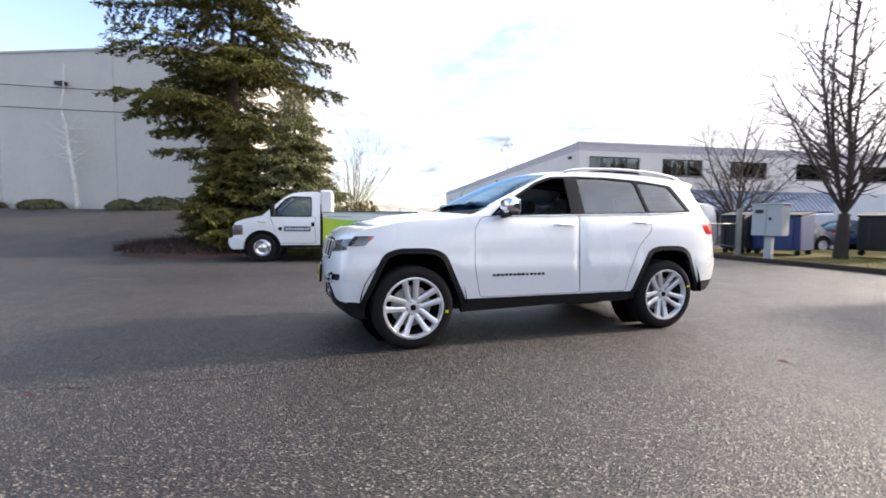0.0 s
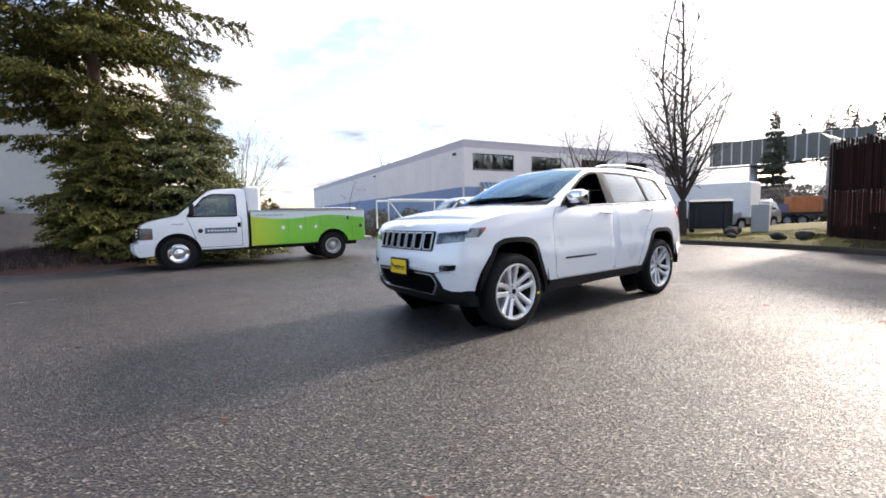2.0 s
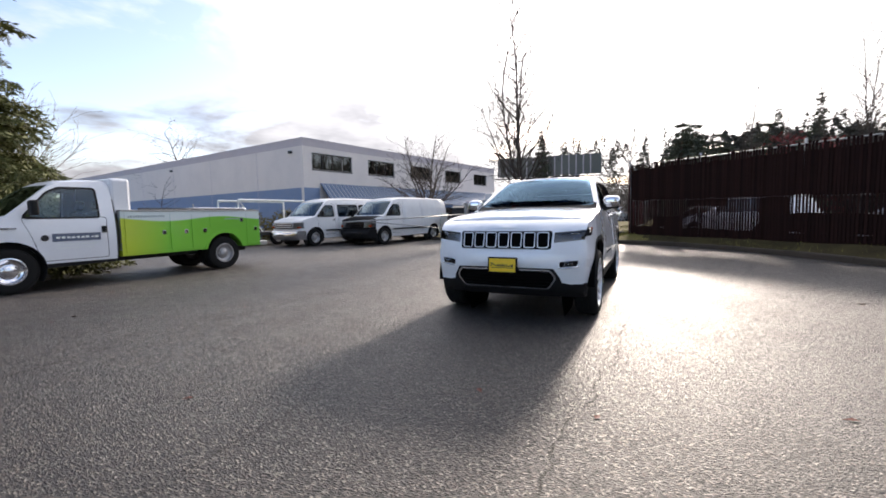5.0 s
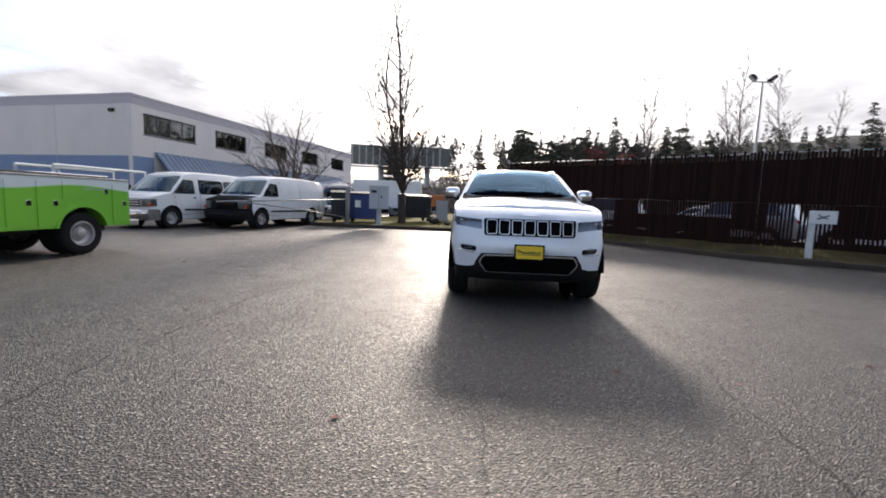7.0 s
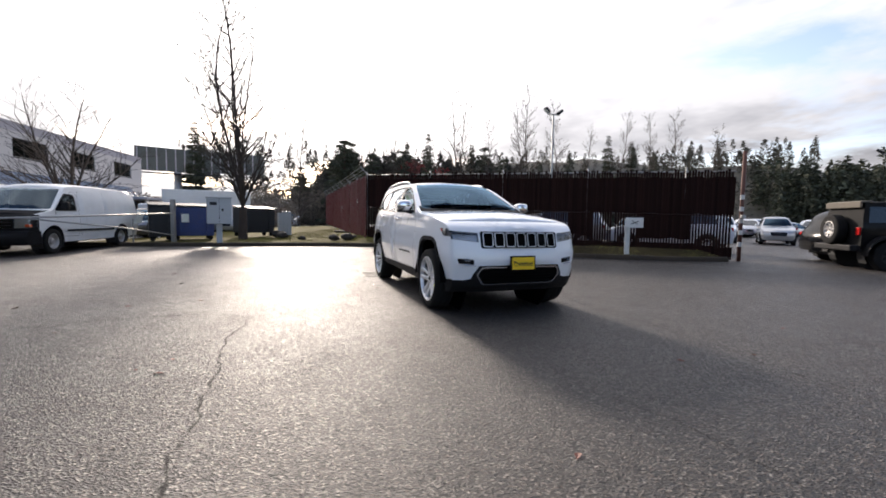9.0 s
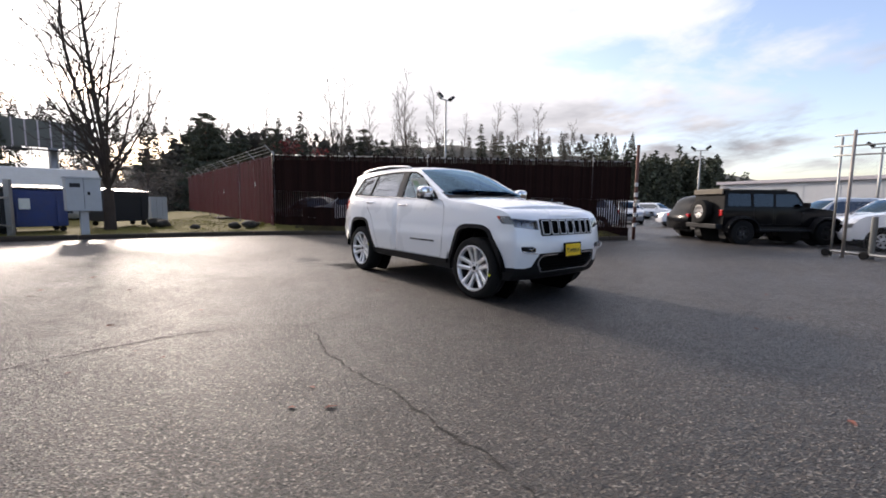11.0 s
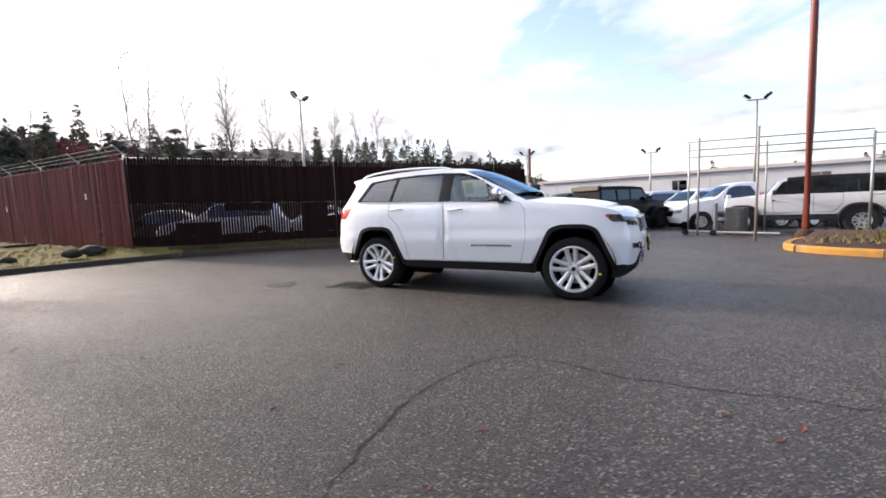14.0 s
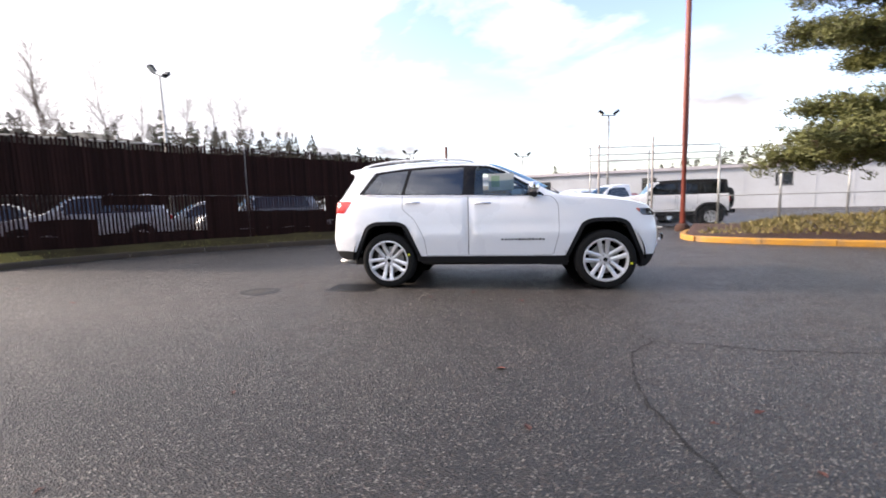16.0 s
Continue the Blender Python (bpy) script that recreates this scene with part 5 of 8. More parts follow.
    # wipers and aerial fin
    for y0, y1 in ((-.62, -.05), (-.02, .55)):
        s = sx(0.80)
        p0, p1 = sh.wrap(np.array([sx(.81), sx(.66)]), np.array([y0, y1]) / .8)
        part("wiper", tube([p0 + np.array([0, 0, .006]), (p0 + p1) / 2 + np.array([0, 0, .012]), p1 + np.array([0, 0, .010])], .005, 6), plastic, car)
    return car


suv = white_suv(pose(0.85, 5.72, 0, 0, 0, 204.0))
# buildings
wall_white = mat("off-white painted concrete wall", (0.74, 0.69, 0.65), 0.8, var=0.06, scale=0.4, fine=8, bump=0.15, bscale=12, dirt=((0.55, 0.52, 0.50), 0.35, 0.5))
wall_blue = mat("faded blue painted wall", (0.19, 0.27, 0.42), 0.75, var=0.1, scale=0.5, bump=0.15, bscale=12, dirt=((0.28, 0.32, 0.40), 0.4, 0.8))
cap_mat = mat("lavender-grey parapet paint", (0.50, 0.46, 0.48), 0.7, var=0.08, scale=1)
wall_grey = mat("warm grey tilt-up concrete", (0.54, 0.51, 0.465), 0.85, var=0.06, scale=0.25, fine=5, bump=0.1, bscale=10, dirt=((0.30, 0.30, 0.29), 0.4, 0.25))
wall_lot = mat("pale grey metal siding", (0.52, 0.53, 0.54), 0.6, var=0.06, scale=0.4, dirt=((0.35, 0.34, 0.33), 0.4, 0.6))
roof_mat = mat("dark flat roof felt", (0.06, 0.06, 0.06), 0.9)
frame_dark = mat("dark bronze window frame", (0.03, 0.028, 0.026), 0.5, metal=0.4)
room_dark = mat("dark room behind glass", (0.03, 0.03, 0.03), 0.9)
win_glass = glass("building window glass", (0.35, 0.38, 0.38), 2.0)
blind_mat = mat("pale window blind", (0.40, 0.40, 0.38), 0.8)


def facade(parent, length, height, openings, m, material, thick=0.3, name="wall"):
    """A wall along x from 0 to length, outside at -y, with openings (x0, x1, z0, z1)."""
    xs = 0.0
    for x0, x1, z0, z1 in sorted(openings):
        part(name, box(xs, x0, 0, thick, 0, height), material, parent, m=m)
        part("spandrel", box(x0, x1, 0, thick, 0, z0), material, parent, m=m)
        part("lintel", box(x0, x1, 0, thick, z1, height), material, parent, m=m)
        xs = x1
    part(name, box(xs, length, 0, thick, 0, height), material, parent, m=m)
    for k, (x0, x1, z0, z1) in enumerate(openings):
        win = part("window", box(x0 - .04, x1 + .04, -.02, .03, z0 - .10, z0 - .02, .01), frame_dark, parent, "dark framed strip window", m=m)
        fb = bmesh.new()
        n = max(2, round((x1 - x0) / 1.15))
        for q in range(n + 1):
            x = x0 + (x1 - x0 - .06) * q / n
            box(x, x + .06, .08, .16, z0, z1, bm=fb)
        box(x0, x1, .08, .16, z1 - .06, z1, bm=fb)
        box(x0, x1, .08, .16, z0, z0 + .06, bm=fb)
        part("window_frame", fb, frame_dark, win)
        for q in range(n):
            xa, xb = x0 + (x1 - x0 - .06) * q / n + .06, x0 + (x1 - x0 - .06) * (q + 1) / n
            part("pane", box(xa, xb, .11, .12, z0 + .06, z1 - .06), win_glass, win)
            if (q * 7 + k * 3) % 3 != 1:
                part("blind", box(xa, xb, .35, .36, z0 + (z1 - z0) * (.05 if (q + k) % 2 else .5), z1), blind_mat, win)
        part("room", box(x0 - .2, x1 + .2, 1.4, 1.45, z0 - .2, z1 + .2), room_dark, win)


def office(m):
    b = thing("office_building", "two-storey off-white office block with a blue band and strip windows", "building", m)
    L, H, D = 34.0, 7.3, 58.0
    ops = [(0.9, 5.5, 5.15, 6.42), (7.6, 11.5, 5.15, 6.42), (14.2, 18.0, 5.15, 6.42), (21.0, 24.6, 5.15, 6.42), (28.0, 31.6, 5.15, 6.42)]
    low = [(2.0, 5.0, .9, 2.4), (7.0, 10.0, .9, 2.4), (12.0, 13.4, .05, 2.3), (15.5, 18.5, .9, 2.4), (21, 24, .9, 2.4), (27, 30, .9, 2.4)]
    facade(b, L, H - 3.7, [(x0, x1, z0 - 3.7, z1 - 3.7) for x0, x1, z0, z1 in ops], pose(0, 0, 3.7), wall_white, name="upper_wall")
    facade(b, L, 3.7, low, pose(0, 0, 0), wall_white, name="lower_wall")
    part("corner_panel", box(0.0, 1.6, -.02, 0, 0, 3.7), wall_blue, b, "blue painted corner panel")
    # side wall runs back from the corner
    part("side_wall_upper", box(-.0, .3, .3, D, 3.7, H), wall_white, b)
    part("side_wall_lower", box(-.006, .3, .3, D, 0, 3.7), wall_blue, b, "blue painted lower wall")
    for y in np.arange(6, D, 7.5):
        part("wall_joint", box(-.012, 0, y, y + .04, 0, H - .5), cap_mat, b)
    part("far_wall", box(L - .3, L, .3, D, 0, H), wall_white, b)
    part("back_wall", box(0.3, L - .3, D - .3, D, 0, H), wall_white, b)
    part("roof", box(.3, L - .3, .3, D - .3, H - .5, H - .35), roof_mat, b)
    cap = bmesh.new()
    box(-.05, L + .05, -.05, .35, H, H + .16, bm=cap)
    box(-.05, .35, .35, D, H, H + .16, bm=cap)
    part("parapet_cap", cap, cap_mat, b, "lavender-grey parapet cap")
    part("parapet_band", box(-.02, L, -.02, 0, H - .45, H), cap_mat, b)
    part("parapet_band", box(-.02, 0, 0, D, H - .45, H), cap_mat, b)
    for x, y in ((-.2, 1.2), (-.2, 21)):
        part("wall_lamp", box(x, -.02, y, y + .35, 6.35, 6.55, .02), gloss_black, b, "small dark wall lamp")
    for y in (13, 30):
        part("roof_vent", tube([(2, y, H - .4), (2, y, H + .55)], .12, 8), galv, b)
    # striped lean-to awning over the ground floor
    awning_blue = mat("dark blue awning metal", (0.05, 0.10, 0.19), 0.5, var=0.1)
    awning_white = mat("pale awning rib", (0.27, 0.32, 0.38), 0.5)
    a = part("awning", mesh("awning", [(1.7, -.02, 4.1), (31, -.02, 4.1), (31, -1.5, 2.5), (1.7, -1.5, 2.5), (1.7, -.02, 4.0), (31, -.02, 4.0), (31, -1.5, 2.2), (1.7, -1.5, 2.2)],
                            [(0, 1, 2, 3), (7, 6, 5, 4), (3, 2, 6, 7), (0, 3, 7, 4), (1, 5, 6, 2)], awning_blue), awning_blue, b, "blue and white striped metal awning")
    rm = box(-.04, .04, -.02, .02, 0, 2.15)
    me = bpy.data.meshes.new("rib")
    rm.to_mesh(me)
    rm.free()
    me.materials.append(awning_white)
    ang = math.degrees(math.atan2(1.48, 1.6))
    for k in range(64):
        part("rib", me, awning_white, a, m=pose(1.95 + k * .455, -1.5, 2.52, -ang + 0, 0, 0) @ pose(0, 0, 0))
    part("porch_roof", box(24, 34, -4.2, -.05, 2.7, 2.95, .03), cap_mat, b, "pale flat porch roof")
    for x in (24.5, 28.5, 33):
        part("porch_post", box(x, x + .25, -4.1, -3.85, 0, 2.7), wall_white, b)
    return b


block = office(pose(6.24, 28.53, 0, 0, 0, 15.5))
block.scale = (.775, .85, .85)


def warehouse():
    b = thing("warehouse", "large plain grey concrete warehouse with flat roofline", "building", pose(-13.6, 23.7, 1.46))
    L, H, D = 70.0, 9.5, 14.0
    part("front_wall", box(-L, 0, 0, .3, 0, H), wall_grey, b, "smooth grey tilt-up wall")
    part("side_wall", box(-.3, 0, .3, D, 0, H), wall_grey, b)
    part("back_wall", box(-L, -.3, D, D + .3, 0, H), wall_grey, b)
    part("end_wall", box(-L, -L + .3, .3, D, 0, H), wall_grey, b)
    part("roof", box(-L + .3, -.3, .3, D, H - .6, H - .4), roof_mat, b)
    part("coping", box(-L - .05, .05, -.05, .35, H, H + .12), cap_mat, b)
    for k in range(1, 9):
        part("panel_joint", box(-k * 7.8, -k * 7.8 + .03, -.006, 0, 0, H), mat("joint sealant", (0.25, 0.25, 0.24), 0.9) if k == 1 else bpy.data.materials["joint sealant"], b)
    lampb = part("wall_lamp", box(-11.3, -10.75, -.35, -.0, 7.5, 7.72, .03), gloss_black, b, "dark wall floodlight")
    return b


warehouse()
cable_mat = mat("black cable", (0.02, 0.02, 0.02), 0.7)
for z0, z1 in ((10.1, 8.05), (8.65, 6.95)):
    pts = [(x, 23.35, z0 + (z1 - z0) * (x + 40) / 25.8 - .12 * math.sin(math.pi * (x + 40) / 25.8)) for x in np.linspace(-40, -14.2, 20)]
    cb = thing("cable", "black service cable strung along the warehouse wall", "cable")
    part("strand", tube(pts, .025, 6), cable_mat, cb, smooth=True)
    for p in (pts[0], pts[-1]):
        part("anchor", box(p[0] - .05, p[0] + .05, p[1] - .03, 23.7, p[2] - .05, p[2] + .05), galv, cb)


def lot_building():
    b = thing("low_building", "long low pale metal-sided building behind the car lot", "building", pose(27.01, -28.23, -.1, 0, 0, 188.5))
    L, H = 72.0, 3.55
    xs = [(4.5, 5.7), (13.5, 14.7), (23, 24.2), (33, 34.2), (44, 45.2), (56, 57.2)]
    facade(b, L, H, [(x0, x1, 1.9, 2.9) for x0, x1 in xs], pose(0, 0, 0), wall_lot)
    part("roof", box(-.2, L + .2, -.2, 12, H, H + .12), roof_mat, b)
    part("fascia", box(-.2, L + .2, -.25, -.2, H - .1, H + .16), cap_mat, b)
    part("end_wall", box(0, .3, .3, 12, 0, H), wall_lot, b)
    part("end_wall", box(L - .3, L, .3, 12, 0, H), wall_lot, b)
    for x in (9.5, 28, 40):
        part("door", box(x, x + 1, -.04, .0, 0, 2.1), mat("grey steel door", (0.2, 0.2, 0.21), 0.6) if x == 9.5 else bpy.data.materials["grey steel door"], b)
    for x in np.arange(2, L, 2.4):
        part("siding_joint", box(x, x + .05, -.02, 0, 0, H), wall_lot, b)
    return b


lot_building()


def lamp_pole(x, y, h, yaw, label="tall steel yard lamp with two floodlight heads"):
    p = thing("yard_lamp", label, "street lamp", pose(x, y, G(x, y), 0, 0, yaw), group="yard lamps")
    part("pole", tube([(0, 0, 0), (0, 0, h)], .10, 10, r1=.06), galv, p, smooth=True)
    part("crossbar", tube([(-.55, 0, h), (.55, 0, h)], .04, 8), galv, p)
    for s in (-1, 1):
        hd = part("lamp_head", box(-.22, .22, -.17, .17, -.09, .10, .04), gloss_black, p, m=pose(s * .58, 0, h + .22, 0, s * -38, 0))
        part("lens", box(-.19, .19, -.14, .14, -.095, -.09), paper, hd)
    return p


lamp_pole(24.84, -0.5, 8.7, 120)
lamp_pole(5.58, -23.75, 7.55, 30)
lamp_pole(24.9, -23.54, 6.2, 40)
lamp_pole(14.02, -26.9, 5.3, 20)

# twin billboards far off, seen from behind
bill_mat = mat("grey-green billboard back", (0.12, 0.125, 0.11), 0.8, var=0.15)
for (x0, y0), (x1, y1), z0, z1 in (((43.46, 45.83), (49.41, 39.06), 6.6, 9.5), ((48.71, 39.7), (52.6, 34.14), 6.75, 9.6)):
    L = math.hypot(x1 - x0, y1 - y0)
    bb_ = thing("billboard", "back of a large weathered billboard on steel posts", "billboard", pose(x0, y0, 0, 0, 0, math.degrees(math.atan2(y1 - y0, x1 - x0))), group="billboards")
    part("panel", box(0, L, -.1, .1, z0, z1), bill_mat, bb_)
    for k in range(int(L / 1.0)):
        part("stud", box(k * 1.0 + .2, k * 1.0 + .32, -.2, -.1, z0, z1), cap_mat, bb_)
    part("catwalk", box(-.3, L + .3, -1.0, -.2, z0 - .35, z0 - .25), dark_metal, bb_)
    part("column", tube([(L / 2, .2, 0), (L / 2, .2, z0)], .45, 12), galv, bb_, smooth=True)
# other vehicles
def cab_interior(parent, x, z, w):
    b = bmesh.new()
    for y in (-w * .45, w * .45):
        seat_mesh(b, x, y, .5, z)
    part("seats", b, cloth_dark, parent)


def simple_wells(parent, xs, R, yw, zc):
    for cx in xs:
        for sg in (1, -1):
            inner = bmesh.new()
            inner.faces.new([inner.verts.new((x, sg * (yw - .33), z)) for x, z in circle(cx, zc, R, 18)])
            prev = None
            for k in range(15):
                a = radians(-30 + 240 * k / 14)
                q = [inner.verts.new((cx + R * math.cos(a), sg * y, zc + R * math.sin(a))) for y in (yw - .03, yw - .33)]
                if prev:
                    inner.faces.new((prev[0], q[0], q[1], prev[1]))
                prev = q
            part("wheel_well", inner, dark_metal, parent)


def arch_hole(cx, cz, r):
    return [(cx + r * math.cos(radians(a)), cz + r * math.sin(radians(a))) for a in range(-40, 221, 10)]


def service_truck(m):
    t = thing("service_truck", "white cab service truck with a green and white utility body", "truck", m)
    out = [(2.66, .36, .10, 0), (2.74, .46, .12, 0), (2.75, .64, .12, 0), (2.67, .68, .09, 0), (2.66, .95, .09, 0), (2.60, 1.09, .09, 0), (2.40, 1.17, .05, .03), (2.02, 1.255, .03, .04), (1.89, 1.295, .08, .02),
           (1.53, 1.63, .10, .02), (1.25, 1.86, .06, .04), (1.05, 1.94, .0, .05), (.62, 1.98, 0, .05), (.38, 1.97, -.01, .04), (.34, 1.82, 0, 0), (.34, 1.2, 0, 0), (.34, .42, 0, 0)]
    sh = Shell(out, [(.3, .93), (.6, .97), (.95, .98), (1.18, .965), (1.28, .94), (1.6, .87), (1.9, .78), (2.0, .74)], [(2.9, .86), (2.7, .91), (2.4, .97), (2.0, .99), (0, 1.0)], 0.08, 18, soft=.08)
    win = fillet([(1.66, 1.30), (.60, 1.30), (.60, 1.82), (1.12, 1.82), (1.30, 1.73)], .04)
    door = fillet([(1.46, .52), (.48, .52), (.48, 1.29), (1.70, 1.29), (1.60, 1.0)], .05)
    sh.side([(None, arch_hole(1.90, .40, .49)), ("win", win), ("wframe", grown(win, .035)), ("head", fillet([(2.40, 1.02), (2.40, .76), (2.9, .74), (2.9, 1.04)], .02)), ("bump", [(2.35, .2), (2.9, .2), (2.9, .655), (2.35, .655)]),
             ("low", [(0, .2), (1.45, .2), (1.45, .47), (0, .47)]), ("door", grown(door, -.005)), ("seam", grown(door, .006))], .1)
    zf = lambda z: sh.s_at(z, 1, 0, .22)
    nose = lambda poly: [(zf(z), y / sh.yc(zf(z))) for y, z in poly]
    reg = [("grille", nose([(-.52, .74), (.52, .74), (.52, 1.02), (-.52, 1.02)]))]
    for sgn in (1, -1):
        reg.append(("head", nose([(sgn * .56, .76), (sgn * 1.2, .76), (sgn * 1.2, 1.03), (sgn * .56, 1.03)])))
    reg.append(("bump", nose([(-1.2, .2), (1.2, .2), (1.2, .655), (-1.2, .655)])))
    sx = lambda x: sh.s_at(x, 0, .2, .85)
    reg.append(("shield", fillet([(sx(1.86), -.92), (sx(1.86), .92), (sx(1.22), .9), (sx(1.22), -.9)], .04)))
    sh.strip(reg, .1)
    sh.part(["body", "body_right"], paint_truck, t, "cab", "white painted cab")
    for sd in ("", "_right"):
        d = sh.part("door" + sd, paint_truck, t, "door", "white cab door")
        sh.part("win" + sd, glass_clear, d, "window", "", -.01)
        sh.part("wframe" + sd, plastic, d, "window_seal", "", .002)
        sg = -1 if sd else 1
        # door sign: a dark bar panel with a round mark, all plain bars
        yy = float(sh.y(1.0, .93)) + .004
        part("sign_panel", box(.60, 1.32, sg * yy - .003, sg * yy + .003, .86, 1.0), mat("navy sign panel", (0.10, 0.12, 0.17), 0.5) if not sd else bpy.data.materials["navy sign panel"], d, "dark door sign panel")
        wb = bars_of_writing(.64, .91, .64, .04, 9, 2)
        bars_of_writing(.66, .79, .62, .02, 16, 5, bm=wb)
        bars_of_writing(.72, .73, .55, .018, 14, 6, bm=wb)
        for v in wb.verts:
            v.co.y = sg * (v.co.y + yy + (.003 if v.co.z > .86 else .0))
        part("sign_bars", wb, paper if not sd else paper, d)
        part("sign_mark", tube([(1.42, sg * (yy - .004), .93), (1.42, sg * (yy + .004), .93)], .055, 14), ink, d)
        part("door_handle", box(.50, .58, sg * (yy + .0), sg * (yy + .02), 1.0, 1.12, .005), gloss_black, d)
        mr = part("mirror", box(-.05, .06, -.10, .10, -.13, .13, .03), plastic, t, "black door mirror", m=pose(1.58, sg * 1.16, 1.46))
        part("mirror_arm", tube([(0, -sg * .05, -.08), (0, -sg * .24, -.10)], .02, 6), plastic, mr)
        part("wing_vent", box(1.78, 2.02, sg * (yy - .005), sg * (yy + .012), 1.10, 1.13, .003), chrome, t)
    sh.part(["seam", "seam_right"], dark_metal, t, "panel_gap", "", -.012)
    for hs in (1, -1):
        sh.part(["low", "low_right"], plastic, t, "step", "", .01, .1, half=hs)
        sh.part(["head", "head_right"], lens_clear, t, "headlight", "clear headlight with amber side", .004, .02, half=hs)
        sh.part(["head", "head_right"], lamp_inner, t, "headlight_housing", "", -.04, half=hs)
    for sg in (1, -1):
        part("turn_signal", box(2.47, 2.53, sg * .925, sg * .945, .80, .86, .004), amber, t, "amber turn signal")
    sh.part("bump", paint_truck, t, "front_bumper", "painted front bumper", .03, .1)
    sh.part("bump_right", paint_truck, t, "front_bumper", "painted front bumper end", .03, .1)
    sh.part("grille", gloss_black, t, "grille", "black grille with bright bars", -.02)
    for z in (.80, .88, .96):
        part("grille_bar", box(2.735, 2.76, -.50, .50, z, z + .035, .005), alloy, t)
    sh.part("shield", glass_grey, t, "windscreen", "", -.006)
    sh.part(["body", "body_right"], cloth_dark, t, "lining", "", -.04)
    cab_interior(t, .85, .80, .9)
    part("fairing", box(-.02, .34, -.84, .84, 1.34, 2.06, .06), paint_truck, t, "white roof fairing behind the cab")
    # chassis and utility body
    part("chassis", box(-2.8, 2.4, -.45, .45, .38, .58, .02), dark_metal, t)
    wrap = bpy.data.materials.new("printed green and white wrap")
    wrap.use_nodes = True
    nt = wrap.node_tree
    p = nt.nodes["Principled BSDF"]
    p.inputs["Roughness"].default_value, p.inputs["Coat Weight"].default_value = 0.4, 0.4
    co = nt.nodes.new("ShaderNodeTexCoord")
    sp = nt.nodes.new("ShaderNodeSeparateXYZ")
    nt.links.new(co.outputs["Object"], sp.inputs[0])

    def mathn(op, a, b, c=None):
        n = nt.nodes.new("ShaderNodeMath")
        n.operation = op
        for k, v in enumerate((a, b, c)):
            if v is None:
                continue
            if isinstance(v, (int, float)):
                n.inputs[k].default_value = v
            else:
                nt.links.new(v, n.inputs[k])
        return n.outputs[0]
    wave = mathn("MULTIPLY", mathn("SINE", mathn("MULTIPLY", sp.outputs[0], 2.6), 0), .045)
    edge = mathn("ADD", wave, 1.22)
    up = mathn("MULTIPLY", mathn("SUBTRACT", sp.outputs[2], edge), 40.0)
    nt.nodes[-1].use_clamp = True
    grad = nt.nodes.new("ShaderNodeValToRGB")
    e = grad.color_ramp.elements
    e[0].position, e[0].color = 0.0, (0.15, 0.46, 0.035, 1)
    e[1].position, e[1].color = 1.0, (0.47, 0.56, 0.03, 1)
    q = e.new(.72)
    q.color = (0.19, 0.52, 0.035, 1)
    nt.links.new(mathn("MULTIPLY_ADD", sp.outputs[0], .32, .92), grad.inputs[0])
    mx = nt.nodes.new("ShaderNodeMix")
    mx.data_type = "RGBA"
    mx.inputs["B"].default_value = (0.62, 0.68, 0.66, 1)
    nt.links.new(grad.outputs["Color"], mx.inputs["A"])
    nt.links.new(up, mx.inputs["Factor"])
    nt.links.new(mx.outputs["Result"], p.inputs["Base Color"])
    bx0, bx1, bz0, bz1 = -2.86, .26, .50, 1.40
    body = part("utility_body", box(bx0, bx1, -.60, .60, .62, .80, .01), dark_metal, t, "steel utility bed")
    for sg in (1, -1):
        outline = [(bx0, bz0 + .02), (bx1, bz0), (bx1, bz1), (bx0, bz1)]
        hole = arch_hole(-1.90, .42, .46)
        doors = [(-.62, .20, .56, 1.34), (-1.08, -.66, .56, 1.34), (-1.50, -1.12, .56, 1.34), (-2.44, -1.54, 1.02, 1.34), (-2.82, -2.48, .56, 1.34)]
        V, R = cut_flat(outline, [(None, hole), ("ring", grown(hole, .05))] + [("d%d" % k, [(x0 + .008, z0 + .008), (x1 - .008, z0 + .008), (x1 - .008, z1 - .008), (x0 + .008, z1 - .008)]) for k, (x0, x1, z0, z1) in enumerate(doors)], .3)
        for nm, F in R.items():
            y = .985 if nm == "body" else (1.005 if nm == "ring" else .998)
            used, inv = np.unique(F, return_inverse=True)
            bmx = bmesh.new()
            vs = [bmx.verts.new((V[i][0], sg * y, V[i][1])) for i in used]
            for f in inv.reshape(F.shape):
                bmx.faces.new([vs[i] for i in f])
            bmesh.ops.recalc_face_normals(bmx, faces=bmx.faces)
            for f in bmx.faces:
                if f.normal.y * sg < 0:
                    f.normal_flip()
            r = bmesh.ops.extrude_edge_only(bmx, edges=[e_ for e_ in bmx.edges if e_.is_boundary])
            for v in [g for g in r["geom"] if isinstance(g, bmesh.types.BMVert)]:
                v.co.y -= sg * (.40 if nm == "body" else .02)
            dob = part("side_panel" if nm == "body" else ("wheel_flare" if nm == "ring" else "locker_door"), bmx, wrap, t, "green wrapped steel panel")
            if nm.startswith("d"):
                x0, x1, z0, z1 = doors[int(nm[1:])]
                part("latch", box(x0 + .05, x0 + .13, sg * .997, sg * 1.01, (z0 + z1) / 2 - .045, (z0 + z1) / 2 + .045, .004), chrome, dob, "chrome paddle latch")
        part("bed_rail", box(bx0, bx1, sg * .72, sg * 1.0, 1.395, 1.43, .01), galv, t)
        wb = bars_of_writing(-.55, 1.27, .7, .05, 15, 9)
        bars_of_writing(-2.35, 1.20, .45, .03, 10, 10, bm=wb)
        for v in wb.verts:
            v.co.y = sg * (v.co.y + 1.0)
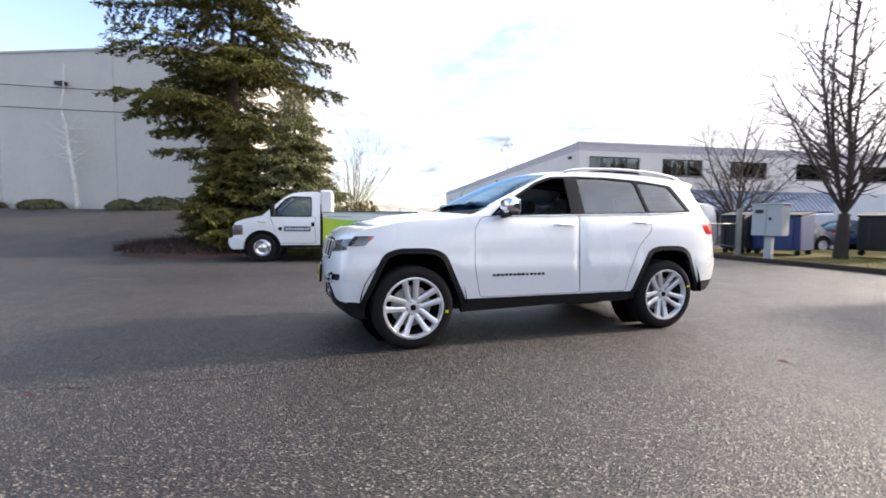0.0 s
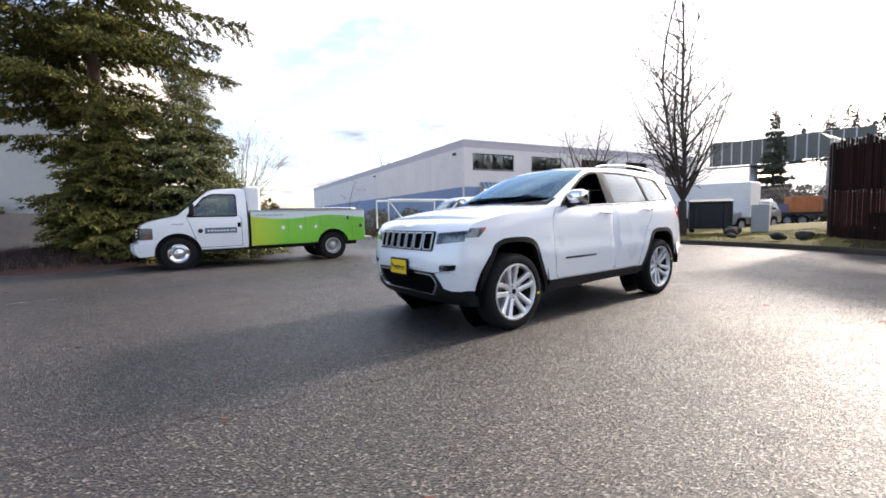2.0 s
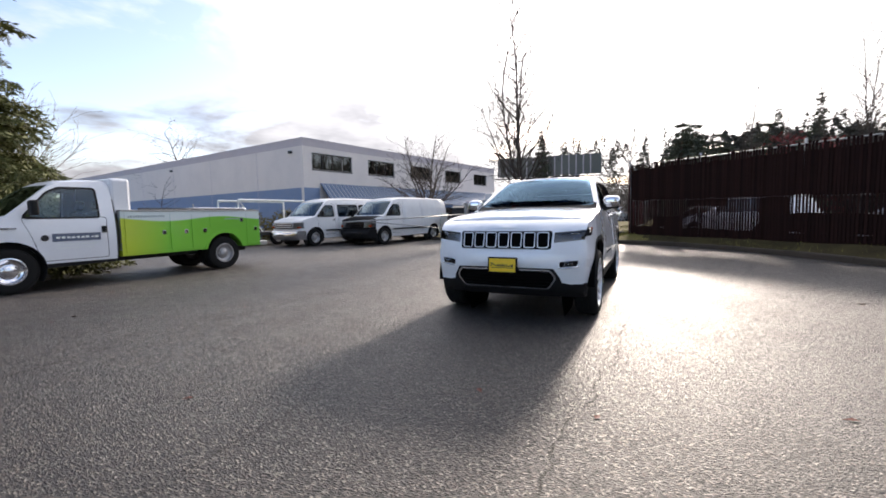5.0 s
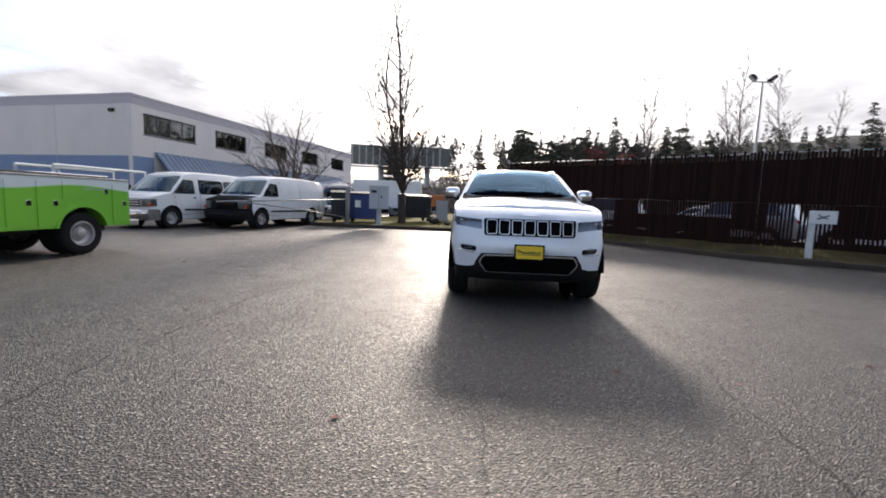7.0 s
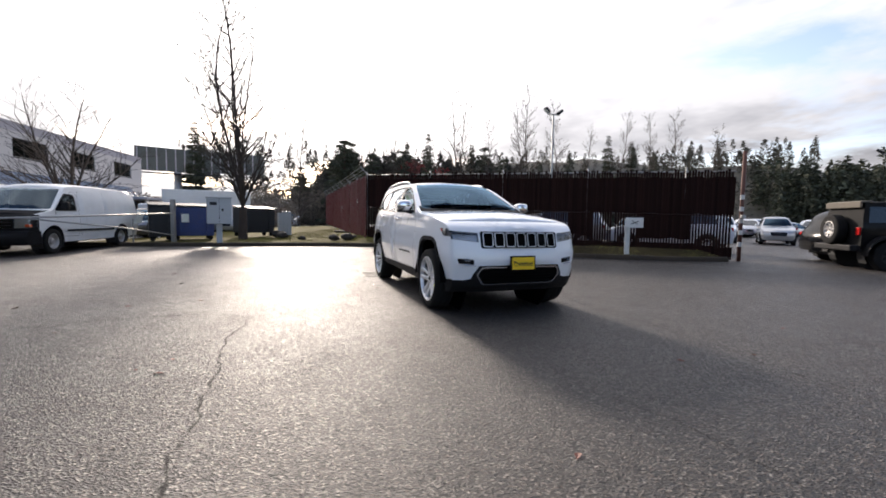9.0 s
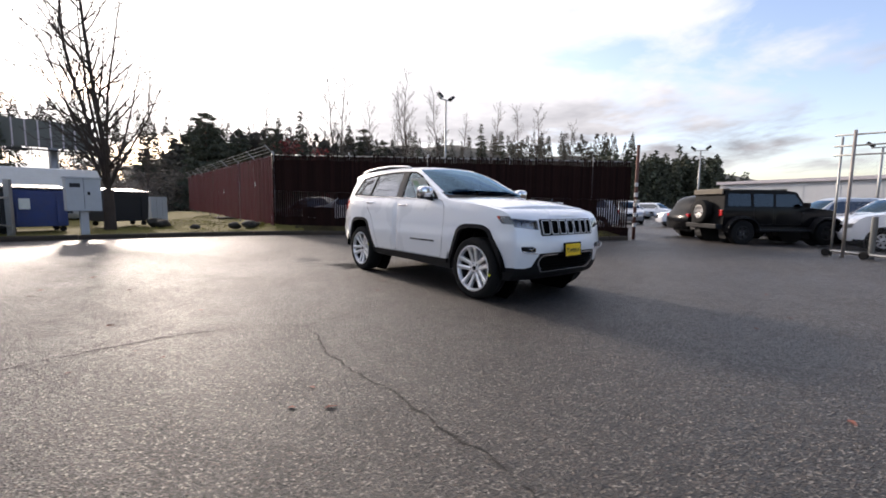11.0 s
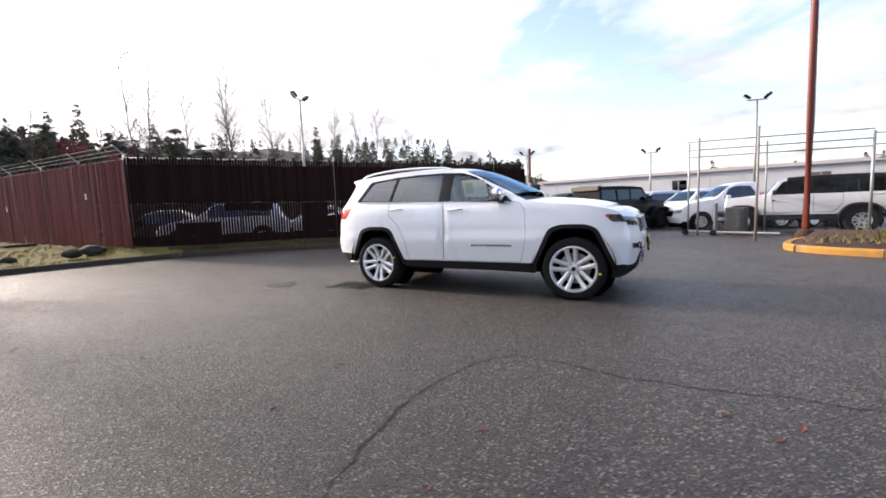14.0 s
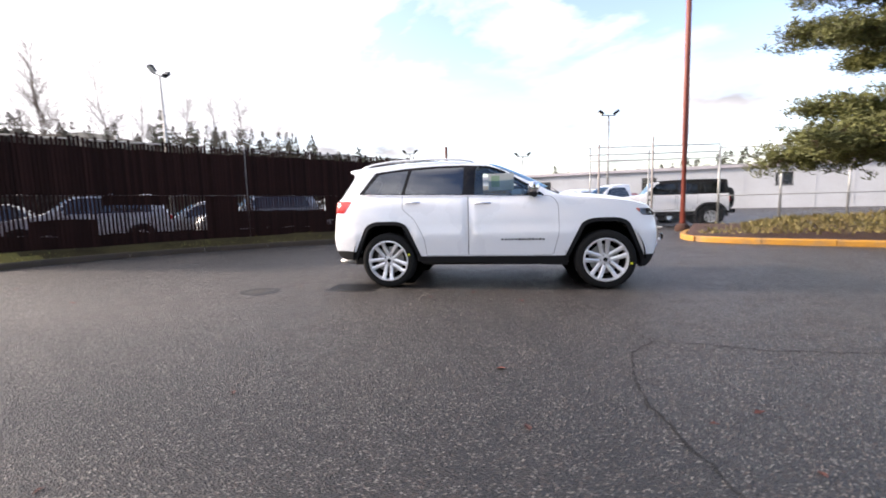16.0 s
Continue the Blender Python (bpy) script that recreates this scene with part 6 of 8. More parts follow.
        part("wrap_writing", wb, mat("faded grey print", (0.3, 0.36, 0.36), 0.6) if sg > 0 else bpy.data.materials["faded grey print"], t)
    part("bed_floor", box(bx0, bx1, -.72, .72, .80, .86), dark_metal, t)
    part("tail_panel", box(bx0 - .01, bx0 + .03, -.98, .98, .55, 1.40, .01), paint_truck, t)
    part("headboard", box(bx1 - .04, bx1, -.98, .98, .6, 1.42, .01), paint_truck, t)
    part("rear_bumper", box(-3.08, -2.86, -.98, .98, .50, .62, .02), galv, t, "steel step bumper")
    for sg in (1, -1):
        part("tail_light", box(-2.885, -2.87, sg * .72, sg * .92, .72, .90, .01), red_lens, t)
    rk = bmesh.new()
    tube([(-2.5, .9, 1.45), (-.1, .9, 1.45)], .02, 6, bm=rk)
    part("load_rail", rk, dark_metal, t)
    part("ladder", box(-2.75, -1.4, .25, .62, 1.42, 1.49, .02), alloy, t, "aluminium ladder on the bed")
    for x in (-.5, -2.2):
        part("stake", tube([(x, -.85, 1.4), (x, -.85, 1.62)], .02, 6), galv, t)
    simple_wells(t, (1.90,), .49, .98, .41)
    for sg in (1, -1):
        add_wheel(t, 1.90, sg * .83, .39, .39, .225, .24, sg, "steel", chrome)
        add_wheel(t, -1.90, sg * .84, .39, .39, .225, .24, sg, "steel", steel_wheel)
        add_wheel(t, -1.90, sg * .55, .39, .39, .225, .24, sg, "steel", steel_wheel)
    return t


h = radians(199.3)
lx, ly = -math.sin(h), math.cos(h)
tc = (np.array([-5.80, 11.74]) + np.array([-2.065, 13.05])) / 2 - .93 * np.array([lx, ly])
service_truck(pose(tc[0], tc[1], 0, 0, 0, 199.3))


def cargo_van(m, label, dark_front, windows):
    t = thing("van", label, "van", m, group="vans by the building")
    out = [(2.46, .30, .13, 0), (2.54, .42, .15, 0), (2.55, .62, .15, 0), (2.48, .69, .13, 0), (2.46, .98, .13, 0), (2.38, 1.08, .12, .0), (1.95, 1.19, .06, .03), (1.70, 1.24, .11, .02),
           (1.26, 1.64, .11, .03), (1.02, 1.86, .07, .05), (.7, 1.95, 0, .07), (-.5, 1.99, 0, .08), (-2.3, 1.98, 0, .08), (-2.72, 1.93, -.04, .06), (-2.84, 1.8, -.05, 0), (-2.90, 1.0, -.05, 0), (-2.92, .5, -.06, 0), (-2.86, .36, -.05, 0)]
    sh = Shell(out, [(.3, .92), (.7, .985), (1.0, .99), (1.25, .965), (1.6, .91), (1.9, .82), (2.05, .75)], [(2.8, .82), (2.5, .89), (2.2, .96), (1.9, .985), (-2.4, 1.0), (-2.8, .95), (-3, .93)], .09, 18, soft=.1)
    wf_ = fillet([(1.58, 1.24), (.72, 1.24), (.72, 1.68), (1.10, 1.70), (1.28, 1.56)], .05)
    regs = [(None, arch_hole(1.715, .37, .44)), (None, arch_hole(-1.715, .37, .44)), ("win", wf_), ("wframe", grown(wf_, .03))]
    door = fillet([(1.50, .48), (.60, .48), (.60, 1.74), (.75, 1.80), (1.62, 1.26)], .05)
    if windows:
        for x0, x1 in ((-.72, .45), (-1.75, -.85), (-2.68, -1.88)):
            w = fillet([(x0, 1.24), (x1, 1.24), (x1, 1.72), (x0, 1.72)], .07)
            regs += [("swin", w), ("wframe", grown(w, .03))]
    regs += [("head", [(2.28, 1.0), (2.28, .76), (2.9, .76), (2.9, 1.0)]), ("bump", [(2.1, .1), (2.9, .1), (2.9, .66), (2.2, .66)]), ("front", [(2.22, .6), (2.9, .6), (2.9, 1.12), (2.22, 1.1)]), ("door", grown(door, -.005)), ("seam", grown(door, .006)),
             ("seam", [(-.80, .48), (-.80, 1.85), (-.79, 1.85), (-.79, .48)]), ("seam", [(.45, .48), (.45, 1.85), (.46, 1.85), (.46, .48)])]
    sh.side(regs, .12)
    zf = lambda z: sh.s_at(z, 1, 0, .16)
    nose = lambda poly: [(zf(z), y / sh.yc(zf(z))) for y, z in poly]
    reg = [("grille", nose([(-.55, .74), (.55, .74), (.55, 1.0), (-.55, 1.0)]))]
    for sgn in (1, -1):
        reg.append(("head", nose([(sgn * .58, .74), (sgn * 1.2, .74), (sgn * 1.2, 1.0), (sgn * .58, 1.0)])))
    reg.append(("bump", nose([(-1.2, .1), (1.2, .1), (1.2, .66), (-1.2, .66)])))
    sx = lambda x: sh.s_at(x, 0, .12, .7)
    reg.append(("bonnet", [(sx(2.36), -.95), (sx(2.36), .95), (sx(1.78), .95), (sx(1.78), -.95)]))
    reg.append(("shield", fillet([(sx(1.68), -.92), (sx(1.68), .92), (sx(1.05), .9), (sx(1.05), -.9)], .05)))
    reg.append(("front", nose([(-1.2, .6), (1.2, .6), (1.2, 1.1), (-1.2, 1.1)])))
    sh.strip(reg, .12)
    sh.part(["front", "front_right"], vinyl_black if dark_front else paint_van, t, "nose_panel", "black nose panel" if dark_front else "", .002)
    sh.part(["body", "body_right"], paint_van, t, "body", "weathered white bodywork")
    for sd in ("", "_right"):
        d = sh.part("door" + sd, paint_van, t, "door")
        sh.part("win" + sd, glass_grey, d, "window", "", -.008)
        if windows:
            sh.part("swin" + sd, glass_grey, t, "side_window", "tinted side windows", -.008)
        sg = -1 if sd else 1
        mr = part("mirror", box(-.05, .05, -.10, .10, -.11, .11, .03), plastic, t, "black door mirror", m=pose(1.50, sg * 1.14, 1.36))
        part("mirror_arm", tube([(0, -sg * .05, -.05), (0, -sg * .22, -.07)], .025, 6), plastic, mr)
        part("rub_strip", box(-1.2, 1.2, sg * .985, sg * 1.0, .62, .68, .004), plastic, t)
        part("door_handle", box(.68, .80, sg * .985, sg * 1.005, 1.06, 1.10, .004), gloss_black, d)
    sh.part(["wframe", "wframe_right"], plastic, t, "window_seal", "", .002)
    sh.part(["seam", "seam_right"], dark_metal, t, "panel_gap", "", -.012)
    for hs in (1, -1):
        sh.part(["head", "head_right"], lens_clear, t, "headlight", "clear headlight", .004, .02, half=hs)
        sh.part(["head", "head_right"], lamp_inner, t, "headlight_housing", "", -.04, half=hs)
    sh.part(["bump", "bump_right"], plastic if dark_front else chrome, t, "front_bumper", "black front bumper" if dark_front else "dull chrome front bumper", .03, .08)
    sh.part("bonnet", vinyl_black if dark_front else paint_van, t, "bonnet", "black bonnet" if dark_front else "white bonnet", .003, .02)
    sh.part("grille", gloss_black, t, "grille", "dark grille", -.02)
    for z in (.79, .87, .95):
        part("grille_bar", box(2.57, 2.60, -.52, .52, z, z + .03, .004), plastic if dark_front else alloy, t)
    for sg in (1, -1):
        part("turn_signal", box(2.40, 2.52, sg * .80, sg * .90, .77, .84, .01), amber, t)
    sh.part("shield", glass_grey, t, "windscreen", "", -.006)
    sh.part(["body", "body_right"], cloth_dark, t, "lining", "", -.04)
    cab_interior(t, .9, .75, .9)
    part("floor", box(-2.8, 2.3, -.85, .85, .30, .48, .02), dark_metal, t)
    simple_wells(t, (1.715, -1.715), .44, .98, .38)
    for x in (1.715, -1.715):
        for sg in (1, -1):
            add_wheel(t, x, sg * .84, .36, .36, .21, .23, sg, "steel", steel_wheel)
    return t


def left_front_at(wx, wy, yaw, fx, half):
    """The pose of a vehicle whose left front wheel stands at a place."""
    a = radians(yaw)
    return pose(wx - fx * math.cos(a) + half * math.sin(a), wy - fx * math.sin(a) - half * math.cos(a), 0, 0, 0, yaw)


cargo_van(left_front_at(5.05, 17.11, 194, 1.715, .95), "white cargo van with a black bonnet and bumper", True, False)
cargo_van(left_front_at(2.68, 18.75, 195, 1.715, .95), "older white passenger van with grey side windows", False, True)


def off_roader(m, body_mat, top_mat, label, dark=True):
    t = thing("off_roader", label, "car", m)
    out = [(1.92, .60, .04, 0), (1.94, .75, .05, 0), (1.90, 1.12, .06, 0), (1.80, 1.17, .05, .02), (0.95, 1.25, .02, .03), (.80, 1.28, .04, 0), (.52, 1.64, .04, .02), (.40, 1.76, .02, .03), (-.5, 1.81, 0, .03), (-1.9, 1.79, 0, .03), (-2.02, 1.72, 0, .01), (-2.08, 1.2, 0, 0), (-2.10, .62, 0, 0)]
    sh = Shell(out, [(.5, .78), (1.15, .80), (1.26, .775), (1.78, .70)], [(2.1, .82), (1.8, .88), (1.0, .96), (.7, 1.0), (-2.2, 1.0)], .09, 14, crown=4, soft=.06)
    wins = [fillet([(.68, 1.27), (-.28, 1.27), (-.28, 1.68), (.40, 1.68)], .04), fillet([(-.36, 1.27), (-1.05, 1.27), (-1.05, 1.68), (-.36, 1.68)], .04), fillet([(-1.15, 1.27), (-1.95, 1.27), (-1.92, 1.68), (-1.15, 1.68)], .04)]
    doors = [fillet([(.62, .68), (-.28, .68), (-.28, 1.26), (.70, 1.26)], .05), fillet([(-.36, .68), (-.85, .68), (-1.05, .95), (-1.05, 1.26), (-.36, 1.26)], .05)]
    regs = [(None, arch_hole(1.475, .45, .50)), (None, arch_hole(-1.475, .45, .50))] + [("win", w) for w in wins] + [("top", [(-2.3, 1.26), (.30, 1.26), (.30, 1.9), (-2.3, 1.9)])]
    for d_ in doors:
        regs += [("door", grown(d_, -.006)), ("seam", grown(d_, .006))]
    sh.side(regs, .14)
    zf = lambda z: sh.s_at(z, 1, 0, .15)
    reg = [("slot", [(zf(.80), (y - .03) / .65), (zf(.80), (y + .03) / .65), (zf(1.05), (y + .03) / .65), (zf(1.05), (y - .03) / .65)]) for y in np.arange(-.27, .28, .09)]
    sx = lambda x: sh.s_at(x, 0, .1, .9)
    reg.append(("shield", [(sx(.78), -.92), (sx(.78), .92), (sx(.45), .92), (sx(.45), -.92)]))
    reg.append(("top", [(sx(.38), -1.1), (sx(.38), 1.1), (99, 1.1), (99, -1.1)]))
    sh.strip(reg, .16)
    sh.part(["body", "body_right"], body_mat, t, "body", "")
    sh.part(["top", "top_right"], top_mat, t, "hard_top", "boxy hard top")
    for sd in ("", "_right"):
        sh.part("door" + sd, body_mat, t, "door", "")
        sh.part("win" + sd, glass_lot, t, "window", "", -.004)
        sg = -1 if sd else 1
        mr = part("mirror", box(-.05, .05, -.09, .09, -.08, .08, .02), plastic, t, m=pose(.62, sg * .95, 1.33))
        part("mirror_arm", tube([(0, 0, -.02), (0, -sg * .2, -.04)], .02, 6), plastic, mr)
        for cx in (1.475, -1.475):
            fb_ = bmesh.new()
            pts = [(cx + .54 * math.cos(radians(a)), .47 + .50 * math.sin(radians(a))) for a in range(0, 181, 12)]
            pts = [(x, min(z, .93)) for x, z in pts]
            prev = None
            for x, z in pts:
                q = [fb_.verts.new((x, sg * y, z + dz)) for y, dz in ((.70, .02), (.97, .0), (.97, -.06), (.70, -.05))]
                if prev:
                    for k in range(4):
                        fb_.faces.new((prev[k], q[k], q[(k + 1) % 4], prev[(k + 1) % 4]))
                prev = q
            part("fender_flare", fb_, plastic, t, "black fender flare")
        part("side_step", tube([(1.0, sg * .86, .48), (-1.0, sg * .86, .48)], .04, 8), plastic, t)
        part("headlight", lathe([(.002, .02), (.08, .015), (.09, -.01)], 16), lens_clear, t, m=pose(1.97, sg * .46, .98, 0, 0, -90))
        part("tail_light", box(-2.13, -2.09, sg * .62, sg * .76, .95, 1.15, .01), red_lens, t)
        part("hinge", box(.60, .68, sg * .79, sg * .815, 1.05, 1.10), dark_metal, t)
    sh.part(["seam", "seam_right"], dark_metal, t, "panel_gap", "", -.01)
    sh.part("shield", glass_grey, t, "windscreen", "", -.004)
    sh.part("slot", dark_metal, t, "grille", "", -.02)
    part("front_bumper", box(1.95, 2.2, -.78, .78, .55, .72, .03), plastic, t)
    part("rear_bumper", box(-2.32, -2.1, -.78, .78, .52, .68, .03), plastic, t, "black rear bumper")
    part("floor", box(-2.05, 1.9, -.7, .7, .5, .66), dark_metal, t)
    sp_ = add_wheel(t, -2.28, .05, 1.08, .41, .225, .25, 1, "dark", steel_wheel)
    sp_.name = "spare_wheel"
    sp_.matrix_basis = pose(-2.26, .05, 1.08, 0, 0, 90)
    part("spare_mount", box(-2.2, -2.05, -.12, .22, .95, 1.2), dark_metal, t)
    if dark:
        # tan strip added along the top back edge; the car has no soft cover
        rc_ = bmesh.new()
        box(-2.09, -1.85, -.70, .70, 1.80, 1.845, .02, rc_)
        box(-2.13, -2.08, -.72, .72, 1.66, 1.83, .02, rc_)
        part("soft_cover", rc_, tan_strip, t, "sand-coloured strip along the top of the back")
    cab_interior(t, .0, .85, .8)
    simple_wells(t, (1.475, -1.475), .50, .78, .45)
    for x in (1.475, -1.475):
        for sg in (1, -1):
            add_wheel(t, x, sg * .80, .41, .41, .225, .26, sg, "dark", dark_metal if dark else alloy)
    return t


hard_black = mat("black textured hard top", (0.009, 0.009, 0.009), 0.75, spec=0.15, bump=0.1, bscale=200)
tan_strip = mat("sand-coloured strip", (0.15, 0.13, 0.10), 0.85, var=0.2)
off_roader(pose(5.7, -6.95, -.04, 0, 0, 259), paint_black, hard_black, "black off-road car with a spare wheel on its back")
off_roader(pose(-0.05, -7.73, -.06, 0, 0, 17), paint_white, hard_black, "white off-road car with a black hard top", False)


def parked_car(m, label, paint, kind="suv", group="parked cars"):
    """A plainer car for the rows in the yard."""
    t = thing("parked_car", label, "car", m, group)
    top = {"suv": (1.68, .30, -1.75), "sedan": (1.42, .15, -1.1), "pickup": (1.80, .35, -.65)}[kind]
    zr, xf, xr = top
    belt = zr - .62
    if kind == "sedan":
        tail = [(xr, zr - .02, 0, .04), (-1.75, belt + .10, -.06, .02), (-2.15, belt + .04, -.08, .01), (-2.28, .80, -.1, 0), (-2.25, .35, -.1, 0)]
    elif kind == "pickup":
        tail = [(xr, zr - .02, 0, .04), (-.80, 1.15, 0, 0), (-2.2, 1.13, 0, -.0), (-2.6, 1.10, -.03, 0), (-2.62, .6, -.04, 0), (-2.6, .5, 0, 0)]
    else:
        tail = [(xr, zr - .05, -.05, .05), (-2.05, belt + .1, -.1, 0), (-2.25, .85, -.12, 0), (-2.22, .40, -.1, 0)]
    out = [(2.05, .30, .2, 0), (2.12, .55, .25, 0), (2.05, .85, .2, 0), (1.80, belt - .12, .12, .02), (1.0, belt + .03, .04, .05), (.86, belt + .06, .1, .03), (xf, zr - .12, .1, .04), (xf - .35, zr, .03, .05), (-.6, zr + .01, 0, .05)] + tail
    sh = Shell(out, [(.3, .86), (.6, .91), (belt - .1, .89), (belt + .05, .85), (zr - .1, .66), (zr, .6)], [(2.2, .80), (1.8, .93), (1.2, .98), (-1.5, 1), (-2.1, .92), (-2.4, .85)], .14, 12, soft=.1)
    wx0 = {"suv": -1.75, "sedan": -1.25, "pickup": -.62}[kind]
    w = fillet([(.62, belt + .04), (wx0, belt + .06), (wx0 + .22, zr - .10), (xf - .25, zr - .10), (xf + .02, zr - .18)], .05)
    sh.side([(None, arch_hole(1.40, .35, .41)), (None, arch_hole(-1.40, .35, .41)), ("win", w), ("sill", [(-3, .1), (3, .1), (3, .36), (-3, .36)])], .2)
    sx = lambda x: sh.s_at(x, 0, .1, .6)
    zf = lambda z: sh.s_at(z, 1, 0, .14)
    reg = [("shield", [(sx(.80), -.9), (sx(.80), .9), (sx(xf - .1), .88), (sx(xf - .1), -.88)]), ("grille", [(zf(.55), -.5), (zf(.55), .5), (zf(.78), .55), (zf(.78), -.55)])]
    for sg in (1, -1):
        reg.append(("head", [(zf(.68), sg * .6), (zf(.70), sg * 1.0), (zf(.84), sg * 1.0), (zf(.82), sg * .6)]))
    sh.strip(reg, .2)
    sh.part(["body", "body_right"], paint, t, "body")
    sh.part("win", glass_dark, t, "window", "", -.004)
    sh.part("win_right", glass_dark, t, "window", "", -.004)
    sh.part("shield", glass_shield, t, "windscreen", "", -.004)
    sh.part("grille", gloss_black, t, "grille", "", .002)
    for hs in (1, -1):
        sh.part("head", lamp_inner, t, "headlight", "", .003, half=hs)
    for hs in (1, -1):
        sh.part(["sill", "sill_right"], plastic, t, "sill", "", .003, half=hs)
    part("floor", box(-2.0, 1.9, -.7, .7, .28, .6, .02), dark_metal, t)
    simple_wells(t, (1.40, -1.40), .41, .90, .35)
    part("cabin", box(-1.5, .8, -.6, .6, .6, belt), cloth_dark, t)
    for sg in (1, -1):
        part("mirror", box(.42, .56, sg * .88, sg * 1.04, belt + .04, belt + .18, .03), paint, t)
        part("tail_light", box(-2.24, -2.12, sg * .62, sg * .80, .86, 1.0, .01), red_lens, t)
        for x in (1.40, -1.40):
            add_wheel(t, x, sg * .80, .34, .34, .21, .22, sg, "cap", alloy)
    return t


silver = mat("silver car paint", (0.45, 0.46, 0.47), 0.3, metal=0.5, var=0.03, coat=0.8)
greyp = mat("dark grey car paint", (0.06, 0.065, 0.07), 0.3, metal=0.3, var=0.03, coat=0.8)
redp = mat("red car paint", (0.30, 0.015, 0.015), 0.3, var=0.03, coat=0.8)
bluep = mat("dark blue car paint", (0.015, 0.03, 0.08), 0.3, var=0.03, coat=0.8)
P = lambda x, y, yaw: pose(x, y, G(x, y), 0, 0, yaw)
masters = {
    "white suv": parked_car(P(4.71, -11.68, 62), "white sport-utility car in a yard row", paint_white, "suv"),
    "silver suv": parked_car(P(7.14, -12.28, 62), "silver sport-utility car in a yard row", silver, "suv"),
    "grey sedan": parked_car(P(9.51, -13.03, 62), "dark grey saloon car in a yard row", greyp, "sedan"),
    "red sedan": parked_car(P(2.95, -13.47, 62), "red saloon car in a yard row", redp, "sedan"),
    "white pickup": parked_car(P(2.46, -9.7, 40), "white pickup truck in a yard row", paint_white, "pickup"),
    "black suv": parked_car(P(7.96, -8.14, 255), "black sport-utility car in the yard", paint_black, "suv"),
    "silver sedan": parked_car(P(35.75, -19.32, 200), "silver saloon car in a yard row", silver, "sedan"),
    "blue sedan": parked_car(P(17.24, 22.53, 190), "dark blue saloon car by the office", bluep, "sedan"),
}
for key, x, y, yaw in (("white suv", 34.71, -21.53, 200), ("silver sedan", 33.67, -23.83, 200), ("white suv", 32.62, -26.13, 200), ("grey sedan", 38.4, -25.86, 200), ("white suv", 11.83, -13.66, 62), ("silver sedan", 14.1, -14.26, 62), ("grey sedan", 0.12, -12.3, 62),
                       ("white suv", 16.68, -15.11, 62), ("silver suv", 22.27, -14.37, 150), ("white suv", 23.83, -11.89, 150), ("silver sedan", 25.39, -9.4, 150), ("grey sedan", 26.95, -6.9, 150), ("white suv", 17.89, -19.35, 150),
                       ("white suv", 14.52, 6.68, 68), ("silver suv", 13.13, 1.58, 68), ("grey sedan", 16.92, 8.82, 68), ("white suv", 11.78, -2.72, 68), ("silver sedan", 16.16, 2.47, 68), ("blue sedan", 19.8, 24.48, 10),
                       ("silver suv", 20.31, 20.25, 190), ("white suv", 37.66, 24.26, 200), ("silver sedan", 41.11, 25.64, 200), ("grey sedan", 13, 20.4, 195), ("red sedan", 29.63, -19.87, 150), ("white suv", 32.24, -16.31, 150), ("silver suv", 34.84, -11.86, 150),
                       ("grey sedan", 39.25, -20.57, 150), ("silver sedan", 36.65, -25.01, 150)):
    copy_thing(masters[key], P(x, y, yaw))


def box_truck(m):
    t = thing("box_truck", "white box truck parked beyond the planting", "truck", m)
    part("cargo_box", box(-3.0, 1.2, -1.15, 1.15, .85, 3.1, .04), paint_van, t, "white cargo box")
    cb = bmesh.new()
    box(1.3, 2.9, -.95, .95, .5, 1.35, .10, cb)
    box(1.3, 2.3, -.9, .9, 1.25, 2.1, .15, cb)
    part("cab", cb, paint_van, t)
    part("windscreen", box(2.20, 2.32, -.78, .78, 1.38, 1.95, .02), glass_dark, t)
    part("grille", box(2.88, 2.92, -.6, .6, .7, 1.1, .01), gloss_black, t)
    part("bumper", box(2.85, 3.0, -.95, .95, .45, .62, .03), chrome, t)
    part("chassis", box(-3, 2.4, -.4, .4, .5, .85), dark_metal, t)
    for x in (2.1, -1.9):
        for sg in (1, -1):
            add_wheel(t, x, sg * .88, .4, .4, .23, .24, sg, "steel", steel_wheel)
    return t


lorry = box_truck(pose(18.6, 22.2, 0, 0, 0, 118))
lorry.scale = (1.1, .85, .85)


def load_trailer(m):
    t = thing("trailer", "dark flat trailer carrying a worn orange steel bin", "trailer", m)
    part("deck", box(-2.6, 1.6, -.9, .9, .72, .90, .02), dark_metal, t)
    part("drawbar", tube([(-2.6, 0, .78), (-3.9, 0, .62)], .05, 8), dark_metal, t)
    part("side_board", box(-2.6, -.3, -.92, -.88, .90, 1.45, .01), mat("faded violet-grey board", (0.16, 0.14, 0.20), 0.7, var=0.2), t, "faded violet-grey side board")
    part("steel_bin", box(-.1, 1.55, -.85, .85, .90, 1.95, .03), mat("worn orange paint", (0.50, 0.17, 0.05), 0.65, var=0.2, dirt=((0.25, 0.12, 0.06), 0.5, 2)), t, "worn orange steel bin")
    for x in (.05, .7, 1.35):
        part("bin_rib", box(x, x + .07, -.90, -.85, .92, 1.93, .01), bpy.data.materials["worn orange paint"], t)
    for x in (-.35, .45):
        for sg in (1, -1):
            add_wheel(t, x, sg * .98, .36, .36, .2, .2, sg, "steel", steel_wheel)
    return t


load_trailer(pose(28.0, 23.6, 0, 0, 0, -38))
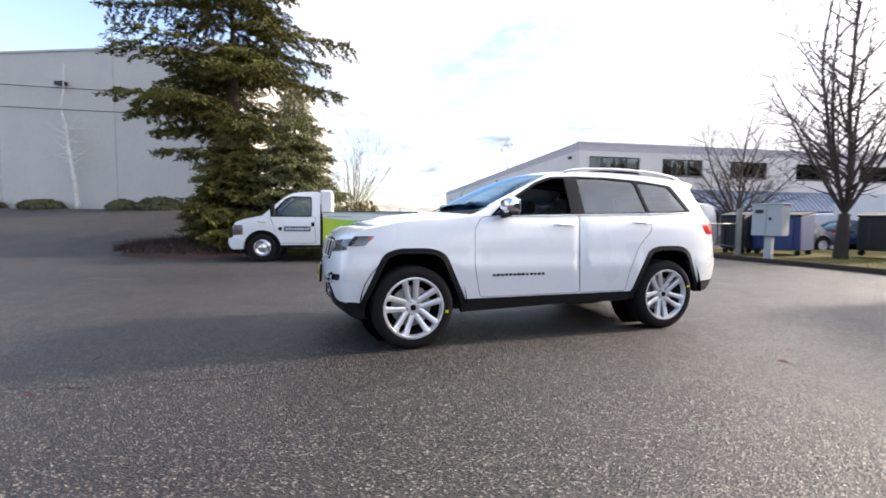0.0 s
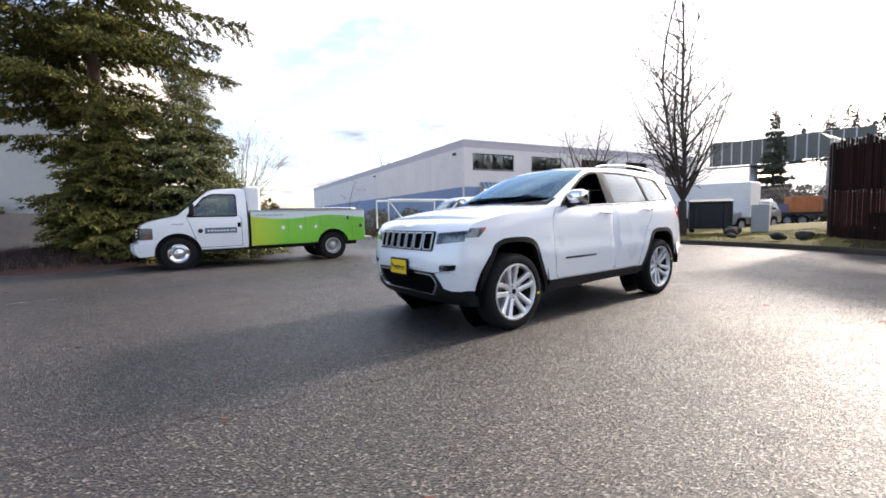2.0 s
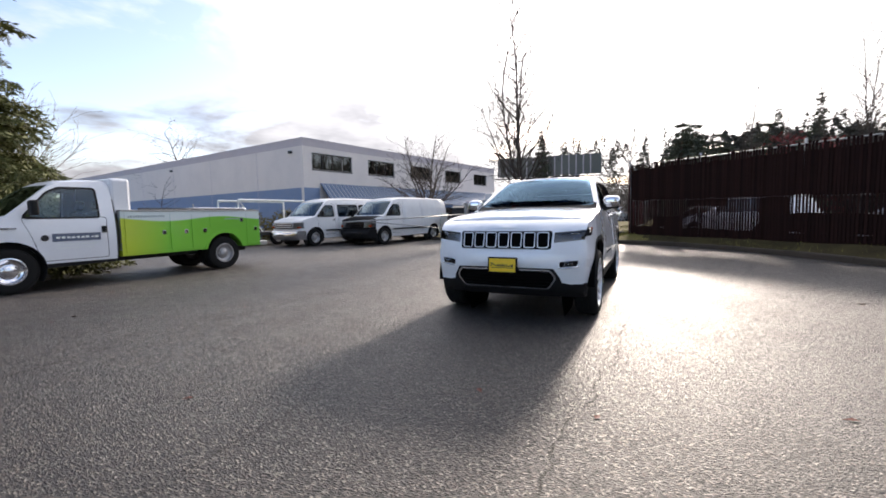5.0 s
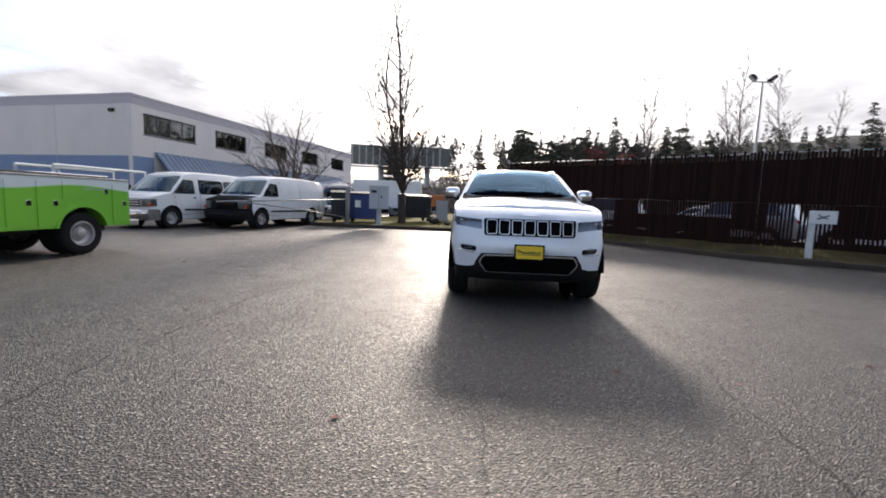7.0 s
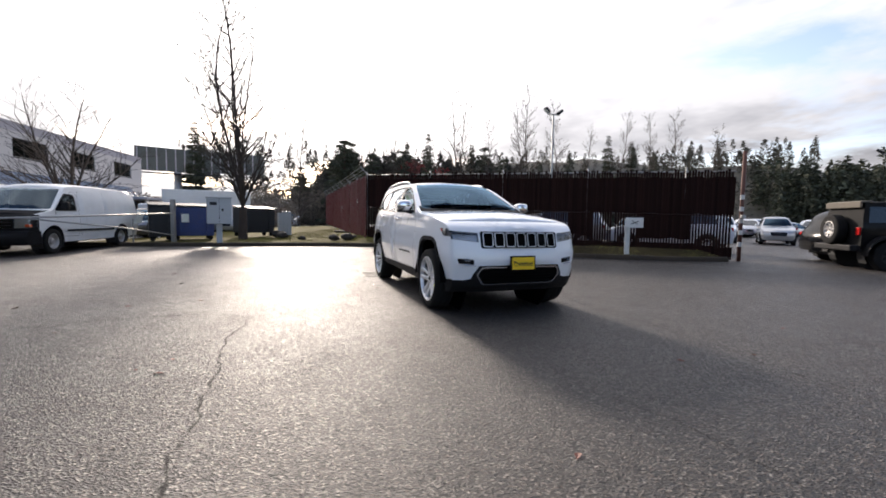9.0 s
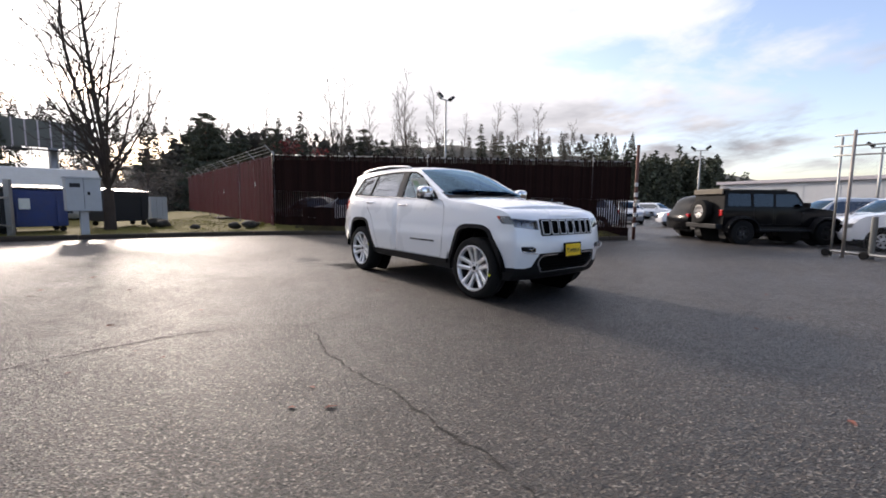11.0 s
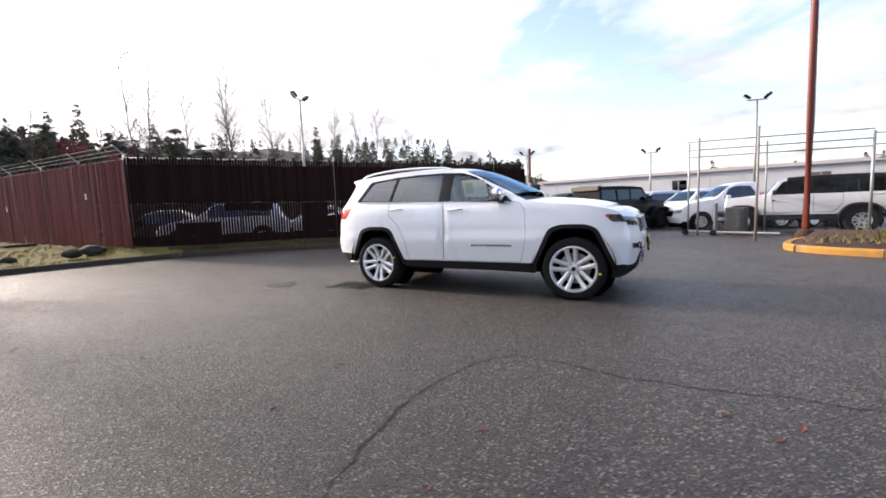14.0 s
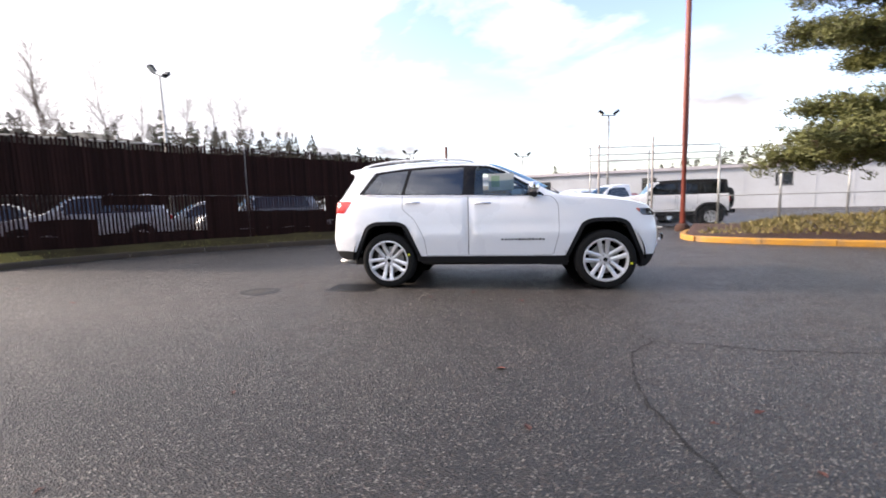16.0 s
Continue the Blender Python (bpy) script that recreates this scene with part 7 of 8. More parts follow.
# plants
bark_grey = mat("grey-brown bark", (0.085, 0.065, 0.05), 0.9, var=0.3, scale=4, bump=0.6, bscale=25)
bark_dark = mat("dark wet bark", (0.045, 0.033, 0.026), 0.9, var=0.3, scale=4, bump=0.6, bscale=25)
bark_birch = mat("white birch bark", (0.78, 0.75, 0.70), 0.8, var=0.1, scale=2, bump=0.3, dirt=((0.10, 0.085, 0.075), 0.6, 5.0))
bark_fir = mat("brown conifer bark", (0.10, 0.065, 0.045), 0.95, var=0.35, bump=0.8, bscale=18)
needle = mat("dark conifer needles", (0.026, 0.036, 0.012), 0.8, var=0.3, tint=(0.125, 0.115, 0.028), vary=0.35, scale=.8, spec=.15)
needle_pine = mat("olive pine needles", (0.055, 0.070, 0.020), 0.7, var=0.3, tint=(0.13, 0.13, 0.035), vary=0.4, scale=.5)
# distance haze is put into the paler, greyer colour of these needles
needle_far_haze = mat("far conifer needles greyed for haze", (0.045, 0.052, 0.034), 0.9, var=0.3, tint=(0.075, 0.080, 0.048), vary=0.4, scale=.3)
hedge_mat = mat("clipped hedge leaves", (0.050, 0.060, 0.020), 0.7, var=0.3, tint=(0.10, 0.10, 0.035), vary=0.4)


def tubes(segs, n=5):
    """Many tapered bars as one mesh: (p0, p1, r0, r1)."""
    vs, fs = [], []
    for p0, p1, r0, r1 in segs:
        d = p1 - p0
        if d.length < 1e-6:
            continue
        d = d.normalized()
        u = d.cross(Vector((0.31, 0.17, 0.93)))
        u = u.normalized() if u.length > 1e-3 else Vector((1, 0, 0))
        w = d.cross(u)
        i = len(vs)
        k = n if r0 > .02 else 3
        for p, r in ((p0, r0), (p1, r1)):
            for j in range(k):
                a = 2 * math.pi * j / k
                vs.append(p + (u * math.cos(a) + w * math.sin(a)) * r)
        for j in range(k):
            fs.append((i + j, i + (j + 1) % k, i + k + (j + 1) % k, i + k + j))
    return vs, fs


def grow(rnd, p, d, length, r, depth, segs, up, wiggle, child, spread, ratio=(.26, .5), fine=.005):
    """A limb of a bare tree with its side shoots."""
    n = max(3, int(length / .35)) if depth > 1 else 3
    step = length / n
    for k in range(n):
        r1 = r * (1 - .75 * (k + 1) / n) if depth < 4 else r * (1 - .8 * (k + 1) / n)
        r0 = r * (1 - .75 * k / n) if depth < 4 else r * (1 - .8 * k / n)
        d = (d + Vector((rnd.gauss(0, wiggle), rnd.gauss(0, wiggle), rnd.gauss(0, wiggle) + up))).normalized()
        q = p + d * step
        segs.append((p, q, max(r0, fine), max(r1, fine * .8)))
        if depth > 0 and k >= (1 if depth < 4 else 2):
            for _ in range(child(depth, k / n, rnd)):
                ax = Vector((rnd.gauss(0, 1), rnd.gauss(0, 1), rnd.gauss(0, .4)))
                side = ax - d * ax.dot(d)
                if side.length > .1:
                    nd = (d * math.cos(spread) + side.normalized() * math.sin(spread)).normalized()
                    grow(rnd, q, nd, length * rnd.uniform(*ratio) * (1.15 - .6 * k / n), max(r1 * .55, fine * 1.3), depth - 1, segs, up, wiggle * 1.2, child, spread, (max(ratio[0], .3), max(ratio[1], .5)), fine)
        p = q


def bare_tree(m, label, height, r, seed, depth=4, spread=1.0, up=.02, dens=1.0, bark=None, wiggle=.06, kind="", name="bare_tree", ratio=(.26, .5), fine=.008):
    rnd = random.Random(seed)
    segs = []
    child = lambda dp, t, q: (1 if q.random() < dens * (.75 if dp < 4 else .95) else 0) + (1 if dp >= 4 and q.random() < dens * .5 else 0)
    grow(rnd, Vector((0, 0, -.1)), Vector((0, 0, 1)), height, r, depth, segs, up, wiggle, child, spread, ratio, fine)
    n0 = max(3, int(height / .35))
    main = []
    p = segs[0][0]
    for s in segs:
        if (s[0] - p).length < 1e-6 and len(main) < n0 and s[2] > r * .15:
            main.append(s)
            p = s[1]
    trunk = main
    ids = {id(s) for s in main}
    twig = [s for s in segs if id(s) not in ids]
    t = thing(name, label, "tree", m, kind=kind)
    for nm, sg in (("trunk", trunk), ("branches", twig)):
        v, f = tubes(sg, 7 if nm == "trunk" else 4)
        part("trunk" if nm == "trunk" else "crown", mesh(nm, v, f, bark or bark_grey, True), bark, t, "bare winter twigs" if nm == "branches" else "")
    return t


def forked_tree(m, label, stems, seed, bark, dens=.8, up=.045, ratio=(.10, .24), spread=1.05, fine=.008):
    """A short trunk that parts into upright stems."""
    rnd = random.Random(seed)
    segs = []
    base = Vector((0, 0, -.1))
    fork = Vector((0.05, 0, 1.35))
    segs.append((base, fork * .5, .20, .17))
    segs.append((fork * .5, fork, .17, .15))
    trunk = list(segs)
    child = lambda dp, t, q: int(dens * (.55 if dp < 3 else 1.2) + q.random())
    for dx, dy, L, r in stems:
        grow(rnd, fork, Vector((dx, dy, 1)).normalized(), L, r, 3, segs, up, .04, child, spread, ratio, fine)
    t = thing("bare_tree", label, "tree", m)
    v, f = tubes(trunk, 10)
    part("trunk", mesh("trunk", v, f, bark, True), bark, t)
    v, f = tubes(segs[2:], 6)
    part("crown", mesh("crown", v, f, bark, True), bark, t, "bare upright limbs and twigs")
    return t


def conifer_parts(h, r, levels, per, seed, z0=.8, twigs=9, leaves=12, size=.17, droop=.5, shape=.85, rag=.3, fat=1.0, prof=None):
    """Limb bars and needle faces of a conifer."""
    rnd = np.random.RandomState(seed)
    segs, V, F = [], [], []
    for lv in range(levels):
        t = (lv + rnd.uniform(0, .8)) / levels
        z = z0 + (h - z0) * t
        R0 = r * (1 - t) ** shape + .12 if prof is None else float(np.interp(t, *prof))
        for k in range(per):
            a = 2 * math.pi * (k + rnd.uniform(0, 1)) / per
            R = R0 * rnd.uniform(1 - rag, 1.1)
            ca, sa = math.cos(a), math.sin(a)
            zz = z + rnd.uniform(-.2, .2)
            n = 5
            pts = [Vector((ca * R * q, sa * R * q, zz + R * (.16 * q - droop * q * q * .6 + .25 * max(q - .62, 0)))) for q in np.linspace(0, 1, n + 1)]
            for i in range(n):
                segs.append((pts[i], pts[i + 1], max(.045 * R / 4 * (1 - i / n), .008), max(.045 * R / 4 * (1 - (i + 1) / n), .006)))
            nt_ = max(3, int(twigs * R / r + 2))
            for j in range(nt_):
                q = .12 + .88 * (j + rnd.rand()) / nt_
                i = min(int(q * n), n - 1)
                p = pts[i].lerp(pts[i + 1], q * n - i)
                for s in (-1, 1):
                    ln = (R * .30 * (1.05 - .6 * q) + .18) * rnd.uniform(.7, 1.2)
                    d = np.array([ca * .55 - sa * s * .85, sa * .55 + ca * s * .85, -.30 - .3 * rnd.rand()])
                    d /= np.linalg.norm(d)
                    m_ = max(4, int(leaves * ln / .8))
                    tt = (np.arange(m_) + rnd.rand(m_)) / m_
                    base = np.array(p)[None] + d[None] * (tt * ln)[:, None] + rnd.normal(0, .03, (m_, 3))
                    dirs = d[None] * .8 + rnd.normal(0, .42, (m_, 3)) + np.array([0, 0, -.12])
                    dirs /= np.linalg.norm(dirs, axis=1)[:, None]
                    side = np.cross(dirs, rnd.normal(0, 1, (m_, 3)))
                    side /= np.maximum(np.linalg.norm(side, axis=1), 1e-6)[:, None]
                    L = (size * min(1, .35 + 1.2 * R / r) * rnd.uniform(.7, 1.3, m_))[:, None]
                    w = L * .20 * fat
                    i0 = sum(len(x) for x in V)
                    quad = np.stack([base, base + dirs * L * .45 + side * w, base + dirs * L, base + dirs * L * .45 - side * w], 1).reshape(-1, 3)
                    V.append(quad)
                    F.append(np.arange(len(quad)).reshape(-1, 4))
    off = 0
    FF = []
    for v, f in zip(V, F):
        FF.append(f + off)
        off += len(v)
    return segs, np.concatenate(V), np.concatenate(FF)


def conifer(m, label, h, r, levels, per, seed, leaf, trunk_r=.2, name="conifer", **kw):
    segs, V, F = conifer_parts(h, r, levels, per, seed, **kw)
    t = thing(name, label, "tree", m)
    part("trunk", tube([(0, 0, -.2), (.03, .02, h * .3), (0, 0, h * .65), (.02, 0, h)], trunk_r, 10, r1=.02), bark_fir, t, smooth=True)
    v, f = tubes(segs, 5)
    tagged(part("branchwork", mesh("branchwork", v, f, bark_fir), bark_fir, t), kind="stuff")
    me = bpy.data.meshes.new("needles")
    me.from_pydata(V.tolist(), [], F.tolist())
    me.materials.append(leaf)
    part("crown", me, leaf, t, "drooping sprays of dark green needles")
    return t


# big fir beside the service truck, with a lighter small one in front of its foot
conifer(pose(-9.7, 16.9, 0), "large ragged green fir beside the service truck", 18.0, 5.2, 25, 7, 21, needle, .30, z0=1.0, twigs=19, leaves=46, size=.16, droop=.58, rag=.62, fat=.85,
        prof=((0, .12, .25, .36, .5, .7, 1), (1.9, 2.6, 3.7, 4.4, 4.2, 2.8, .2)))
conifer(pose(-6.64, 15.78, 0), "smaller olive conifer at the foot of the fir", 6.4, 2.3, 25, 9, 22, needle_pine, .12, z0=.2, twigs=13, leaves=44, size=.14, droop=.45, rag=.35, fat=.7)
conifer(pose(-8.43, 14.76, 0.3), "low dark conifer on the mulch bed", 4.6, 1.7, 22, 9, 23, needle, .10, z0=.1, twigs=13, leaves=44, size=.14, droop=.5, rag=.3, fat=.7)

# mulch bed under the fir
mv, mf = [], []
for j in range(9):
    for i in range(28):
        a = 2 * math.pi * i / 28
        q = j / 8
        x, y = -9.0 + math.cos(a) * 2.9 * q - .3 * q * (math.sin(a) < 0), 15.3 + math.sin(a) * 3.3 * q
        mv.append((x, y, G(x, y) + .55 * (1 - q ** 1.6) + .03 * noise.noise((x * 2, y * 2, 0)) - .02))
for j in range(8):
    for i in range(28):
        mf.append((j * 28 + i, j * 28 + (i + 1) % 28, (j + 1) * 28 + (i + 1) % 28, (j + 1) * 28 + i))
tagged(new("mulch_bed", mesh("mulch", mv, mf, mulch_mat, True)), "mound of dark red-brown bark mulch under the fir", "mulch bed", kind="structure")
red_twig = mat("dark red twigs", (0.022, 0.010, 0.008), 0.85, vary=.4)
rr = random.Random(9)
tw = []
for _ in range(2600):
    a, q = rr.uniform(0, 6.28), rr.random() ** .5
    x, y = -9.6 + 2.3 * q * math.cos(a), 13.9 + 1.7 * q * math.sin(a)
    tw.append((x, y, G(x, y) + .1 + .32 * (1 - q)))
blades("low_shrub", tw, "low dark red twiggy shrub on mulch", red_twig, (.15, .38), .010, .7, 3)


def leafy(name, m, label, rx, ry, rz, n, material, seed, size=.09, category="hedge"):
    """A rounded shrub of many small leaves over a dark twig core."""
    rnd = np.random.RandomState(seed)
    d = rnd.normal(0, 1, (n, 3))
    d /= np.linalg.norm(d, axis=1)[:, None]
    d[:, 2] = np.abs(d[:, 2])
    k = rnd.uniform(.72, 1.04, n)[:, None]
    lump = np.array([1 + .16 * noise.noise((float(x) * 2.3 + seed, float(y) * 2.3, float(z) * 2.3)) for x, y, z in d])[:, None]
    p = d * k * lump * np.array([rx, ry, rz])
    u = rnd.normal(0, 1, (n, 3))
    u /= np.linalg.norm(u, axis=1)[:, None]
    w = np.cross(u, d)
    w /= np.maximum(np.linalg.norm(w, axis=1), 1e-6)[:, None]
    L = size * rnd.uniform(.6, 1.3, n)[:, None]
    V = np.stack([p - u * L, p + w * L * .5, p + u * L, p - w * L * .5], 1).reshape(-1, 3)
    t = thing(name, label, category, m)
    me = bpy.data.meshes.new("leaves")
    me.from_pydata(V.tolist(), [], np.arange(len(V)).reshape(-1, 4).tolist())
    me.materials.append(material)
    part("leaves", me, material, t)
    segs = []
    q = random.Random(seed)
    for _ in range(40):
        a, e = q.uniform(0, 6.28), q.uniform(.2, 1.5)
        segs.append((Vector((0, 0, -.1)), Vector((rx * .8 * math.cos(a) * math.cos(e), ry * .8 * math.sin(a) * math.cos(e), rz * .8 * math.sin(e))), .02, .006))
    v, f = tubes(segs, 4)
    part("stems", mesh("stems", v, f, bark_dark), bark_dark, t)
    return t


for k, (x, rx, rz) in enumerate(((-25.5, 1.4, .62), (-20.3, .8, .6), (-18.0, 1.6, .75), (-29.4, 1.2, .6))):
    leafy("hedge", pose(x, 22.9, G(x, 22.9) - .05), "rounded green hedge shrub along the warehouse wall", rx, .8, rz, 2600, hedge_mat, 31 + k)
# thin dead birch by the warehouse
bt = thing("birch", "pale peeling birch stem with few twigs", "tree", pose(-23.3, 23.0, G(-23.3, 23.0)))
bl = smooth_line([(0, 0, -.1), (-.12, 0, 1.6), (-.38, 0, 3.2), (-.62, .1, 4.6), (-.95, .1, 5.9), (-.75, .1, 6.6), (-.62, .1, 8.3)], .3)
part("trunk", tube([tuple(p) for p in bl], .12, 9, r1=.015), bark_birch, bt, smooth=True)
sgs = []
rq = random.Random(5)
for k in range(60):
    z = rq.uniform(2.4, 4.8)
    i = int(np.argmin(abs(bl[:, 2] - z)))
    p = Vector(bl[i])
    d = Vector((rq.uniform(-1, 1.3), rq.uniform(-.5, .5), rq.uniform(-.15, .7)))
    L = rq.uniform(.4, 1.5)
    sgs.append((p, p + d * L * .5, .022, .012))
    sgs.append((p + d * L * .5, p + d * L + Vector((0, 0, rq.uniform(-.2, .2))), .012, .004))
v, f = tubes(sgs, 4)
part("twigs", mesh("twigs", v, f, bark_birch), bark_birch, bt)

# trees on the planted strip
forked_tree(pose(11.75, 15.25, .2, 0, 0, 10), "tall bare forked street tree with upright limbs", [(.10, -.04, 10.8, .085), (-.15, .08, 9.4, .07), (.30, .15, 7.4, .06), (-.33, -.1, 6.8, .055), (.5, -.3, 5.2, .05), (-.55, .25, 5.0, .05), (.1, .5, 4.6, .045), (-.1, -.5, 4.4, .045), (.8, .1, 3.8, .042), (-.85, -.2, 3.6, .042)], 14, bark_dark, 1.35, .05, (.13, .30), .85, .011)
forked_tree(pose(14.13, 25.59, 0), "bare rounded street tree before the office", [(.05, .02, 5.6, .085), (.45, .2, 5.4, .075), (-.45, .1, 5.4, .075), (.1, .55, 5.2, .07), (-.1, -.55, 5.2, .07), (.95, .4, 4.8, .06), (-.95, -.3, 4.8, .06), (-.7, .9, 4.6, .055), (.8, -.9, 4.6, .055), (1.9, .2, 4.2, .05), (-1.9, .3, 4.2, .05), (.3, 1.9, 3.8, .05), (-.2, -1.9, 3.8, .05)], 19, bark_grey, 1.15, .012, (.24, .42), .75, .009)
rs_ = random.Random(6)
forked_tree(pose(-7.2, 24.2, 0), "spreading bare brown shrub behind the service truck", [(rs_.uniform(-1.3, 1.3), rs_.uniform(-.8, .8), rs_.uniform(2.7, 4.5), .026) for _ in range(26)], 44, mat("warm brown twigs", (0.16, 0.11, 0.075), 0.9, var=0.3), .9, .0, (.3, .5), .5, .006)
bare_tree(pose(-1.67, 29.28, 0), "bare pale deciduous tree behind the truck", 3.2, .06, 42, 4, 1.0, .02, .85, bark_grey, .09)
leafy("shrub", pose(-5.41, 20.03, 0), "brown wintry shrub behind the service truck", 1.6, 1.3, 2.0, 2600, cover_mat, 51, .12, "shrub")
for k, (x, y) in enumerate(((0.14, 26.66), (2.1, 26.33), (-2.16, 26.96), (4.14, 25.98))):
    leafy("shrub", pose(x, y, 0), "bare brown shrub beside the office wall", 1.3, 1.0, 1.7, 1100, cover_mat, 61 + k, .10, "shrub")
bare_tree(pose(2.99, 52.63, 0), "hazy bare tree above the office roof", 10.5, .16, 43, 4, 1.0, .02, .9, bark_grey, .08)
conifer(pose(47.77, 41.08, 0), "slim conical evergreen before the billboards", 13.4, 2.0, 26, 6, 25, needle_far_haze, .2, leaves=18, size=.34, droop=.3, rag=.3, fat=1.0)

# pine over the planted island
def pine(m):
    rnd = np.random.RandomState(77)
    t = thing("pine", "leaning pine with layered olive-green boughs", "tree", m)
    tr = smooth_line([(0, 0, -.2), (.05, 0, .8), (.02, .05, 2.0), (-.15, .1, 4.0), (-.1, .1, 6.5), (-.2, 0, 8.5)], .3)
    part("trunk", tube([tuple(p) for p in tr], .27, 12, r1=.06), bark_fir, t, smooth=True)
    segs, V = [], []
    limbs = [(1.9, 178, 3.4, .10), (2.3, 160, 2.8, .2), (2.2, 205, 2.9, .12), (2.5, 20, 3.2, .1), (2.6, 330, 2.8, .1), (2.7, 100, 2.6, .15), (2.6, 270, 2.6, .15), (3.0, 185, 2.6, .2), (3.2, 60, 2.5, .15), (4.0, 172, 1.7, .25),
             (4.2, 200, 2.2, .4), (4.5, 165, 2.9, .35), (4.6, 20, 2.6, .25), (4.9, 300, 2.4, .3), (5.2, 185, 2.7, .45), (5.6, 100, 2.2, .3), (6.0, 170, 2.3, .4), (6.3, 340, 2.2, .3), (6.8, 200, 1.9, .4), (7.3, 90, 1.6, .5), (7.8, 250, 1.3, .5), (8.2, 170, 1.0, .6), (8.4, 20, .9, .8)]
    for z, az, R, rise in limbs:
        i = int(np.argmin(abs(tr[:, 2] - z)))
        p0 = Vector(tr[i])
        a = radians(az)
        n = 6
        pts = [p0 + Vector((math.cos(a) * R * q, math.sin(a) * R * q, R * (rise * q - .12 * q * q) + .06 * rnd.randn() * (q > 0))) for q in np.linspace(0, 1, n + 1)]
        for k in range(n):
            segs.append((pts[k], pts[k + 1], .06 * (1 - k / n) + .012, .06 * (1 - (k + 1) / n) + .01))
        for _ in range(int(95 * R)):
            q = rnd.uniform(.22, 1.0)
            k = min(int(q * n), n - 1)
            p = pts[k].lerp(pts[k + 1], q * n - k)
            off = Vector((rnd.normal(0, .30), rnd.normal(0, .30), rnd.normal(.0, .16))) * (1.3 - .5 * q) * (R / 2.6)
            c = p + off
            segs.append((p, c, .012, .006))
            m_ = 34
            d = rnd.normal(0, 1, (m_, 3))
            d[:, 2] = d[:, 2] * .5 + .35
            d /= np.linalg.norm(d, axis=1)[:, None]
            side = np.cross(d, rnd.normal(0, 1, (m_, 3)))
            side /= np.maximum(np.linalg.norm(side, axis=1), 1e-6)[:, None]
            base = np.array(c)[None] + rnd.normal(0, .06, (m_, 3))
            L = rnd.uniform(.09, .17, m_)[:, None]
            V.append(np.stack([base, base + d * L * .5 + side * L * .11, base + d * L, base + d * L * .5 - side * L * .11], 1).reshape(-1, 3))
    V = np.concatenate(V)
    v, f = tubes(segs, 5)
    tagged(part("branchwork", mesh("branchwork", v, f, bark_fir), bark_fir, t), kind="stuff")
    me = bpy.data.meshes.new("needles")
    me.from_pydata(V.tolist(), [], np.arange(len(V)).reshape(-1, 4).tolist())
    me.materials.append(needle_pine)
    part("crown", me, needle_pine, t, "layered tufts of olive needles")
    return t


pine(pose(-6.5, -3.2, .15, 0, 0, 180))

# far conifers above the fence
fm = [conifer(pose(59.42, 5, 0), "dark conifer standing beyond the yard", 12.6, 2.2, 26, 6, 71, needle_far_haze, .2, leaves=16, size=.36, droop=.5, rag=.5, fat=1.0, twigs=7),
      conifer(pose(56.31, -14.44, 0), "dark conifer standing beyond the yard", 13.4, 2.3, 26, 6, 72, needle_far_haze, .2, leaves=16, size=.36, droop=.6, rag=.55, fat=1.0, twigs=7),
      conifer(pose(56.56, 24.36, 0), "broad dark conifer standing beyond the yard", 12.4, 3.4, 20, 7, 73, needle_far_haze, .3, leaves=16, size=.38, droop=.3, rag=.5, fat=1.1, twigs=7, shape=.6)]
for o in fm:
    tagged(o, group="conifers beyond the yard")
for k, x, y, s in ((2, 43.8, 20.1, .86), (2, 44.6, 18.2, .62), (2, 49.8, 14.4, .84), (1, 62, 11.9, 1.1), (2, 54.8, 3.2, .95), (0, 53.1, 14.0, .95), (2, 51.5, 21.6, .95), (0, 58.59, 15.79, 0.85), (1, 59.12, 11.5, 0.87), (2, 59.16, -0.1, 0.87), (0, 58.55, -5.22, 0.78), (1, 57.73, -9.2, 0.81), (0, 55.29, -17.28, 0.97), (1, 54.27, -20.03, 0.8), (0, 53.58, -21.63, 0.78), (2, 52.55, -23.76, 0.7),
                   (2, 54.77, 29.68, 0.7), (2, 46.46, 20.65, 0.78), (2, 47.15, 17.51, 0.77), (0, 47.67, 13.56, 0.68), (2, 47.82, 10.67, 0.7), (1, 57.5, -11.85, 0.74), (0, 51.08, -26.07, 0.65), (2, 60.42, 19.43, 0.83), (1, 59.8, 8, 0.78), (2, 62.61, -3.38, 0.83)):
    c = copy_thing(fm[k], pose(x, y, 0, 0, 0, k * 50 + x * 20))
    c.scale = (s, s, s)

# bare tall alders beyond
al = [bare_tree(pose(55.04, 6.76, 0), "thin tall bare alder beyond the yard", 18.7, .13, 81, 3, .65, .04, 1.5, bark_grey, .025, name="alder", ratio=(.09, .20), fine=.018),
      bare_tree(pose(54.5, -2.56, 0), "thin tall bare alder beyond the yard", 19.1, .14, 82, 3, .65, .04, 1.7, bark_grey, .03, name="alder", ratio=(.09, .22), fine=.018)]
for o in al:
    tagged(o, group="bare alders")
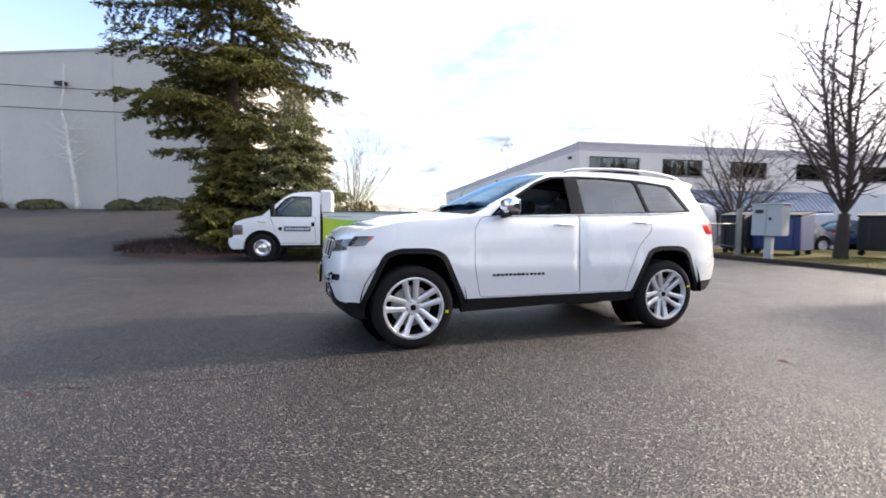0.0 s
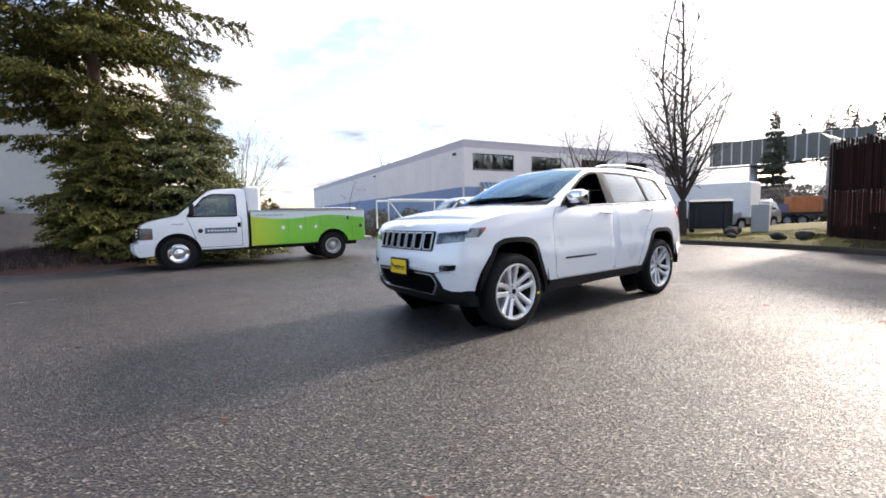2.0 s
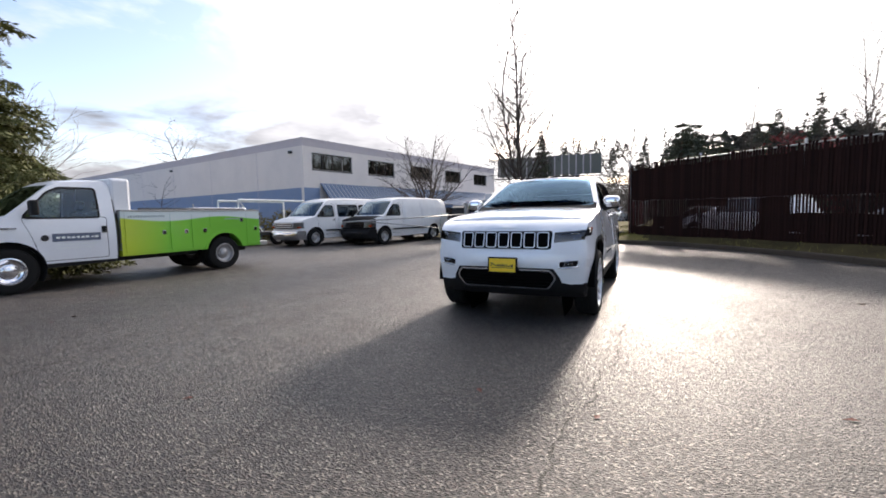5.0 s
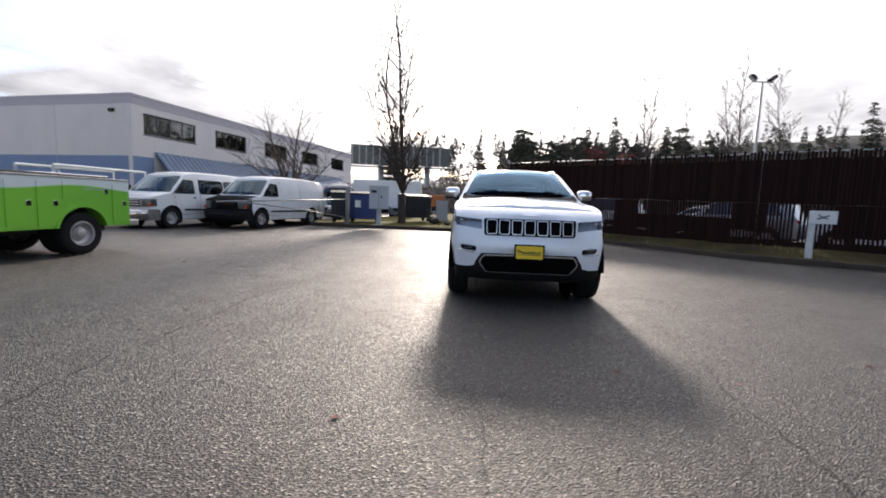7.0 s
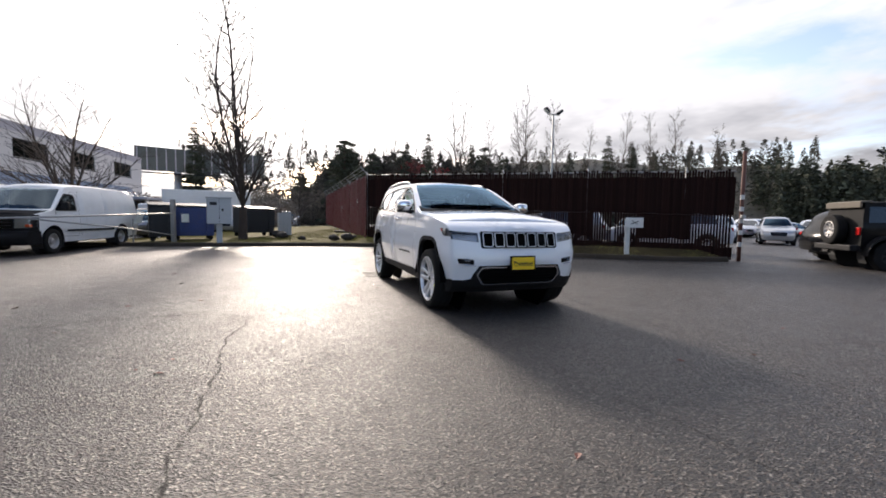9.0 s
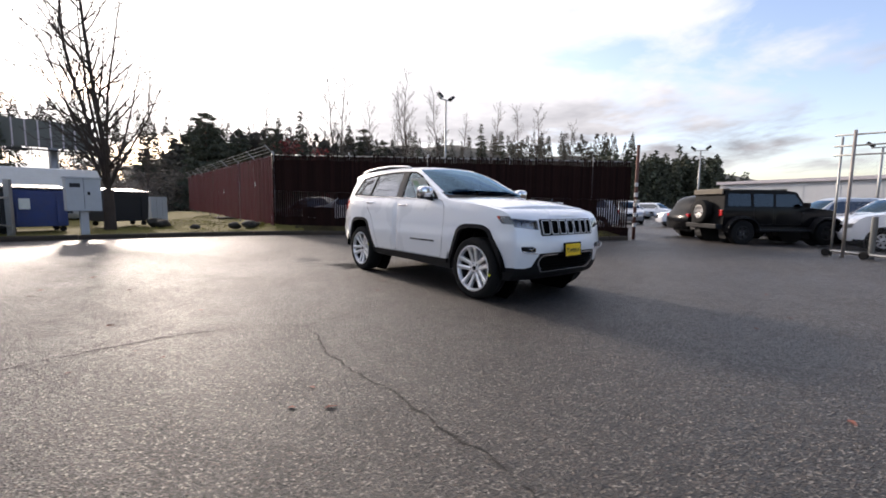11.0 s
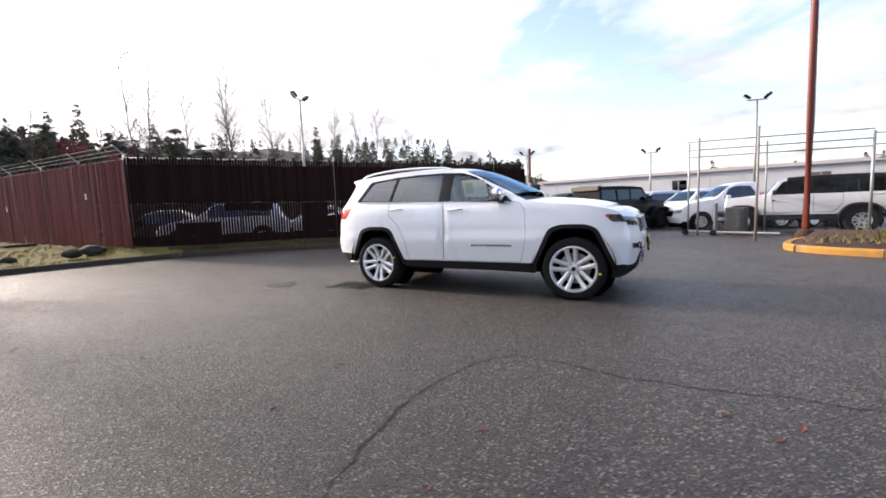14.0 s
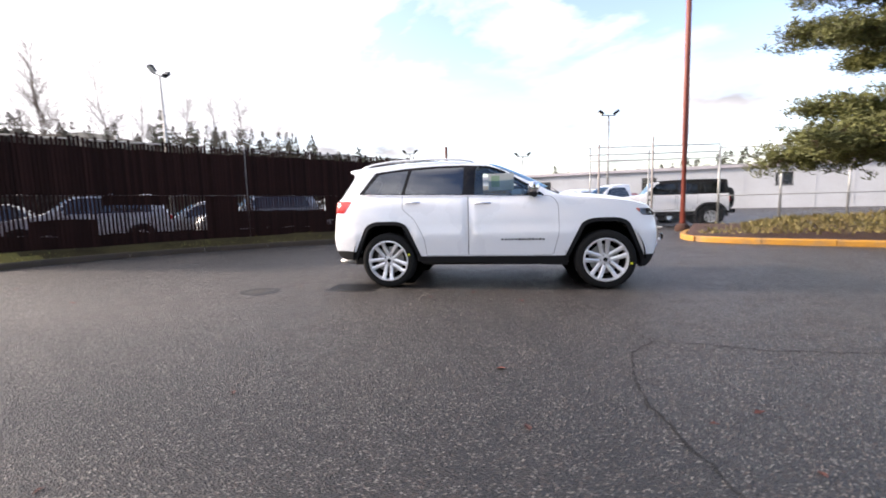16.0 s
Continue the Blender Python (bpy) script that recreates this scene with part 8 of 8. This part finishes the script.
for k, x, y, s in ((1, 52.96, -10.45, 0.7), (1, 51.69, -14.53, 0.77), (0, 50.58, -17.54, 0.77), (1, 49.47, -20.12, 0.74), (0, 47.57, -23.85, 0.64), (0, 54.05, 16.5, 0.63), (0, 47.47, 14.96, 0.7), (0, 47.7, 12.42, 0.57), (0, 47.82, 6.62, 0.84), (1, 47, -1.13, 0.77), (1, 46.01, -5.29, 0.77), (0, 52.8, 10.06, 0.7), (0, 50.77, 22.76, 0.61), (1, 49.45, 2.96, 0.7), (0, 55.18, 20.21, 0.65), (1, 42.86, 25.24, 0.7)):
    c = copy_thing(al[k], pose(x, y, 0, 0, 0, x * 33))
    c.scale = (s, s, s)

# wooded ridge and far tree belt
# no real haze here: its grey is mixed into the hillside colour
ridge_mat = mat("wooded hillside with haze in its colour", (0.085, 0.078, 0.062), 0.95, var=0.35, scale=.06, fine=.9, bump=.8, bscale=1.5)
rv, rf = [], []
az = np.linspace(radians(-64), radians(-146), 70)
for i, a in enumerate(az):
    u = i / 69
    top = 29 * (1 - .35 * u) * (math.sin(math.pi * min(max(u, .03), .97)) ** .35) + 2.5 * noise.noise((u * 9, 0, 5))
    for j, q in enumerate((0, .3, .6, .85, 1.0, 1.1)):
        d = 105 + 60 * q
        x, y = -math.sin(a) * d, math.cos(a) * d
        rv.append((x, y, -1 + top * math.sin(min(q, 1) * math.pi / 2) + 1.2 * noise.noise((x * .1, y * .1, 2)) * q))
    if i:
        for j in range(5):
            rf.append(((i - 1) * 6 + j, (i - 1) * 6 + j + 1, i * 6 + j + 1, i * 6 + j))
tagged(new("hillside", mesh("hillside", rv, rf, ridge_mat, True)), "hazy brown-green wooded hillside", "hill", kind="structure")


def wood(name, label, spots, material, seed, tall, n=150, size=.36):
    """Many small ragged far trees in one object."""
    rnd = np.random.RandomState(seed)
    V = []
    for x, y, z, h, w in spots:
        t = rnd.uniform(.02, 1, n)
        a = rnd.uniform(0, 6.28, n)
        R = w * ((1 - t) ** .8 if tall else np.sqrt(np.maximum(1 - (2 * t - 1.1) ** 2, .03))) * rnd.uniform(.3, 1.1, n)
        c = np.stack([x + R * np.cos(a), y + R * np.sin(a), z + h * t], 1)
        d = np.stack([np.cos(a), np.sin(a), np.full(n, -.35 if tall else .5)], 1) + rnd.normal(0, .4, (n, 3))
        d /= np.linalg.norm(d, axis=1)[:, None]
        s = np.cross(d, rnd.normal(0, 1, (n, 3)))
        s /= np.linalg.norm(s, axis=1)[:, None]
        L = (w * size * rnd.uniform(.5, 1.1, n))[:, None]
        V.append(np.stack([c - d * L * .3, c + s * L * .32, c + d * L, c - s * L * .32], 1).reshape(-1, 3))
        V.append(np.array([[x - .2, y, z - 1], [x + .2, y, z - 1], [x, y + .1, z + h]])[[0, 1, 2, 2]])
    V = np.concatenate(V)
    ob = new(name, mesh(name, V.tolist(), np.arange(len(V)).reshape(-1, 4).tolist(), material))
    return tagged(ob, label, "woods", kind="stuff")


rw = np.random.RandomState(5)
sp = []
for _ in range(230):
    a = radians(rw.uniform(-122, -140))
    d = rw.uniform(112, 150)
    h_ = rw.uniform(9, 17) * (1 if a > radians(-134) else .65)
    sp.append((-math.sin(a) * d, math.cos(a) * d, 0, h_, h_ * .17))
for _ in range(240):
    a = radians(rw.uniform(-124, -137))
    d = rw.uniform(108, 130)
    h_ = rw.uniform(9, 14.5)
    sp.append((-math.sin(a) * d, math.cos(a) * d, 0, h_, h_ * .20))
wood("conifer_wood", "far belt of dark conifers beyond the yard", sp, needle_far_haze, 3, True)
sp = []
for _ in range(330):
    a = radians(rw.uniform(-52, -128))
    q = rw.uniform(.1, 1)
    d = 105 + 60 * q
    sp.append((-math.sin(a) * d, math.cos(a) * d, 20 * math.sin(q * math.pi / 2), rw.uniform(4, 9), rw.uniform(1.2, 2.2)))
wood("hill_wood", "brown and green woods on the far hillside", sp, mat("mixed winter wood", (0.080, 0.075, 0.055), 0.9, vary=.5), 4, True)
sp = []
for _ in range(170):
    a = radians(rw.uniform(-54, -80))
    d = rw.uniform(52, 85)
    x, y = -math.sin(a) * d, math.cos(a) * d
    sp.append((x, y, 0, rw.uniform(2.5, 5.5), rw.uniform(1.2, 2.2)))
for _ in range(90):
    a = radians(rw.uniform(-49, -66))
    d = rw.uniform(44, 58)
    sp.append((-6 - math.sin(a) * d, 5 + math.cos(a) * d, 0, rw.uniform(1.6, 3.2), rw.uniform(1.2, 2.0)))
# the twig brown is lightened: haze before the thicket sits in its colour
wood("thicket", "brown thicket of leafless shrubs behind the office", [s for s in sp if s[1] > 21], mat("brown thicket twigs paled for haze", (0.20, 0.17, 0.135), 0.9, vary=.4), 6, False, 520, .15)
sp = []
for _ in range(230):
    a = radians(rw.uniform(-69, -98))
    d = rw.uniform(54, 74)
    h_ = rw.uniform(6.5, 10.5)
    sp.append((-1.5 - math.sin(a) * d, 5.5 + math.cos(a) * d, 0, h_, h_ * .24))
wood("evergreen_belt", "dense dark evergreens and brush behind the maroon fence", sp, mat("dark mixed evergreens", (0.060, 0.056, 0.042), 0.9, vary=.5), 11, True, 340, .24)
# added clump: a reddish lens flare put into shape and colour
sp = [(50.0 + rw.uniform(-2, 2), 10.7 + rw.uniform(-2.2, 2.2), 0, rw.uniform(6, 9.4), 1.7) for _ in range(9)]
wood("red_tree", "red leafy clump standing for a reddish lens flare", sp, mat("lens flare red as leaves", (0.26, 0.045, 0.04), 0.8, vary=.35), 12, False, 420, .18)
sp = []
for _ in range(130):
    a = radians(rw.uniform(-160, -205))
    d = rw.uniform(135, 175)
    h_ = rw.uniform(5, 12) + (4 if a < radians(-176) else 0)
    sp.append((-math.sin(a) * d, math.cos(a) * d, 0, h_, h_ * .2))
wood("low_wood", "low far woods behind the pale building", sp, needle_far_haze, 8, True)
# street furniture on the planted strip
box_grey = mat("pale grey enamelled steel", (0.42, 0.44, 0.45), 0.5, var=0.08, dirt=((0.28, 0.27, 0.25), 0.4, 3))
ub_ = thing("utility_box", "pale grey steel utility cabinet on a concrete post", "utility box", pose(9.4, 14.9, .12, 0, 0, -56))
part("cabinet", box(-.41, .41, -.25, .25, .72, 1.68, .02), box_grey, ub_)
part("lid", box(-.44, .44, -.28, .28, 1.68, 1.73, .015), box_grey, ub_)
part("door_line", box(-.005, .005, -.256, -.25, .78, 1.68), dark_metal, ub_)
part("latch", box(.08, .14, -.275, -.25, 1.2, 1.3, .005), gloss_black, ub_)
part("vent", box(-.32, -.08, -.256, -.25, 1.42, 1.54), dark_metal, ub_)
part("pedestal", box(-.10, .10, -.09, .09, -.1, .72, .01), box_grey, ub_)


def skip(m, w, d, h, material, label, lid):
    t = thing("dumpster", label, "dumpster", m)
    b = bmesh.new()
    vs = [b.verts.new(v) for v in ((-w / 2, -d / 2, .18), (w / 2, -d / 2, .18), (w / 2, d / 2, .18), (-w / 2, d / 2, .18), (-w / 2, -d / 2 - .12, h), (w / 2, -d / 2 - .12, h), (w / 2, d / 2, h + .12), (-w / 2, d / 2, h + .12))]
    for f in ((3, 2, 1, 0), (0, 1, 5, 4), (1, 2, 6, 5), (2, 3, 7, 6), (3, 0, 4, 7), (4, 5, 6, 7)):
        b.faces.new([vs[i] for i in f])
    bmesh.ops.bevel(b, geom=list(b.edges), offset=.02, segments=1, affect="EDGES")
    part("body", b, material, t)
    part("lid", mesh("lid", [(-w / 2 - .03, -d / 2 - .16, h + .02), (w / 2 + .03, -d / 2 - .16, h + .02), (w / 2 + .03, d / 2 + .03, h + .15), (-w / 2 - .03, d / 2 + .03, h + .15), (-w / 2 - .03, -d / 2 - .16, h + .07), (w / 2 + .03, -d / 2 - .16, h + .07), (w / 2 + .03, d / 2 + .03, h + .20), (-w / 2 - .03, d / 2 + .03, h + .20)],
                      [(3, 2, 1, 0), (4, 5, 6, 7), (0, 1, 5, 4), (1, 2, 6, 5), (2, 3, 7, 6), (3, 0, 4, 7)], lid), lid, t)
    for x in (-w / 3, w / 3):
        part("rib", box(x - .04, x + .04, -d / 2 - .13, -d / 2 - .06, .3, h - .1), material, t)
    if lid is not material:
        part("label", box(-w * .32, -w * .14, -d / 2 - .16, -d / 2 - .135, h * .55, h * .8), paper, t)
    for x in (-w / 2 + .12, w / 2 - .12):
        for y in (-d / 2 + .12, d / 2 - .12):
            part("caster", lathe([(.002, -.03), (.09, -.03), (.09, .03), (.002, .03)], 14), rubber, t, m=pose(x, y, .09))
    return t


blue_skip = mat("blue painted dumpster steel", (0.02, 0.045, 0.17), 0.5, var=0.15, dirt=((0.06, 0.06, 0.09), 0.4, 4))
dark_skip = mat("black dumpster plastic", (0.014, 0.016, 0.02), 0.55, var=0.15)
skip(pose(11.26, 17.17, .12, 0, 0, -52), 1.45, 1.2, 1.35, blue_skip, "blue steel dumpster with a pale label", dark_skip)
skip(pose(13.56, 15.69, .2, 0, 0, -40), 1.55, 1.0, 1.25, dark_skip, "black dumpster beside the bare tree", dark_skip)
skip(pose(9.96, 17.64, .12, 0, 0, -50), .8, .8, 1.35, dark_skip, "narrow black waste bin beside the blue dumpster", dark_skip)
wbx = thing("pallet_stack", "pale upright crate beside the black dumpster", "crate", pose(15.56, 15.07, .2, 0, 0, -56))
for k in range(3):
    part("board", box(-.3 + k * .21, -.11 + k * .21, -.25, -.22, 0, 1.15, .005), box_grey, wbx)
part("core", box(-.3, .32, -.22, .25, 0, 1.15, .01), box_grey, wbx)

# swing barrier beside the vans
bar_ = thing("barrier_gate", "grey steel pipe swing barrier beside the vans", "gate")
part("post", box(9.46, 9.6, 16.74, 16.88, 0, 1.75, .01), galv, bar_)
part("upper_pipe", tube([(2.75, 16.38, 1.0), (5.63, 16.22, 1.1), (9.48, 16.8, 1.22)], .025, 8), galv, bar_, smooth=True)
part("stay", tube([(3.47, 16.32, 1.02), (6.53, 16.31, .72), (9.48, 16.8, .38)], .02, 8), galv, bar_, smooth=True)
pap = thing("notice_board", "small white notice board leaning on a stake", "sign", pose(8.63, 17.71, .1, 0, 0, 20))
part("stake", tube([(0, 0, 0), (0, 0, .9)], .025, 8), galv, pap)
part("board", box(-.3, .3, -.03, .0, .75, 1.2, .005), paper, pap, m=pose(0, 0, 0, 12, 0, 0))

# frame trailer by the office
tr_ = thing("rack_trailer", "low trailer with a white pipe rack by the office", "trailer", pose(1.66, 22.19, 0, 0, 0, 18))
part("deck", box(-1.8, 1.8, -.8, .8, .45, .6, .02), dark_metal, tr_)
for x in (-1.7, 1.7):
    for y in (-.75, .75):
        part("upright", tube([(x, y, .6), (x, y, 2.0)], .04, 8), paper, tr_)
for y in (-.75, .75):
    part("top_rail", tube([(-1.7, y, 2.0), (1.7, y, 2.0)], .05, 8), paper, tr_)
part("brace", tube([(-1.7, -.75, 2.0), (-.6, -.75, .62)], .03, 8), paper, tr_)
for sg in (1, -1):
    add_wheel(tr_, 0, sg * .92, .33, .33, .19, .2, sg, "steel", steel_wheel)

# rocks on the lawn corner
stone = mat("dark mossy rock", (0.032, 0.028, 0.023), 0.9, var=0.4, bump=.6, bscale=12)
for k, (x, y, s) in enumerate(((11.75, 11.2, .22), (12.3, 10.8, .26), (12.7, 10.6, .18), (11.2, 12.4, .15), (13.4, 14.4, .30), (12.9, 14.0, .25))):
    b = bmesh.new()
    bmesh.ops.create_icosphere(b, subdivisions=3, radius=s)
    for v in b.verts:
        n_ = noise.noise(v.co * (3 / s * .4) + Vector((k * 5, 0, 0)))
        v.co *= 1 + .35 * n_
        v.co.z *= .6
    solid("rock", b, stone, "dark rough rock at the lawn edge", "rock", group="lawn rocks", m=pose(x, y, .22 + s * .3, 0, 0, k * 40), smooth=True)
mh = thing("concrete_lid", "flat concrete vault lid in the lawn", "vault lid", pose(20.5, 13.4, .22, 0, 0, 22))
part("slab", box(-.7, .7, -.5, .5, 0, .10, .02), concrete, mh)
part("handle", tube([(-.1, 0, .10), (-.1, 0, .14), (.1, 0, .14), (.1, 0, .10)], .012, 6), galv, mh)
st = thing("marker_stake", "small yellow marker stake beside the kerb", "stake", pose(11.2, 7.2, .12))
part("stake", box(-.015, .015, -.015, .015, 0, .42), tag_yellow, st)
